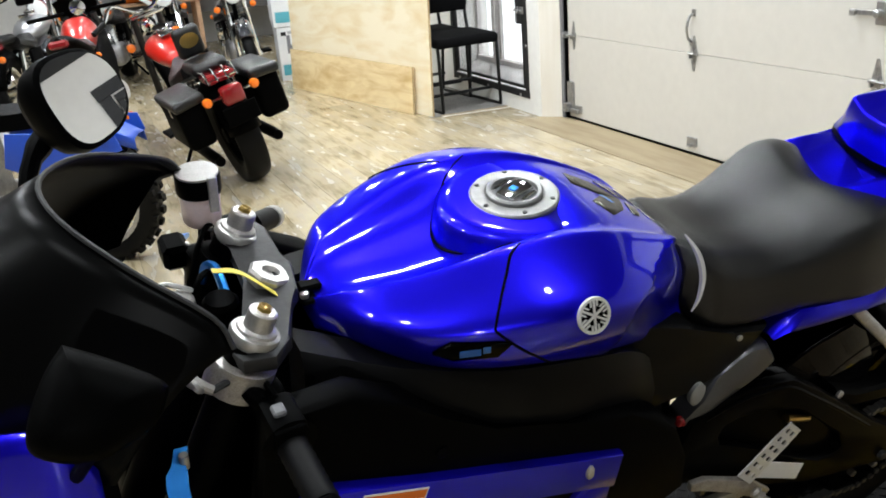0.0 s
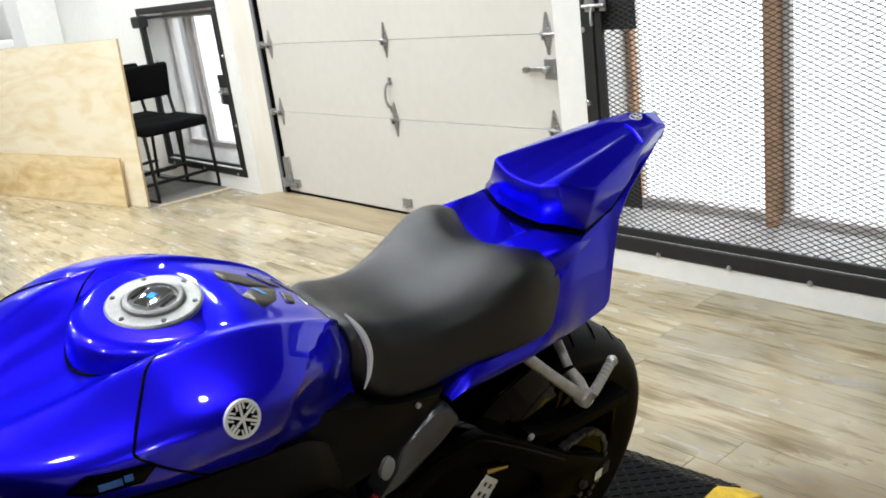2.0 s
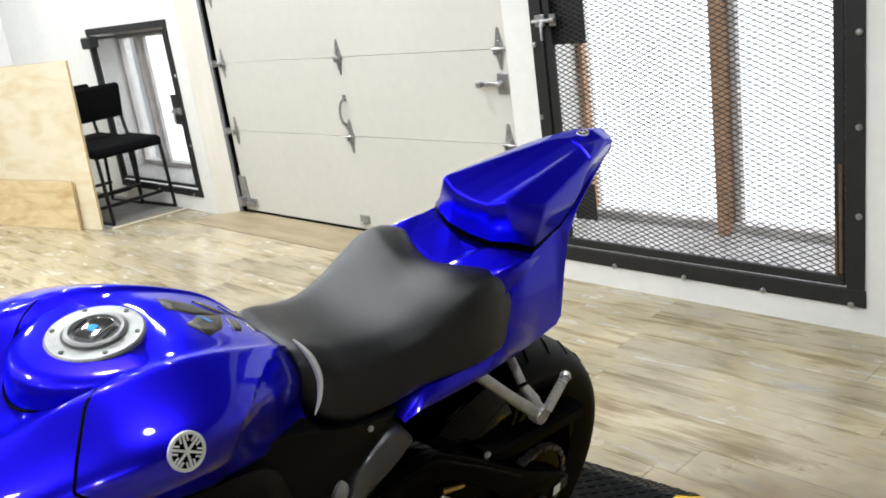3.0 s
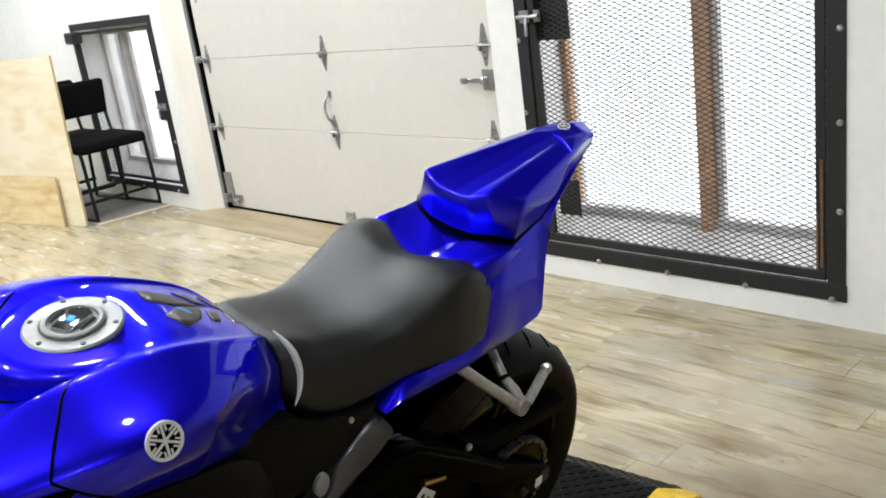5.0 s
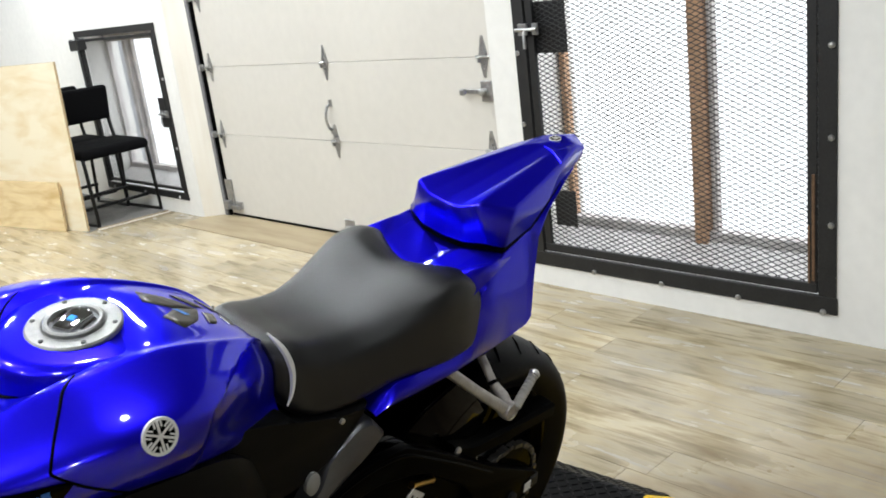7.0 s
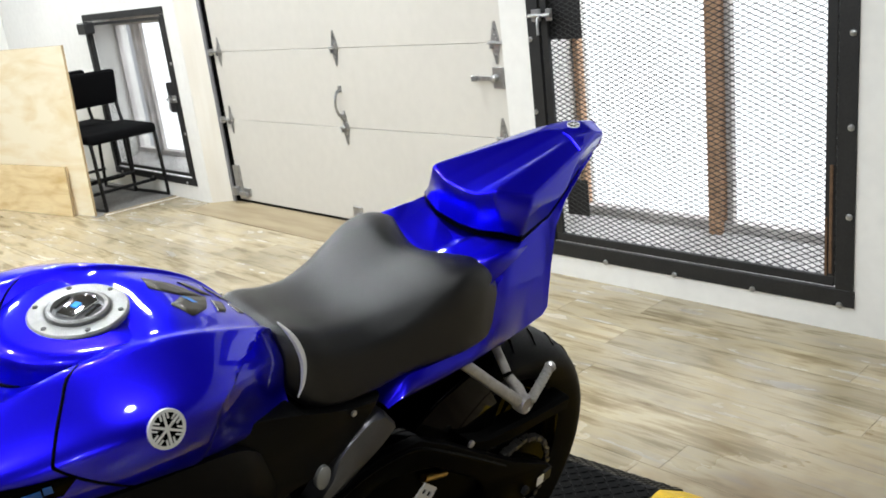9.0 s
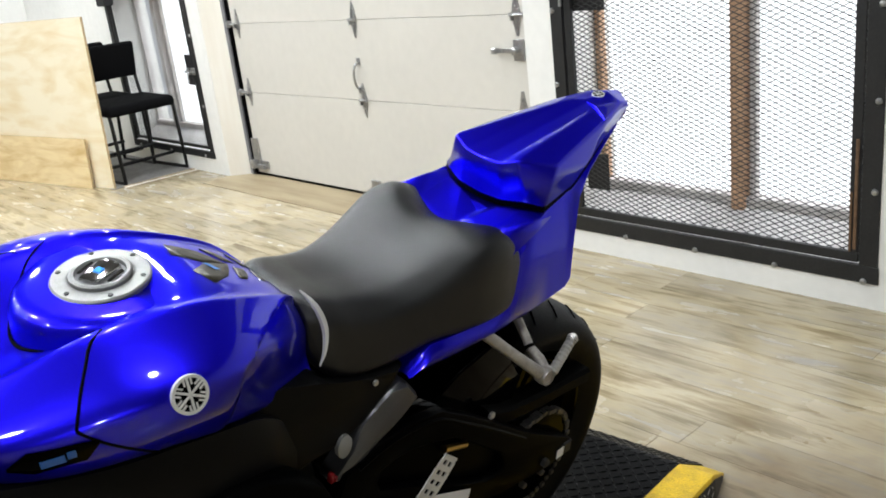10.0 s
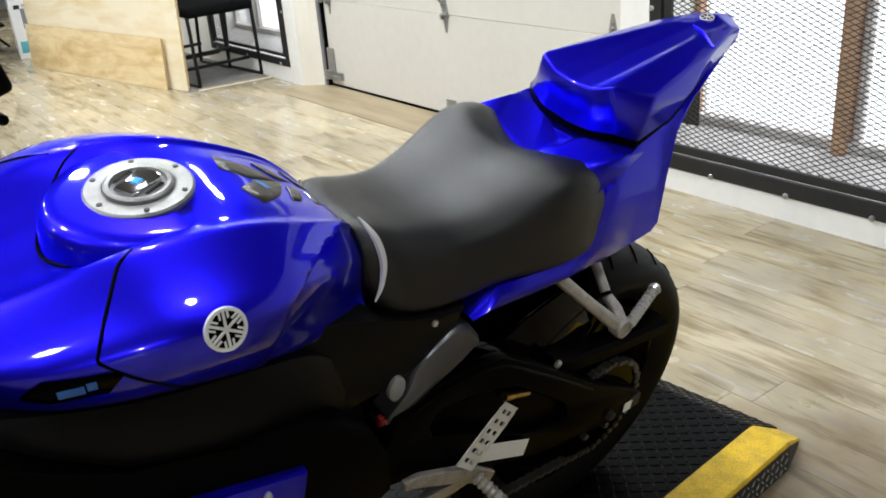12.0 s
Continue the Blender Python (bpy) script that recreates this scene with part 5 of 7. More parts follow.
# ---- motorcycle: front end ----
RAKE = Vector((-0.275, 0, -0.64)).normalized()
for s in (-1, 1):
    top = Vector((-0.341, 0.105, 0.941)) if s > 0 else Vector((-0.379, -0.105, 0.944))
    m = Matrix.Translation(top) @ Matrix.Rotation(radians(23), 4, "Y")
    part("fork_leg", tube(bmesh.new(), [top + RAKE * 0.02, top + RAKE * 0.25, top + RAKE * 0.26, top + RAKE * 0.70], [0.0265, 0.0265, 0.03, 0.03], 24), BLACK, bike, "black fork leg")
    f = part("fork_cap", lathe(bmesh.new(), [(0.0235, -0.03), (0.0235, -0.004), (0.022, 0.0), (0.0165, 0.002), (0.0160, 0.021), (0.014, 0.023), (0.0095, 0.0235)], m, 24), ALU, bike, "bright machined fork cap")
    part("preload_screw", lathe(bmesh.new(), [(0.0085, 0.018), (0.0085, 0.027), (0.006, 0.029), (0.003, 0.027)], m, 6), GOLD, f, "gold hexagonal adjuster")
    part("fork_clamp", lathe(bmesh.new(), [(0.0245, -0.014), (0.0285, -0.013), (0.029, -0.008), (0.0275, -0.004), (0.0245, -0.003)], m, 28), ALU, bike, "bright triple clamp eye")
    box(bm := bmesh.new(), (0.034, 0.0, -0.012), (0.014, 0.016, 0.014), 0.004, m)
    part("clamp_bolt", bm, ALU, bike)
    # clip-on handlebar
    a = top + RAKE * 0.06
    g0, g1 = (Vector((-0.335, 0.185, 0.878)), Vector((-0.246, 0.296, 0.824))) if s > 0 else (Vector((-0.380, -0.165, 0.862)), Vector((-0.372, -0.295, 0.852)))
    bm = lathe(bmesh.new(), [(0.028, -0.02), (0.037, -0.018), (0.037, 0.018), (0.028, 0.02)], Matrix.Translation(a) @ Matrix.Rotation(radians(23), 4, "Y"), 24)
    part("clip_on_clamp", bm, DULL if s < 0 else BLACK, bike)
    part("handlebar", tube(bmesh.new(), [a + Vector((0, s * 0.03, 0)), g0, g1], 0.011, 12), BLACK, bike)
    d = (g1 - g0)
    n = 16
    part("grip", tube(bmesh.new(), [g0 + d * (0.28 + 0.66 * k / n) for k in range(n + 1)], [0.0165 + 0.001 * (k % 2) for k in range(n + 1)], 12), RUBBER, bike, "black rubber grip")
    part("bar_end", tube(bmesh.new(), [g0 + d * 0.94, g0 + d * 0.96, g0 + d * 1.05, g0 + d * 1.1], [0.012, 0.0175, 0.0175, 0.014], 14), ALU if s > 0 else BLACK, bike, "bar end weight")
    part("grip_flange", tube(bmesh.new(), [g0 + d * 0.26, g0 + d * 0.27, g0 + d * 0.285], [0.026, 0.031, 0.024], 20), BLACK, bike)
    md = Matrix.Translation(g0 + d * 0.10) @ d.to_track_quat("X", "Z").to_matrix().to_4x4()
    part("switch_housing", box(bmesh.new(), (0, 0, 0.004), (0.06, 0.042, 0.046), 0.01, md, 2), BLACK, bike, "black switch housing")
    part("switch", box(bmesh.new(), (0.0, -0.004, 0.029), (0.016, 0.014, 0.008), 0.002, md), RED if s > 0 else GREYM, bike)
    part("lever_perch", box(bmesh.new(), (-0.05, 0, -0.002), (0.03, 0.04, 0.036), 0.008, md, 2), BLACK, bike)
    p0 = g0 + (Vector((-0.05, 0, -0.005)) if s > 0 else Vector((-0.092, -0.01, -0.008)))
    bm = bmesh.new()
    pts = [p0 + Vector((-0.01, -s * 0.015, 0)), p0 + Vector((-0.022, s * 0.02, -0.012)), p0 + Vector((-0.02, s * 0.06, -0.035)), p0 + Vector((0.0, s * 0.12, -0.06)), p0 + Vector((0.012, s * 0.155, -0.078))]
    skin(bm, [[(x + 0.007 * w, y, z - 0.004), (x + 0.007 * w, y, z + 0.004), (x - 0.011 * w, y, z + 0.005), (x - 0.011 * w, y, z - 0.005)] for (x, y, z), w in zip(glide([tuple(p) for p in pts], 4), [0.8] * 3 + [1.2] * 6 + [1.0] * 8)], closed=True)
    lev = part("lever", bm, LEVER, bike, "blue anodised lever")
    part("lever_pivot", lathe(bmesh.new(), [(0.005, -0.01), (0.005, 0.008), (0.003, 0.009)], Matrix.Translation(p0 + Vector((-0.012, 0, 0))), 12), ALU, lev)
bm = tube(bmesh.new(), [(-0.47, -0.13, 0.925), (-0.455, -0.135, 0.915), (-0.44, -0.14, 0.905)], [0.004, 0.007, 0.005], 8)
lathe(bm, [(0.010, -0.004), (0.012, 0.0), (0.010, 0.004)], Matrix.Translation((-0.455, -0.135, 0.915)) @ Matrix.Rotation(radians(60), 4, "Y"), 10)
part("cable_adjuster", bm, ALU, bike, "bright clutch cable adjuster")
part("clutch_cable", tube(bmesh.new(), glide([(-0.44, -0.14, 0.905), (-0.41, -0.12, 0.90), (-0.40, -0.06, 0.88), (-0.42, 0.0, 0.84)], 5), 0.004, 6), STEEL, bike)
# top triple clamp and steering nut
bm = prism(bmesh.new(), [(-0.375, -0.12), (-0.36, -0.145), (-0.325, -0.145), (-0.305, -0.115), (-0.30, -0.05), (-0.285, -0.03), (-0.285, 0.03), (-0.30, 0.05), (-0.305, 0.115), (-0.325, 0.145), (-0.36, 0.145), (-0.375, 0.12), (-0.35, 0.07), (-0.345, 0.0), (-0.35, -0.07)], -0.012, 0.008, Matrix.Translation((-0.345, 0, 0.922)) @ Matrix.Rotation(radians(-10), 4, "Z") @ Matrix.Translation((0.325, 0, 0)), 0.004)
part("triple_clamp", bm, STEEL, bike, "dark cast top triple clamp")
part("steering_nut", lathe(bmesh.new(), [(0.026, 0.0), (0.027, 0.012), (0.024, 0.016), (0.012, 0.0165), (0.011, 0.010), (0.002, 0.010)], Matrix.Translation((-0.338, 0, 0.923)) @ Matrix.Rotation(radians(23), 4, "Y"), 8), ALU, bike, "bright steering stem nut")
part("ignition_lock", lathe(bmesh.new(), [(0.02, -0.02), (0.022, 0.0), (0.018, 0.006), (0.004, 0.006)], Matrix.Translation((-0.395, 0, 0.91)), 20), BLACK, bike)
part("plastic_tag", skin(bmesh.new(), [[(u, v - 0.005, h), (u, v + 0.005, h), (u, v + 0.005, h + 0.001), (u, v - 0.005, h + 0.001)] for u, v, h in glide([(-0.397, 0.02, 0.942), (-0.372, -0.005, 0.95), (-0.345, -0.03, 0.935), (-0.325, -0.045, 0.92)], 4)], closed=True), YTAG, bike, "yellow plastic tag strip")
part("wiring_loom", tube(bmesh.new(), glide([(-0.398, 0.085, 0.885), (-0.394, 0.072, 0.915), (-0.386, 0.05, 0.922), (-0.383, 0.02, 0.90)], 5), 0.006, 8), LEVER, bike, "blue wiring sleeve")
for a, b, c in (((-0.42, 0.09, 0.86), (-0.38, 0.13, 0.93), (-0.34, 0.18, 0.90)), ((-0.43, -0.06, 0.86), (-0.40, -0.10, 0.91), (-0.37, -0.17, 0.87)), ((-0.44, 0.02, 0.86), (-0.41, 0.04, 0.92), (-0.37, 0.10, 0.89))):
    part("cable", tube(bmesh.new(), glide([a, b, c], 6), 0.004, 6), BLACK, bike)
bm = bmesh.new()
for a, b in (((-0.472, 0.055), (-0.419, 0.032)), ((-0.455, 0.035), (-0.425, 0.0)), ((-0.462, 0.050), (-0.448, 0.018))):
    tube(bm, [(*a, 0.915), ((a[0] + b[0]) / 2, (a[1] + b[1]) / 2, 0.921), (*b, 0.912)], 0.0035, 6)
box(bm, (-0.445, 0.03, 0.905), (0.05, 0.03, 0.012), 0.003)
part("cable_bracket", bm, ALU, bike, "bright wire bracket behind the screen")
part("tank_bracket", boxes(((-0.292, 0, 0.894), (0.022, 0.05, 0.006)), ((-0.286, 0, 0.903), (0.03, 0.018, 0.010)), bevel=0.003), BLACK, bike, "black tank mounting bracket")
part("bracket_bolt", lathe(bmesh.new(), [(0.006, 0), (0.006, 0.006), (0.003, 0.007)], Matrix.Translation((-0.296, -0.012, 0.897)), 8), ALU, bike)
# brake fluid reservoir on the right bar
rm = Matrix.Translation((-0.374, 0.165, 0.924))
res = part("brake_reservoir", lathe(bmesh.new(), [(0.0225, 0.0), (0.025, 0.004), (0.026, 0.042), (0.025, 0.047)], rm, 24), FLUID, bike, "translucent reservoir with pinkish brake fluid")
part("reservoir_cap", lathe(bmesh.new(), [(0.028, 0.044), (0.029, 0.047), (0.029, 0.068), (0.028, 0.071)], rm, 24), BLACK, res, "black screw cap")
part("cap_disc", lathe(bmesh.new(), [(0.0275, 0.0705), (0.027, 0.0735), (0.002, 0.0738)], rm, 24), ALU, res)
part("cap_strap", boxes(((0.012, -0.029, 0.052), (0.012, 0.006, 0.05)), bevel=0.001), ALU, res).matrix_basis = rm
part("reservoir_arm", tube(bmesh.new(), [(-0.374, 0.165, 0.926), (-0.372, 0.185, 0.905), (-0.372, 0.192, 0.885)], 0.006, 8), BLACK, bike)
part("master_cylinder", boxes(((-0.412, 0.192, 0.868), (0.036, 0.05, 0.036)), ((-0.39, 0.185, 0.85), (0.03, 0.03, 0.03)), bevel=0.007), BLACK, bike)
# windscreen and nose
RIM = [(-0.184, -0.422, 0.99), (-0.170, -0.436, 1.022), (-0.13, -0.498, 1.068), (-0.07, -0.548, 1.102), (0.0, -0.556, 1.108), (0.07, -0.512, 1.092), (0.13, -0.452, 1.052), (0.165, -0.408, 1.02), (0.178, -0.392, 0.995)]
grid = []
for v, u, h in glide(RIM, 4):
    a = abs(v) / 0.185
    row = []
    for t in np.linspace(0, 1, 10):
        bu, bh, bv = -0.82 + 0.27 * a**2, 0.90 - 0.02 * a, v * 1.12
        row.append((u + (bu - u) * t, v + (bv - v) * t, h + (bh - h) * t + 0.03 * math.sin(math.pi * t) * (1 - 0.3 * a)))
    grid.append(row)
shell(part("windscreen", skin(bmesh.new(), grid), SMOKE, bike, "dark smoked windscreen", sharp=60), 0.003)
part("screen_edge", tube(bmesh.new(), [(u, v, h) for v, u, h in glide(RIM, 4)], 0.0028, 6), STEEL, bike, "moulded screen edge")
TEARDROP = [(-0.023, 0.059), (0.012, 0.037), (0.046, 0.01), (0.045, -0.004), (0.032, -0.022), (0.002, -0.035), (-0.023, -0.038), (-0.049, -0.029), (-0.063, -0.017), (-0.063, -0.003), (-0.056, 0.015), (-0.04, 0.041)]
MIRRORWAY = Vector((0.610, -0.624, 0.488)).normalized()  # the right mirror shows the corner of the tall gate
part("inner_panel", prism(bmesh.new(), [(-0.401, 1.012), (-0.425, 0.99), (-0.45, 0.96), (-0.48, 0.905), (-0.60, 0.885), (-0.52, 1.005), (-0.46, 1.034)], 0.172, 0.177, SIDE, 0.002), BLACK, bike, "black panel inside the screen")
for s in (-1, 1):
    grid = []
    for u, vt, ht, vm, hm, vb, hb in glide([(-0.86, 0.03, 0.86, 0.05, 0.80, 0.03, 0.72), (-0.78, 0.10, 0.90, 0.13, 0.79, 0.10, 0.66), (-0.68, 0.16, 0.945, 0.19, 0.80, 0.15, 0.60), (-0.60, 0.19, 0.955, 0.212, 0.82, 0.18, 0.58), (-0.565, 0.198, 0.90, 0.212, 0.80, 0.19, 0.62)], 4):
        grid.append([(u, s * v, h) for v, h in glide([(vt, ht), ((vt + vm) / 2 + 0.008, (ht + hm) / 2), (vm, hm), ((vb + vm) / 2 + 0.006, (hb + hm) / 2), (vb, hb)], 3)])
    shell(part("nose_fairing", skin(bmesh.new(), grid), BLUE, bike, "blue upper fairing", sharp=60), 0.004, 0.0)
    # mirror: rounded shell, glass, stem
    n = MIRRORWAY if s > 0 else Vector((0.60, 0.68, 0.42)).normalized()
    c = Vector((-0.479, 0.280, 1.070)) if s > 0 else Vector((-0.555, -0.265, 1.030))
    dp = 1.0 if s > 0 else 0.55
    x = Vector((0, 0, 1)).cross(n).normalized()
    m = Matrix((x, n.cross(x), n)).transposed().to_4x4()
    m.translation = c
    def outline(sc, z, shift=0.0):
        return [m @ Vector((sc * (0.066 if s > 0 else 0.060) * (abs(math.cos(t)) ** 0.75) * math.copysign(1, math.cos(t)) + shift, sc * ((0.058 if s > 0 else 0.046) - 0.010 * math.cos(t) * s) * (abs(math.sin(t)) ** 0.8) * math.copysign(1, math.sin(t)), z)) for t in (2 * math.pi * k / 40 for k in range(40))]
    if s > 0:
        rings = [outline(0.97, 0.002), outline(1.05, 0.0), outline(1.07, -0.012 * dp), outline(1.0, -0.035 * dp), outline(0.8, -0.062 * dp, 0.004), outline(0.4, -0.078 * dp, 0.008)]
    else:
        way, up = Vector((0, -0.75, 0.66)).normalized(), Vector((0, 0.66, 0.75)).normalized()
        c, n = Vector((-0.545, -0.265, 1.03)), -way
        drop = glide(TEARDROP + TEARDROP[:1], 3)[:-1]
        mid = np.mean(drop, axis=0)

        def outline(sc, z, shift=0.0):
            return [c + Vector((1, 0, 0)) * float(mid[0] + sc * (a - mid[0])) + up * float(mid[1] + sc * (b - mid[1])) - way * (z - 0.01) for a, b in drop]
        rings = [outline(0.93, 0.012), outline(1.0, 0.006), outline(1.0, -0.004), outline(0.93, -0.014), outline(0.7, -0.024), outline(0.3, -0.029)]
    mir = part("mirror_housing", skin(bmesh.new(), rings, closed=True), BLACK, bike, "matt black mirror housing")
    part("mirror_glass", skin(bmesh.new(), [outline(0.95 if s > 0 else 0.9, 0.0015 if s > 0 else 0.010), outline(0.95 if s > 0 else 0.9, 0.004 if s > 0 else 0.0145)], closed=True), MIRROR, mir, "mirror glass", sharp=20)
    part("mirror_stem", tube(bmesh.new(), glide([c - n * 0.05 + Vector((-0.02, 0, -0.03)), Vector((-0.565, s * 0.26, 0.985)), Vector((-0.585, s * 0.2, 0.90))], 4), [0.016 if s > 0 else 0.008] * 3 + [0.012 if s > 0 else 0.007] * 6, 10), BLACK, bike)
part("instrument_panel", box(bmesh.new(), (0, 0, 0), (0.07, 0.20, 0.09), 0.02, Matrix.Translation((-0.585, -0.02, 0.905)) @ Matrix.Rotation(radians(-40), 4, "Y"), 3), BLACK, bike, "black instrument cluster")
part("cockpit_panel", skin(bmesh.new(), [[(u, v, 0.84 + 0.02 * math.cos(v * 12)) for v in np.linspace(-0.185, 0.185, 9)] for u in (-0.72, -0.66, -0.6, -0.55)]), BLACK, bike, "black cockpit infill")

# ---- platform ----
plat = thing("display_platform", Matrix.Translation((2.140, 1.458, 0)) @ Matrix.Rotation(radians(5), 4, "Z"), "low black tread-plate platform with yellow painted edges", "platform")
prof = [(0.0, 0.002), (-0.008, 0.012), (-0.125, 0.078), (-0.14, 0.08), (-0.64, 0.08), (-0.64, 0.0), (0.0, 0.0)]
prof2 = [(-0.652, 0.076), (-2.9, 0.076), (-2.9, 0.0), (-0.652, 0.0)]
for p in (prof, prof2):
    part("deck", prism(bmesh.new(), p, 0.056, 0.62, SIDE), PLATE, plat, "black tread plate deck", False)
bm = bmesh.new()
rows = [(-0.64, -0.042, 0.08), (-0.145, -0.042, 0.08), (-0.125, -0.040, 0.077), (-0.004, -0.006, 0.004)]
skin(bm, [[(x, y, 0.0), (x, y, z - 0.006), (x, y + 0.003, z), (x, 0.0558, z), (x, 0.0558, 0.0)] for x, y, z in rows], closed=True)
part("edge_band", bm, YELLOW, plat, "yellow painted edge", False)
part("edge_band", prism(bmesh.new(), prof2, -0.05, 0.0558, SIDE), YELLOW, plat, "yellow painted edge", False)


def tread(name, cells, place, material, size=0.012):
    """Raised lozenges of tread plate, turned left and right by turns."""
    vs, fs = [], []
    for i, j in cells:
        a = radians(45 if (i + j) % 2 else -45)
        n = len(vs)
        for x, y, z in ((-size, 0, 0), (0, -size * 0.3, 0), (size, 0, 0), (0, size * 0.3, 0), (-size * 0.55, 0, 0.0022), (size * 0.55, 0, 0.0022)):
            vs.append(place(i, j, x * math.cos(a) - y * math.sin(a), x * math.sin(a) + y * math.cos(a), z))
        fs += [(n, n + 1, n + 5, n + 4), (n + 1, n + 2, n + 5), (n + 2, n + 3, n + 4, n + 5), (n + 3, n, n + 4)]
    me = bpy.data.meshes.new(name)
    me.from_pydata(vs, [], fs)
    me.materials.append(material)
    ob = new(name, me)
    ob.parent = plat
    return tagged(ob, kind="stuff")


def deck_z(x):
    return float(np.interp(x, [-0.64, -0.14, -0.125, -0.008, 0.0], [0.08, 0.08, 0.078, 0.012, 0.002])) if x > -0.646 else 0.076


tread("tread_pattern", [(i, j) for i in range(80) for j in range(25)], lambda i, j, x, y, z: (-0.012 - i * 0.021 + x, 0.07 + j * 0.0215 + y, deck_z(-0.012 - i * 0.021 + x) + z), PLATE)
tread("edge_tread_pattern", [(i, j) for i in range(8, 80) for j in range(4) if i not in (29, 30, 31)], lambda i, j, x, y, z: (-0.012 - i * 0.021 + x, -0.026 + j * 0.0215 + y, deck_z(-0.012 - i * 0.021 + x) + z * 0.3), YELLOW)
part("skirt", skin(bmesh.new(), [[(x, y - 0.0015, 0.0), (x, y - 0.0015, z), (x, y + 0.0005, z), (x, y + 0.0005, 0.0)] for x, y, z in ((-0.64, -0.042, 0.068), (-0.145, -0.042, 0.068), (-0.125, -0.040, 0.065), (-0.03, -0.0135, 0.014))], closed=True), STEEL, plat, "worn dark tread-plate skirt", False)
part("skirt", prism(bmesh.new(), [(-0.652, 0.0), (-0.652, 0.062), (-2.9, 0.062), (-2.9, 0.0)], -0.0515, -0.0502, SIDE), STEEL, plat, "", False)
tread("skirt_tread_pattern", [(i, j) for i in range(6, 80) for j in range(3)], lambda i, j, x, y, z: (-0.02 - i * 0.021 + x, -z - (0.0440 if i < 30 else 0.052), 0.013 + j * 0.0205 + y), GALV, 0.010)


# ---- plywood, chairs, cartons ----
SILVERP = mat("silver_paint", (0.45, 0.45, 0.46), 0.3, 0.6, 0.8)
def board(name, w, h, t, m, material, edge, label):
    bm = bmesh.new()
    box(bm, (w / 2, 0, h / 2), (w, t, h), 0.0015)
    for f in bm.faces:
        f.material_index = 0 if abs(f.normal.y) > 0.9 else 1
    return tagged(finish(bm, name, [material, edge], False), label, "board", "boards leaning by the wall")


lean = Matrix.Translation((2.250, 8.965, 0.0)) @ Matrix.Rotation(math.atan2(6.68 - 8.965, 2.72 - 2.250), 4, "Z")
PLYEDGE = mat("plywood_edge", (0.55, 0.40, 0.22), 0.7, vary=0.4, scale=90)
big = board("plywood_sheet", 2.333, 1.215, 0.018, lean @ Matrix(), PLY, PLYEDGE, "large pale plywood sheet standing on its long edge")
big.matrix_basis = lean @ Matrix.Rotation(radians(-2.2), 4, "X")
small = board("plywood_offcut", 2.11, 0.37, 0.016, lean, PLY2, PLYEDGE, "long low plywood offcut leaning on the larger sheet")
small.matrix_basis = lean @ Matrix.Translation((0.02, -0.045, 0)) @ Matrix.Rotation(radians(-3.5), 4, "X")


def chair(m):
    """Visitor's chair: padded seat and back on a black tube frame; x to its left, -y its front."""
    c = thing("office_chair", m, "black fabric chair with a black tube frame", "chair", "chairs by the window")
    w, d, sh = 0.56, 0.46, 0.52
    bm = box(bmesh.new(), (0, 0, sh + 0.025), (w, d, 0.075), 0.032, None, 4)
    for v in bm.verts:
        v.co.z -= 0.02 * max(0, (-v.co.y - 0.1) / 0.12) ** 2
    part("seat", bm, FABRIC, c, "black padded seat")
    bm = box(bmesh.new(), (0, 0, 0), (w * 0.98, 0.06, 0.265), 0.026, Matrix.Translation((0, d / 2 + 0.02, sh + 0.325)) @ Matrix.Rotation(radians(10), 4, "X"), 4)
    part("backrest", bm, FABRIC, c, "black padded backrest")
    for s in (-1, 1):
        x = s * (w / 2 - 0.02)
        pts = glide([(x, d / 2 + 0.06, sh + 0.36), (x, d / 2 + 0.02, sh + 0.10), (x, d / 2 - 0.02, sh - 0.05), (x, d / 2 + 0.03, 0.03), (x, d / 2 - 0.01, 0.011), (x, 0.0, 0.011), (x, -d / 2 + 0.03, 0.011), (x, -d / 2, 0.03), (x, -d / 2 + 0.01, 0.25), (x, -d / 2 + 0.02, sh - 0.03), (x, -d / 2 + 0.07, sh - 0.008), (x, 0, sh - 0.008)], 4)
        part("side_frame", tube(bmesh.new(), pts, 0.0135, 10), FABRICBAR, c, "black bent tube frame")
    for y, z in ((-0.08, 0.12), (d / 2 - 0.02, 0.16), (d / 2 - 0.03, sh - 0.03)):
        part("cross_rail", tube(bmesh.new(), [(-w / 2 + 0.02, y, z), (w / 2 - 0.02, y, z)], 0.013, 8), FABRICBAR, c)
    return c


ch = chair(pose(3.055, 6.955, 0, 0, 0, 4.6))
copy_thing(ch, pose(3.0, 7.40, 0, 0, 0, 4))


# bare grey floor where the boards end under the chairs, with thin edge strips
slab("floor_bare", (2.70, 6.66, -0.005), (WX - 0.003, 9.4, 0.0035), BAREFLOOR, "bare grey floor under the chairs", category="floor")
for k, (y, h) in enumerate(((6.645, 0.010), (6.61, 0.007), (6.565, 0.005))):
    strip = boxes(((0, 0, h / 2), (0.56, 0.014, h)), bevel=0.002)
    ob = finish(strip, "trim_strip", JAMB if k % 2 else THRESH, False)
    ob.matrix_basis = pose(3.05, y, 0, 0, 0, -3 - 2 * k)
    tagged(ob, "thin wooden edge strip lying at the board ends", "trim", kind="structure")


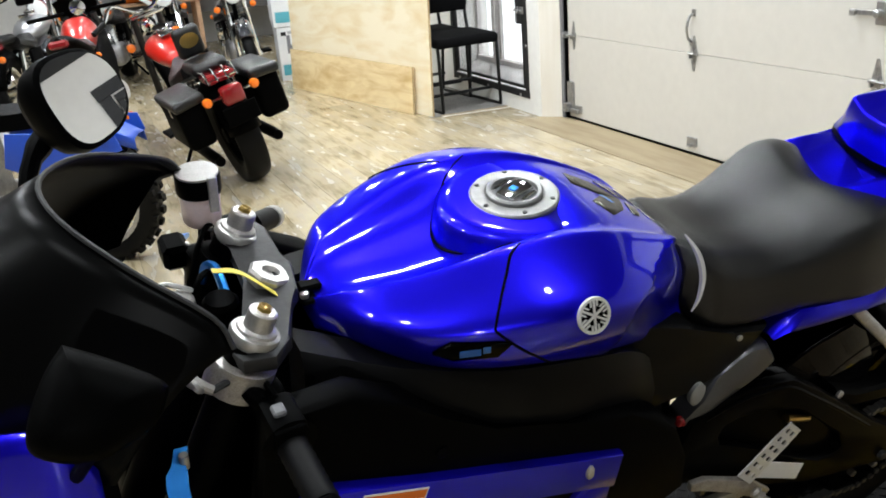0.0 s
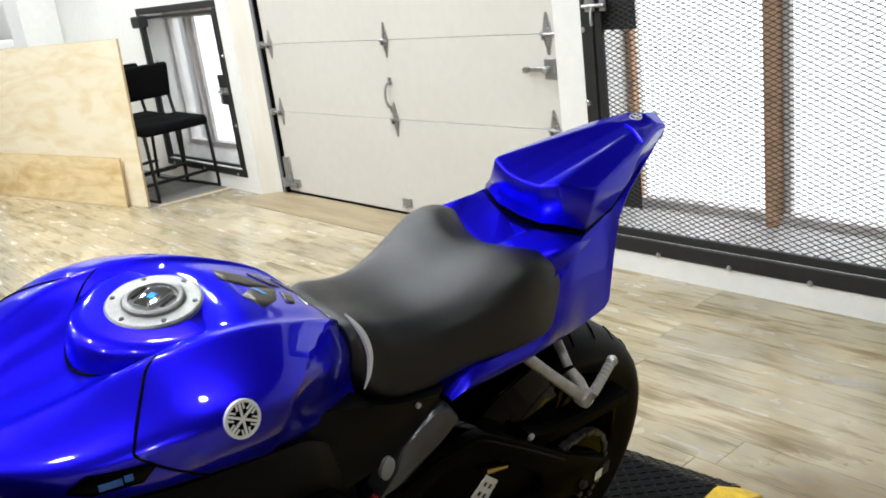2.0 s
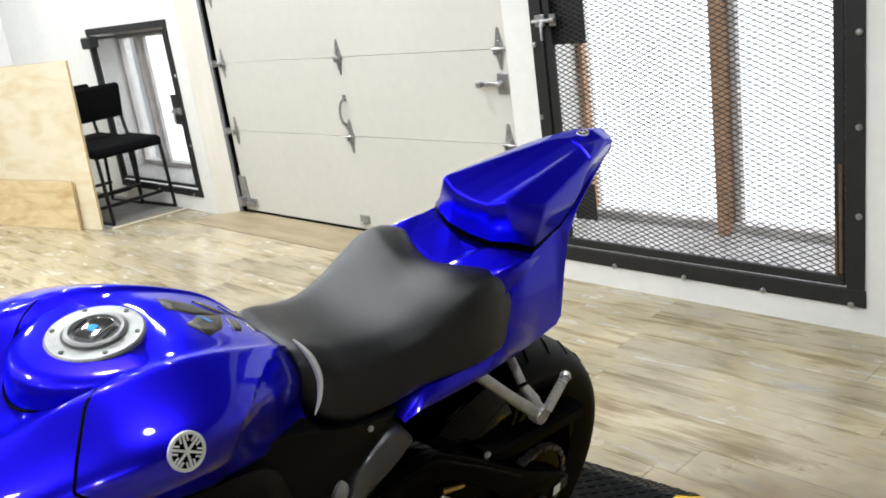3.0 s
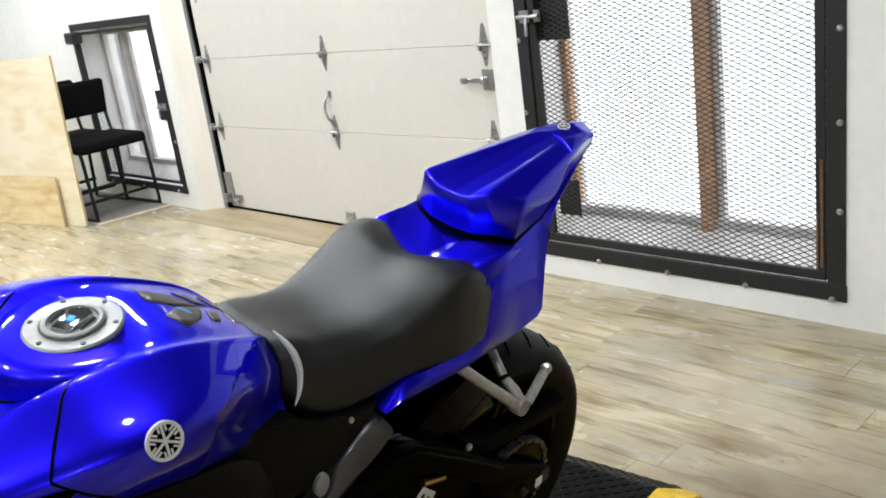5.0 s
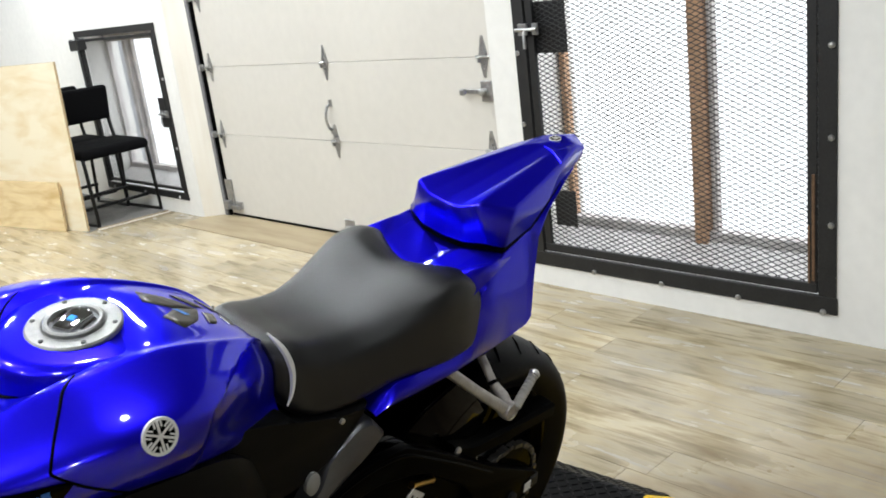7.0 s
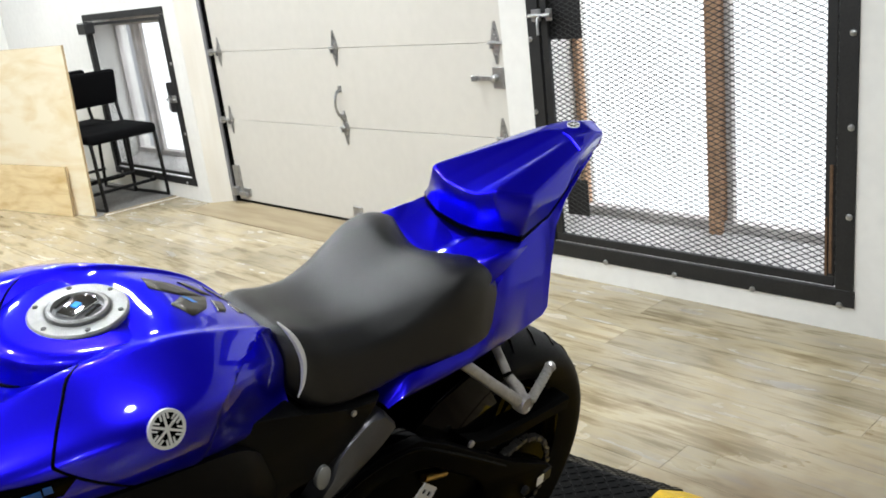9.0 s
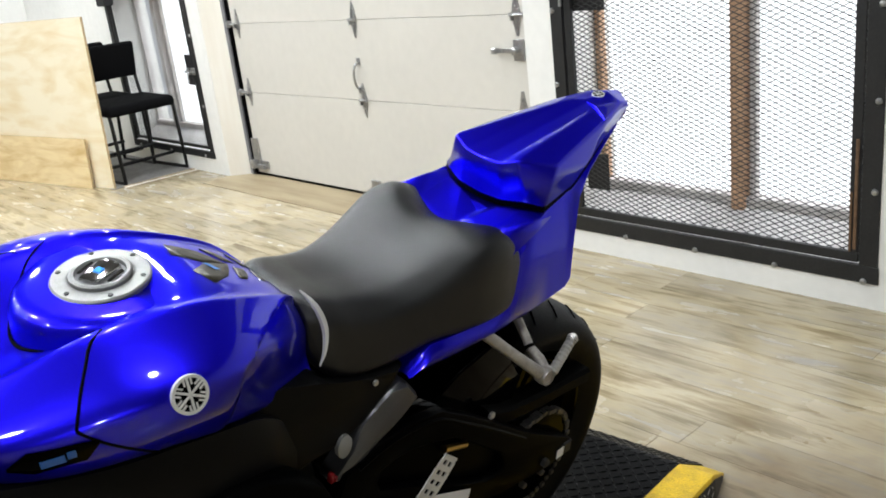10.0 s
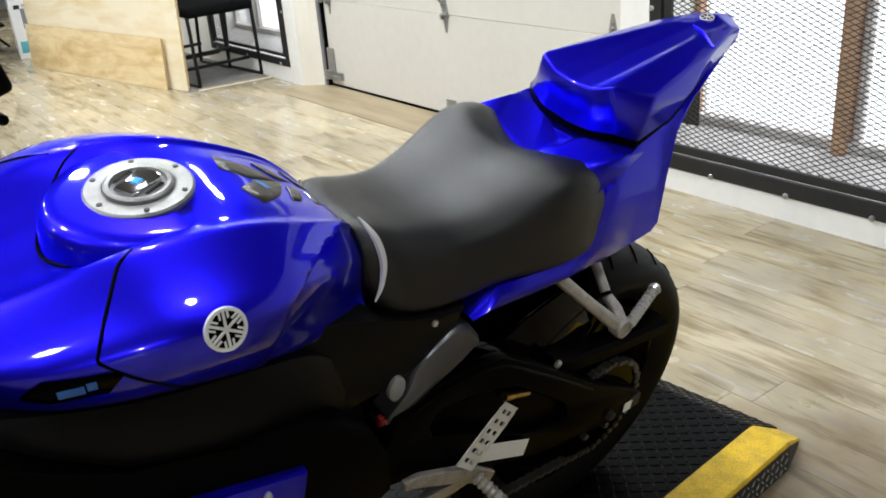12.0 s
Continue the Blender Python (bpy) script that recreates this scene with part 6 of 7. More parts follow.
def carton(x, y, z, s, turn, teal_low):
    c = thing("carton", pose(x, y, z, 0, 0, turn), "white printed carton with a teal band, stacked by the plywood", "box", "stacked cartons")
    w, d, h = s
    part("box_body", boxes(((0, 0, h / 2), (w, d, h)), bevel=0.004), CARD, c, "", False)
    zz = h * (0.18 if teal_low else 0.2)
    part("print_band", boxes(((0, -d / 2 - 0.001, zz), (w * 0.85, 0.002, h * 0.2))), TEAL, c, "teal printed band", False)
    part("print_figure", boxes(((-w * 0.2, -d / 2 - 0.0012, h * 0.68), (w * 0.1, 0.002, h * 0.34)), ((-w * 0.14, -d / 2 - 0.0013, h * 0.62), (w * 0.16, 0.002, h * 0.1))), GREYM, c, "grey printed figure", False)
    part("print_figure", boxes(((w * 0.2, -d / 2 - 0.0012, h * 0.7), (w * 0.14, 0.002, h * 0.28)), ((w * 0.05, -d / 2 - 0.0012, h * 0.9), (w * 0.5, 0.002, h * 0.05))), SILVERP, c, "grey printed figure", False)
    part("print_tool", boxes(((w * 0.05, -d / 2 - 0.0011, h * 0.55), (w * 0.05, 0.002, h * 0.30)), ((w * 0.10, -d / 2 - 0.0014, h * 0.42), (w * 0.16, 0.002, h * 0.06))), STEEL, c, "black printed tool", False)
    part("print_mark", boxes(((-w * 0.32, -d / 2 - 0.0014, h * 0.88), (w * 0.14, 0.002, h * 0.07))), STEEL, c, "black printed block", False)
    part("tape", boxes(((0, 0, h + 0.0005), (w * 0.12, d, 0.001))), GREYM, c, "", False)


for i, (x, y) in enumerate(((2.44, 9.60), (2.56, 10.12))):
    for k in range(2):
        carton(x - 0.02 * k, y, k * 0.53, (0.36, 0.40, 0.525), -10 + 4 * i, (i + k) % 2)
hl = thing("dark_bag", pose(2.44, 9.60, 1.055), "dark crumpled bag lying on the cartons", "bag")
bm = bmesh.new()
bmesh.ops.create_icosphere(bm, subdivisions=3, radius=1, matrix=Matrix.Diagonal((0.19, 0.15, 0.07, 1)) @ Matrix.Translation((0, 0, 1.0)))
for v in bm.verts:
    v.co += v.co.normalized() * 0.02 * noise.noise(v.co * 14)
    v.co.z = max(v.co.z, 0.0)
part("body", bm, FABRIC, hl)

# white stair and post behind the cartons
st = thing("white_stair", pose(0.59, 12.05, 0), "white painted timber stair seen from below", "stair", kind="structure")
part("string_board", boxes(((1.35, 0, 1.42), (3.0, 0.06, 0.14)), bevel=0.004), WALL, st, "", False)
for k in range(10):
    bm = box(bmesh.new(), (0, 0, 0), (0.46, 0.9, 0.05), 0.003, Matrix.Translation((0.60 + 0.21 * k, 0.45, 0.84 + 0.045 * k)) @ Matrix.Rotation(radians(35), 4, "Y"))
    part("tread_board", bm, WALL, st, "", False)
part("soffit", boxes(((1.35, 0.95, 0.95), (3.0, 0.05, 0.9))), GREYM, st, "", False)
part("post", boxes(((2.42, -0.12, 0.9), (0.12, 0.12, 1.8)), bevel=0.005), WALL, st, "white post", False)
slab("wall_pier", (2.99, 9.47, 0), (WX - 0.003, 9.86, 2.4), WALL, "white wall pier beyond the plywood")
slab("trim_ledge", (2.67, 9.87, 1.18), (WX - 0.003, 10.9, 1.24), WALL, "white ledge box beyond the plywood")
# ---- other motorcycles in the showroom ----
Y90 = Matrix.Rotation(radians(90), 4, "X")


def spoked_wheel(parent, name, x, r, w, rim, material, knobs=False, spokes=14):
    hub = new(name)
    hub.parent, hub.location = parent, (x, 0, r)
    prof = glide([(rim, -w * 0.35), (r * 0.88, -w * 0.5), (r * 0.97, -w * 0.35), (r, 0), (r * 0.97, w * 0.35), (r * 0.88, w * 0.5), (rim, w * 0.35)], 3)
    part("tyre", lathe(bmesh.new(), [tuple(p) for p in prof], Y90, 40, True), RUBBER, hub)
    part("rim", lathe(bmesh.new(), [(rim + 0.003, -w * 0.36), (rim + 0.003, w * 0.36), (rim - 0.018, w * 0.3), (rim - 0.018, -w * 0.3)], Y90, 36, True), material, hub)
    part("hub", lathe(bmesh.new(), [(0.02, -0.07), (0.05, -0.07), (0.035, 0), (0.05, 0.07), (0.02, 0.07)], Y90, 16), material, hub)
    bm = bmesh.new()
    for k in range(spokes):
        a = 2 * math.pi * k / spokes
        s = 1 if k % 2 else -1
        tube(bm, [(0.04 * math.cos(a), s * 0.05, 0.04 * math.sin(a)), ((rim - 0.01) * math.cos(a + 0.2), 0, (rim - 0.01) * math.sin(a + 0.2))], 0.0035, 5)
    part("spokes", bm, material, hub)
    if knobs:
        bm = bmesh.new()
        for k in range(30):
            for y in (-0.36, 0.0, 0.36):
                a = 2 * math.pi * (k + (0.5 if y == 0 else 0)) / 30
                box(bm, (0, y * w, r * (1.0 - 0.12 * abs(y))), (0.03, 0.028, 0.03), 0.0, Matrix.Rotation(a, 4, "Y"))
        tagged(part("knobbly_tread", bm, RUBBER, hub, "", False), kind="stuff")
    return hub


def fender(parent, x, r, w, a0, a1, material, name="fender", drop=0.04):
    grid = []
    for a in np.linspace(radians(a0), radians(a1), 18):
        grid.append([(x + (r - drop * abs(t) ** 3) * math.cos(a), t * w / 2, r * 0.0 + parent["axle"] + (r - drop * abs(t) ** 3) * math.sin(a)) for t in np.linspace(-1, 1, 9)])
    return shell(part(name, skin(bmesh.new(), grid), material, parent), 0.004)


def cruiser(m, paint, label, bags=False, pillion=False, bars=0.32, shield=False):
    """A cruiser: x forward from the rear axle, y to its left."""
    c = thing("cruiser_motorcycle", m, label, "motorcycle", "parked motorcycles")
    c["axle"] = 0.32
    spoked_wheel(c, "rear_wheel", 0, 0.32, 0.155, 0.20, BLACK if bags else CHROME)
    spoked_wheel(c, "front_wheel", 1.58, 0.34, 0.11, 0.24, CHROME)
    fender(c, 0, 0.365, 0.20, 35, 170, BLACK, "rear_fender", 0.09)
    fender(c, 1.58, 0.385, 0.14, 40, 165, paint if not bags else BLACK, "front_fender")
    rows = [(0.62, 0.03, 0.74, 0.70), (0.68, 0.10, 0.80, 0.68), (0.82, 0.145, 0.86, 0.68), (0.98, 0.15, 0.88, 0.70), (1.10, 0.10, 0.87, 0.74), (1.15, 0.03, 0.84, 0.78)]
    part("fuel_tank", skin(bmesh.new(), [glide([(u, -w * 0.6, lo), (u, -w, (lo + hi) / 2), (u, -w * 0.7, hi - 0.02), (u, 0, hi), (u, w * 0.7, hi - 0.02), (u, w, (lo + hi) / 2), (u, w * 0.6, lo)], 3) for u, w, hi, lo in glide(rows, 4)], closed=True), paint, c, "painted teardrop tank", sharp=60)
    part("tank_console", box(bmesh.new(), (0.90, 0, 0.885), (0.26, 0.10, 0.03), 0.012, None, 2), CHROME, c)
    part("speedometer", lathe(bmesh.new(), [(0.05, 0), (0.052, 0.03), (0.045, 0.036), (0.002, 0.034)], Matrix.Translation((0.95, 0, 0.89)) @ Matrix.Rotation(radians(-14), 4, "Y"), 20), CHROME, c)
    part("rider_seat", skin(bmesh.new(), [glide([(u, -w, h - 0.08), (u, -w * 0.9, h - 0.015), (u, 0, h), (u, w * 0.9, h - 0.015), (u, w, h - 0.08)], 3) for u, w, h in glide([(0.22, 0.12, 0.76), (0.32, 0.17, 0.72), (0.45, 0.17, 0.70), (0.58, 0.11, 0.73), (0.66, 0.06, 0.76)], 3)], closed=True), LEATHER, c, "black leather seat")
    part("passenger_seat", box(bmesh.new(), (0.06, 0, 0.745), (0.30, 0.22, 0.075), 0.035, None, 3), LEATHER, c, "black padded passenger seat")
    if pillion:
        part("backrest_pad", box(bmesh.new(), (0, 0, 0), (0.06, 0.17, 0.19), 0.03, Matrix.Translation((0.22, 0, 0.875)) @ Matrix.Rotation(radians(-12), 4, "Y"), 3), LEATHER, c, "black rider backrest")
        part("backrest_badge", lathe(bmesh.new(), [(0.045, 0), (0.045, 0.006), (0.002, 0.008)], Matrix.Translation((0.184, 0, 0.885)) @ Matrix.Rotation(radians(-102), 4, "Y") @ Matrix.Diagonal((1, 1.3, 1, 1)), 20), GOLD, c, "amber oval badge")
    bm = bmesh.new()
    for y in (-0.085, -0.03, 0.03, 0.085):
        tube(bm, [(-0.02, y, 0.738), (-0.20, y, 0.752), (-0.28, y, 0.69)], 0.0075, 6)
    tube(bm, [(-0.03, -0.09, 0.73), (-0.03, 0.09, 0.73)], 0.006, 6)
    tube(bm, [(-0.26, -0.09, 0.70), (-0.26, 0.09, 0.70)], 0.006, 6)
    part("luggage_rack", bm, CHROME, c, "chrome luggage rack")
    part("tail_light", box(bmesh.new(), (-0.33, 0, 0.61), (0.09, 0.13, 0.11), 0.025, None, 3), REDLENS, c, "red tail light")
    part("brake_light", box(bmesh.new(), (-0.15, 0, 0.700), (0.20, 0.17, 0.05), 0.012, None, 2), REDLENS, c, "red lens under the rack")
    part("plate_holder", box(bmesh.new(), (-0.375, 0, 0.50), (0.012, 0.20, 0.11), 0.004), BLACK, c, "blank black plate holder")
    for s in (-1, 1):
        ind = part("indicator", lathe(bmesh.new(), [(0.014, -0.024), (0.027, -0.016), (0.028, 0.010), (0.022, 0.022), (0.004, 0.027)], Matrix.Translation((-0.31, s * 0.145, 0.61)) @ Matrix.Rotation(radians(-90), 4, "Y"), 16), ORANGE, c, "orange indicator")
        part("indicator_stalk", tube(bmesh.new(), [(-0.28, s * 0.06, 0.60), (-0.29, s * 0.13, 0.605)], 0.008, 8), CHROME, ind)
        part("front_indicator", lathe(bmesh.new(), [(0.016, -0.02), (0.03, -0.012), (0.03, 0.012), (0.004, 0.026)], Matrix.Translation((1.36, s * 0.17, 0.80)) @ Matrix.Rotation(radians(90), 4, "Y"), 14), ORANGE, c, "orange indicator")
        part("fork_leg", tube(bmesh.new(), [(1.58, s * 0.09, 0.34), (1.40, s * 0.09, 0.70), (1.24, s * 0.09, 1.0)], [0.028, 0.024, 0.022], 10), STEEL if bags else CHROME, c)
        part("shock", tube(bmesh.new(), [(0.02, s * 0.14, 0.34), (0.12, s * 0.14, 0.62)], 0.026, 10), CHROME, c)
        part("exhaust", tube(bmesh.new(), [(0.85, s * 0.16, 0.42), (0.75, s * 0.18, 0.26), (0.35, s * 0.19, 0.24), (-0.10, s * 0.19, 0.24), (-0.18, s * 0.19, 0.24)], [0.022, 0.024, 0.034, 0.034, 0.03], 12), BLACK if bags else CHROME, c, "exhaust pipe")
        part("mirror", lathe(bmesh.new(), [(0.01, -0.01), (0.05, -0.004), (0.05, 0.004), (0.01, 0.012)], Matrix.Translation((1.12, s * 0.40, 1.20)) @ Matrix.Rotation(radians(90), 4, "Y"), 16), CHROME, c)
        part("mirror_stem", tube(bmesh.new(), [(1.10, s * 0.33, 1.06), (1.13, s * 0.39, 1.17)], 0.005, 6), CHROME, c)
        part("grip", tube(bmesh.new(), [(1.06, s * 0.30, 1.05), (0.98, s * (bars + 0.10), 1.02)], 0.018, 10), RUBBER, c)
        part("side_panel", box(bmesh.new(), (0.40, s * 0.15, 0.52), (0.24, 0.03, 0.20), 0.012, None, 2), BLACK, c)
        part("cylinder", lathe(bmesh.new(), [(0.08 + 0.012 * (k % 2), k * 0.018) for k in range(14)], Matrix.Translation((0.78, 0, 0.40)) @ Matrix.Rotation(radians(22 * s), 4, "Y"), 20), CHROME, c, "finned chrome cylinder")
        part("footboard", box(bmesh.new(), (0.80, s * 0.24, 0.28), (0.22, 0.09, 0.02), 0.006), BLACK, c)
        if bags:
            bm = box(bmesh.new(), (0, 0, 0), (0.44, 0.17, 0.28), 0.04, Matrix.Translation((-0.02, s * 0.235, 0.50)), 3)
            for v in bm.verts:
                v.co.x -= 0.22 * (v.co.z - 0.5) * (1 if v.co.x > 0 else 0.2)
            bag = part("saddlebag", bm, BLACK, c, "stiff black leather saddlebag")
            part("bag_lid", box(bmesh.new(), (0, 0, 0), (0.50, 0.19, 0.06), 0.022, Matrix.Translation((-0.032, s * 0.235, 0.645)) @ Matrix.Rotation(radians(-4 * s), 4, "X"), 3), LEATHER, bag, "black lid")
            for q in (-0.12, 0.12):
                part("buckle", box(bmesh.new(), (q - 0.01, s * 0.326, 0.60), (0.03, 0.008, 0.05), 0.003), CHROME, bag)
    part("engine_case", box(bmesh.new(), (0.72, 0, 0.33), (0.42, 0.26, 0.22), 0.05, None, 3), GALV, c, "polished engine case")
    part("air_cleaner", lathe(bmesh.new(), [(0.02, -0.03), (0.09, -0.025), (0.095, 0.0), (0.08, 0.02), (0.01, 0.026)], Matrix.Translation((0.78, -0.17, 0.56)) @ Y90, 24), CHROME, c)
    part("frame_rail", tube(bmesh.new(), glide([(0.0, 0, 0.40), (0.25, 0, 0.60), (0.70, 0, 0.66), (1.20, 0, 0.86), (1.10, 0, 0.45), (0.9, 0, 0.2), (0.4, 0, 0.2)], 4), 0.022, 8), BLACK, c)
    part("handlebar", tube(bmesh.new(), glide([(0.99, -bars - 0.08, 1.025), (1.06, -bars, 1.05), (1.16, -0.2, 1.12), (1.20, -0.06, 1.03), (1.20, 0.06, 1.03), (1.16, 0.2, 1.12), (1.06, bars, 1.05), (0.99, bars + 0.08, 1.025)], 4), 0.0125, 8), CHROME, c, "chrome handlebar")
    hd = part("headlight", lathe(bmesh.new(), [(0.02, -0.10), (0.06, -0.08), (0.09, -0.02), (0.095, 0.03), (0.09, 0.04)], Matrix.Translation((1.40, 0, 0.92)) @ Matrix.Rotation(radians(90), 4, "Y"), 24), CHROME, c, "chrome headlight")
    part("lens", lathe(bmesh.new(), [(0.088, 0.038), (0.07, 0.05), (0.002, 0.056)], Matrix.Translation((1.40, 0, 0.92)) @ Matrix.Rotation(radians(90), 4, "Y"), 24), WHITE, hd)
    part("triple_clamp", box(bmesh.new(), (1.24, 0, 0.99), (0.07, 0.25, 0.03), 0.01), CHROME, c)
    if shield:
        grid = [[(1.42 - 0.22 * t - 0.1 * abs(y) / 0.24, y * (1 - 0.25 * t * t), 0.98 + 0.42 * t) for y in np.linspace(-0.24, 0.24, 9)] for t in np.linspace(0, 1, 8)]
        sh = shell(part("windshield", skin(bmesh.new(), grid), CLEAR, c, "clear touring windshield"), 0.003)
    part("side_stand", tube(bmesh.new(), [(0.62, 0.16, 0.22), (0.66, 0.28, 0.05)], 0.012, 8), BLACK, c)
    return c


CLEAR = glass("clear_acrylic", (0.9, 0.93, 0.95))
DARKP = mat("dark_paint", (0.02, 0.02, 0.025), 0.2, coat=1.0)
place = lambda x, y, head, lean: Matrix.Translation((x, y, 0)) @ Matrix.Rotation(radians(head), 4, "Z") @ Matrix.Rotation(radians(-lean), 4, "X")
cruiser(place(1.153, 5.819, 95, 15), RED, "red and black touring cruiser with leather saddlebags and chrome rack", True, True, 0.30)
cruiser(place(2.03, 10.49, 264, -6), DARKP, "black cruiser with chrome engine, parked beside white cartons", False, False, 0.26)
cruiser(place(1.525, 11.08, 262, -6), DARKP, "black cruiser with tall clear windshield, parked facing the room", False, False, 0.36, True)
cruiser(place(0.93, 11.37, 258, -6), SILVERP, "silver cruiser with chrome engine, parked facing the room", False, False, 0.36)
cruiser(place(0.40, 11.17, 262, -6), DARKP, "black cruiser among a row of parked motorcycles", False, False, 0.34)
cruiser(place(-0.20, 8.80, 70, 6), SILVERP, "silver cruiser at the end of the row", False, False, 0.36)


def street_bike(m, paint, label, second, lower):
    """A naked street bike: x forward from the rear axle."""
    c = thing("street_motorcycle", m, label, "motorcycle", "parked motorcycles")
    c["axle"] = 0.31
    spoked_wheel(c, "rear_wheel", 0, 0.31, 0.17, 0.22, BLACK, spokes=6)
    spoked_wheel(c, "front_wheel", 1.40, 0.30, 0.12, 0.22, BLACK, spokes=6)
    fender(c, 1.40, 0.325, 0.13, 30, 150, second, "front_fender")
    def loft(name, rows, material, lab=""):
        return part(name, skin(bmesh.new(), [glide([(u, -w * 0.7, lo), (u, -w, (lo + hi) / 2), (u, -w * 0.6, hi - 0.015), (u, 0, hi), (u, w * 0.6, hi - 0.015), (u, w, (lo + hi) / 2), (u, w * 0.7, lo)], 3) for u, w, hi, lo in glide(rows, 4)], closed=True), material, c, lab, sharp=60)
    loft("fuel_tank", [(0.50, 0.06, 0.84, 0.76), (0.62, 0.10, 0.92, 0.74), (0.80, 0.13, 0.96, 0.74), (0.95, 0.11, 0.93, 0.78), (1.05, 0.05, 0.90, 0.82)], paint, "painted tank")
    loft("rider_seat", [(0.12, 0.12, 0.83, 0.78), (0.30, 0.14, 0.81, 0.74), (0.48, 0.10, 0.83, 0.76), (0.55, 0.05, 0.86, 0.80)], LEATHER, "black seat")
    loft("tail_panel", [(-0.32, 0.04, 0.92, 0.88), (-0.18, 0.10, 0.92, 0.80), (0.05, 0.13, 0.86, 0.74), (0.3, 0.12, 0.80, 0.70)], second, "tail panel")
    loft("side_fairing", [(0.55, 0.13, 0.62, 0.34), (0.80, 0.17, 0.72, 0.28), (1.05, 0.17, 0.86, 0.36), (1.22, 0.14, 0.95, 0.62), (1.36, 0.08, 0.93, 0.78)], lower, "painted fairing")
    part("tail_light", box(bmesh.new(), (-0.33, 0, 0.88), (0.05, 0.12, 0.05), 0.015), REDLENS, c, "red tail light")
    part("number_bracket", box(bmesh.new(), (-0.30, 0, 0.68), (0.012, 0.2, 0.14), 0.003), WHITE, c, "blank white plate")
    part("engine_block", box(bmesh.new(), (0.68, 0, 0.42), (0.5, 0.3, 0.36), 0.04), BLACK, c)
    part("windscreen", skin(bmesh.new(), [[(1.30 - 0.25 * t, y, 0.93 + 0.18 * t - 1.6 * y * y) for y in np.linspace(-0.15, 0.15, 7)] for t in np.linspace(0, 1, 5)]), SMOKE, c)
    for s in (-1, 1):
        part("fork_leg", tube(bmesh.new(), [(1.40, s * 0.1, 0.30), (1.15, s * 0.1, 0.95)], 0.026, 10), STEEL, c)
        part("swingarm", box(bmesh.new(), (0.22, s * 0.11, 0.35), (0.5, 0.03, 0.06), 0.01), ALU, c)
        part("exhaust", tube(bmesh.new(), [(0.5, s * 0.14, 0.30), (0.2, s * 0.19, 0.40), (-0.18, s * 0.2, 0.52)], [0.03, 0.055, 0.055], 12), GALV, c)
        part("handlebar", tube(bmesh.new(), [(1.14, s * 0.1, 0.98), (1.06, s * 0.36, 0.98)], 0.015, 8), BLACK, c)
        part("mirror", box(bmesh.new(), (1.16, s * 0.34, 1.14), (0.03, 0.13, 0.08), 0.013), BLACK, c)
        part("indicator", box(bmesh.new(), (-0.22, s * 0.17, 0.76), (0.04, 0.08, 0.035), 0.01), ORANGE, c)
    return c


street_bike(place(0.35, 6.74, 82, 7), RED, "red and black street motorcycle with a white plate", BLACK, BLACK)
street_bike(place(-0.31, 5.56, 100, 7), RED, "red and white street motorcycle parked in the row", WHITE, RED)


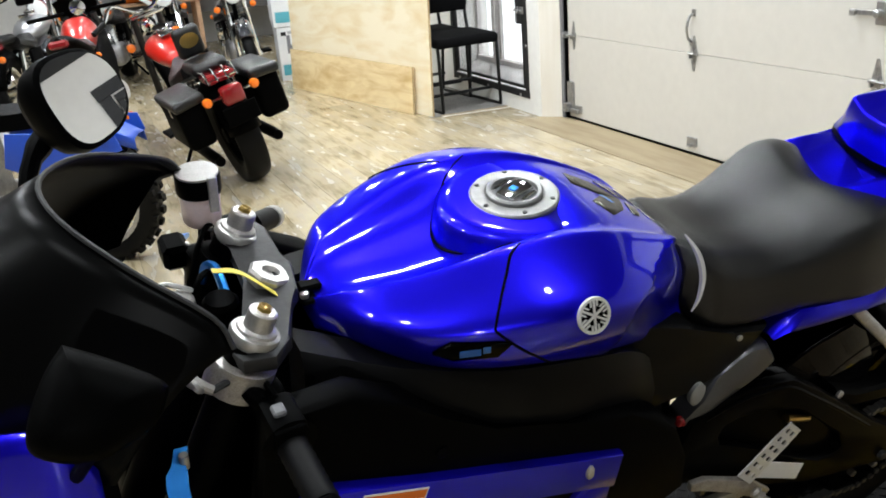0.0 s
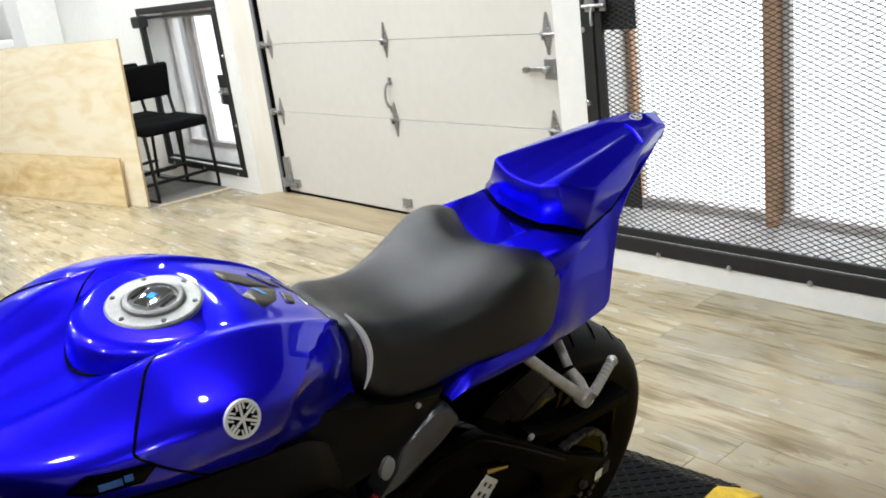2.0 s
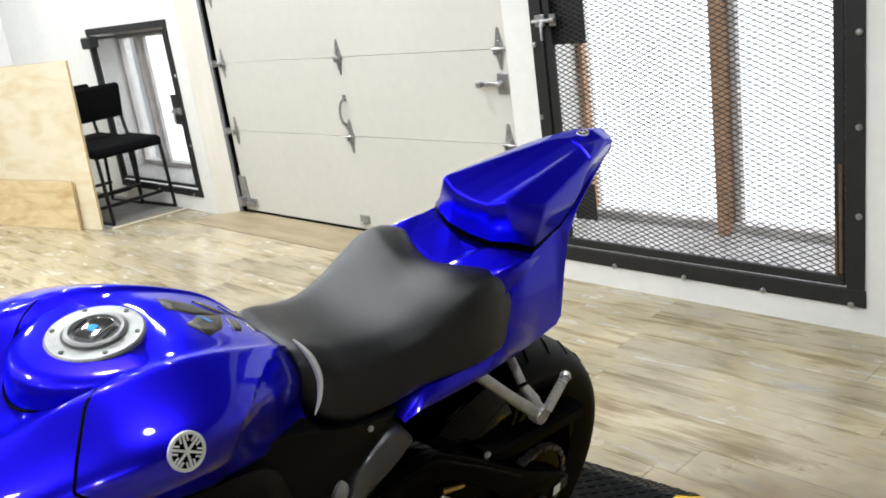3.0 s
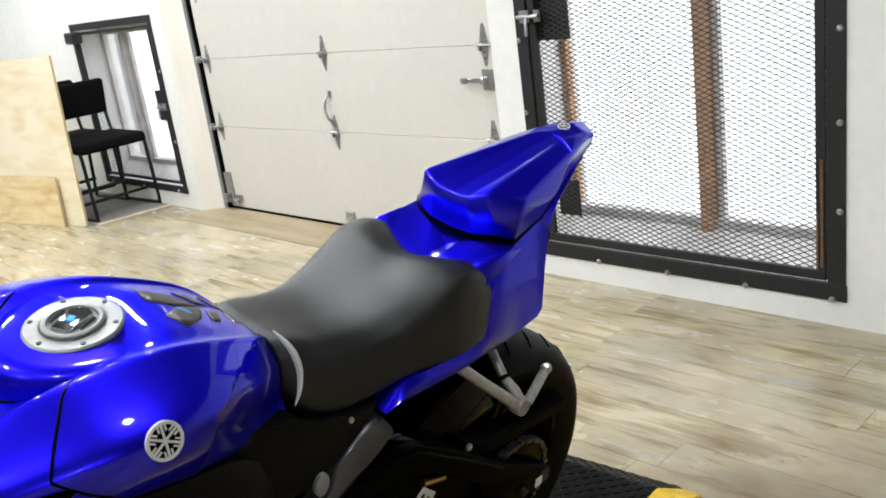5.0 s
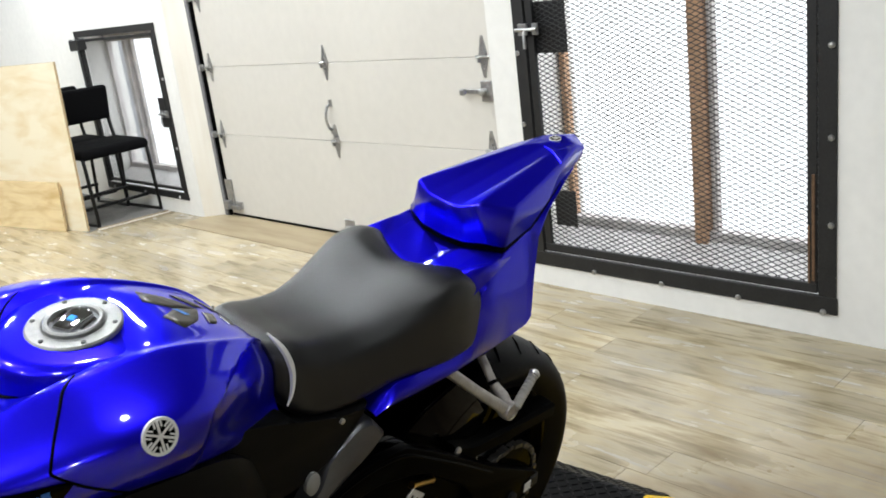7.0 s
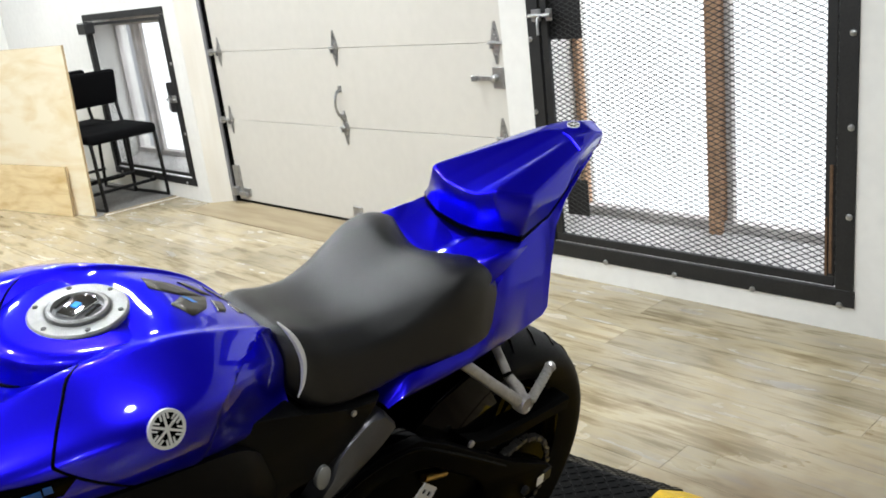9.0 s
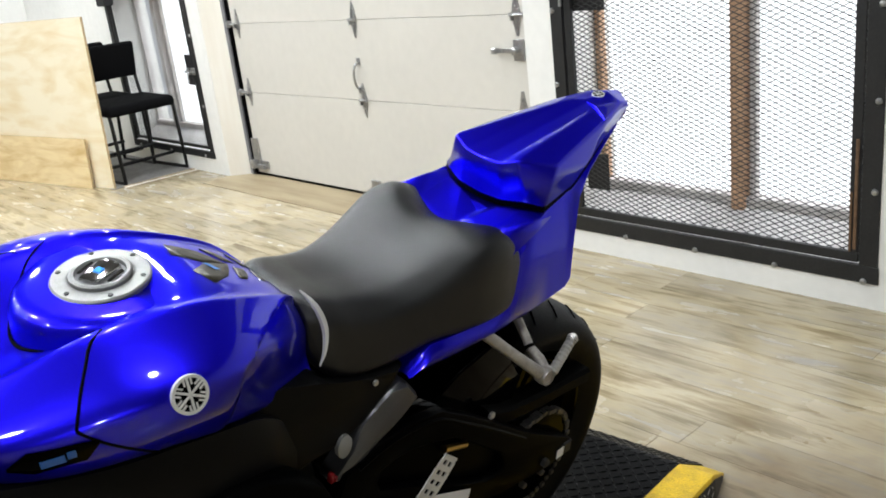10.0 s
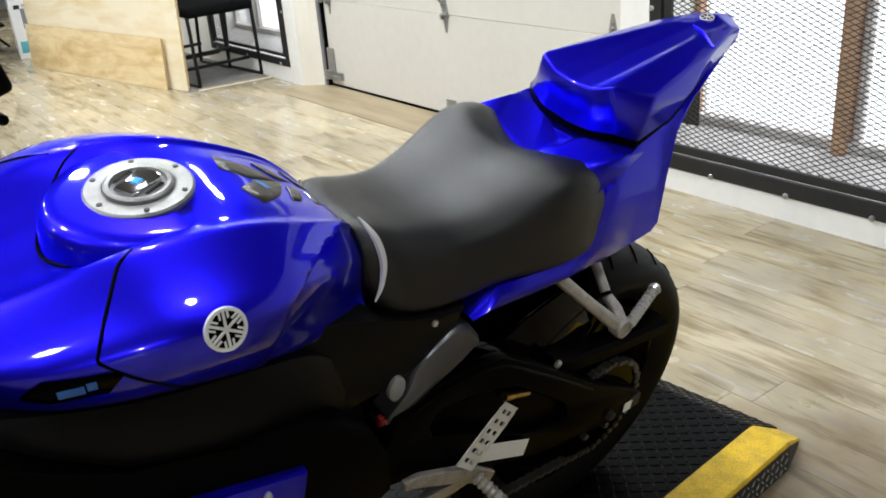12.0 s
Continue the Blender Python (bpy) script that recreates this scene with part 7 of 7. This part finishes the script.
def trail_bike(m):
    c = thing("trail_motorcycle", m, "blue and white trail motorcycle with knobbly tyres", "motorcycle", "parked motorcycles")
    c["axle"] = 0.32
    BLUE2 = mat("blue_plastic", (0.01, 0.06, 0.42), 0.35, vary=0.1, scale=12)
    spoked_wheel(c, "rear_wheel", 0, 0.32, 0.13, 0.23, ALU, True, 24)
    spoked_wheel(c, "front_wheel", 1.42, 0.34, 0.10, 0.26, ALU, True, 24)
    rows = [(-0.30, 0.06, 0.62), (-0.16, 0.08, 0.68), (0.0, 0.10, 0.71), (0.25, 0.10, 0.70)]
    shell(part("rear_fender", skin(bmesh.new(), [[(u, -w, h - 0.05), (u, -w * 0.9, h), (u, 0, h + 0.01), (u, w * 0.9, h), (u, w, h - 0.05)] for u, w, h in glide(rows, 4)]), BLUE2, c, "blue rear mudguard"), 0.004)
    part("seat", skin(bmesh.new(), [[(u, -w, h - 0.07), (u, -w * 0.8, h), (u, w * 0.8, h), (u, w, h - 0.07)] for u, w, h in glide([(0.0, 0.10, 0.79), (0.3, 0.11, 0.77), (0.6, 0.09, 0.78), (0.85, 0.07, 0.84)], 4)], closed=True), BLACK, c, "black ribbed seat")
    for s in (-1, 1):
        part("side_plate", prism(bmesh.new(), [(-0.27, 0.60), (-0.25, 0.68), (0.25, 0.70), (0.30, 0.54), (0.1, 0.46), (-0.08, 0.52)], s * 0.125, s * 0.135, SIDE, 0.003), BLUE2, c, "blue side panel")
        part("radiator_shroud", prism(bmesh.new(), [(0.55, 0.52), (0.62, 0.64), (0.9, 0.66), (1.0, 0.56), (0.8, 0.46)], s * 0.15, s * 0.165, SIDE, 0.005), BLUE2, c, "blue radiator shroud")
        part("fork_leg", tube(bmesh.new(), [(1.42, s * 0.09, 0.34), (1.12, s * 0.09, 1.08)], 0.026, 10), ALU, c)
        part("swingarm", box(bmesh.new(), (0.25, s * 0.1, 0.36), (0.55, 0.025, 0.06), 0.008), ALU, c)
        part("grip", tube(bmesh.new(), [(1.05, s * 0.28, 1.16), (0.99, s * 0.40, 1.15)], 0.017, 8), RUBBER, c)
        part("indicator", box(bmesh.new(), (-0.2, s * 0.15, 0.66), (0.03, 0.06, 0.03), 0.01), ORANGE, c)
    part("fuel_tank", box(bmesh.new(), (0.75, 0, 0.68), (0.34, 0.22, 0.16), 0.05, None, 3), WHITE, c)
    part("engine_block", box(bmesh.new(), (0.6, 0, 0.48), (0.36, 0.24, 0.34), 0.04), GALV, c)
    part("front_fender", skin(bmesh.new(), [[(u, -0.06, h - 0.02), (u, 0, h), (u, 0.06, h - 0.02)] for u, h in glide([(1.05, 0.80), (1.3, 0.80), (1.6, 0.76), (1.75, 0.70)], 4)]), BLUE2, c)
    part("handlebar", tube(bmesh.new(), glide([(0.99, -0.40, 1.15), (1.07, -0.2, 1.18), (1.10, 0, 1.10), (1.07, 0.2, 1.18), (0.99, 0.40, 1.15)], 4), 0.012, 8), BLACK, c)
    part("exhaust", tube(bmesh.new(), [(0.4, -0.14, 0.62), (0.1, -0.16, 0.70), (-0.2, -0.17, 0.78)], [0.03, 0.045, 0.045], 12), ALU, c)
    return c


trail_bike(place(0.22, 4.80, 150, 8))
bench = thing("display_bench", pose(1.33, 12.44, 0), "wooden bench with orange gear on it", "bench")
part("bench_top", boxes(((0, 0, 0.72), (1.3, 0.5, 0.04)), bevel=0.005), RUST, bench)
for x in (-0.6, 0.6):
    part("leg", boxes(((x, 0, 0.35), (0.05, 0.45, 0.70))), RUST, bench)
og = thing("storage_box", pose(1.23, 12.44, 0.74), "bright orange plastic box on the bench", "box")
part("box_body", box(bmesh.new(), (0, 0, 0.15), (0.4, 0.3, 0.3), 0.04, None, 3), ORANGE, og)
part("lid", box(bmesh.new(), (0, 0, 0.315), (0.42, 0.32, 0.03), 0.01), ORANGE, og)

# ---- floor boards ----
CRACK = [(1.777, 1.349), (1.84, 1.347), (1.854, 1.311), (1.876, 1.291), (1.852, 1.25), (1.845, 1.215), (1.85, 1.155), (1.841, 1.097), (1.855, 1.059)]
grid = []
for j, (x, y) in enumerate(glide(CRACK, 5)):
    k = (0.3 + 0.9 * abs(noise.noise(Vector((x * 40, y * 40, 0))))) * math.sin(math.pi * (j + 1) / (5 * len(CRACK)))
    x, y = x + 0.004 * noise.noise(Vector((x * 90, y * 90, 3))), y + 0.006 * noise.noise(Vector((x * 70, y * 70, 7)))
    grid.append([(x, y + d * k, z) for d, z in ((-0.009, 0.0), (-0.005, 0.0008), (0.005, 0.0008), (0.009, 0.0))])
tagged(finish(skin(bmesh.new(), grid), "floor_crack", DIRT, False), "dirt-filled crack in the worn floor boards", "crack", kind="structure")
PW, PL = 0.155, 1.22
def plank_mesh(w, l):
    me = bpy.data.meshes.new("plank")
    g = 0.0007
    bm = box(bmesh.new(), (0, 0, -0.003), (w - 2 * g, l - 2 * g, 0.006))
    bm.to_mesh(me)
    bm.free()
    me.materials.append(PLANK)
    return me
full = plank_mesh(PW, PL)
rng = random.Random(3)
far = bmesh.new()
for i in range(53):
    x = 3.125 - PW / 2 - i * PW
    y = -5 - rng.random() * PL
    while y < 14:
        y += PL
        if 0.2 < x and 0.6 < y < 13.5:
            ob = new("plank", full)
            ob.location, ob.parent = (x, y, 0), floor
        else:
            box(far, (x, y, -0.003), (PW - 0.0014, PL - 0.0014, 0.006))
rest = finish(far, "plank_field", PLANK, False, floor)
tagged(rest, kind="stuff")
for x0, x1, y0, y1 in ((3.125, WX, -5, G0 - 0.1), (3.125, WX, G1 + 0.01, 14)):
    n = int((y1 - y0) / PL)
    for k in range(n + 1):
        a, b = y0 + k * PL, min(y1, y0 + (k + 1) * PL)
        if b - a > 0.05:
            ob = new("plank", plank_mesh(x1 - x0, b - a))
            ob.location, ob.parent = ((x0 + x1) / 2, (a + b) / 2, 0), floor
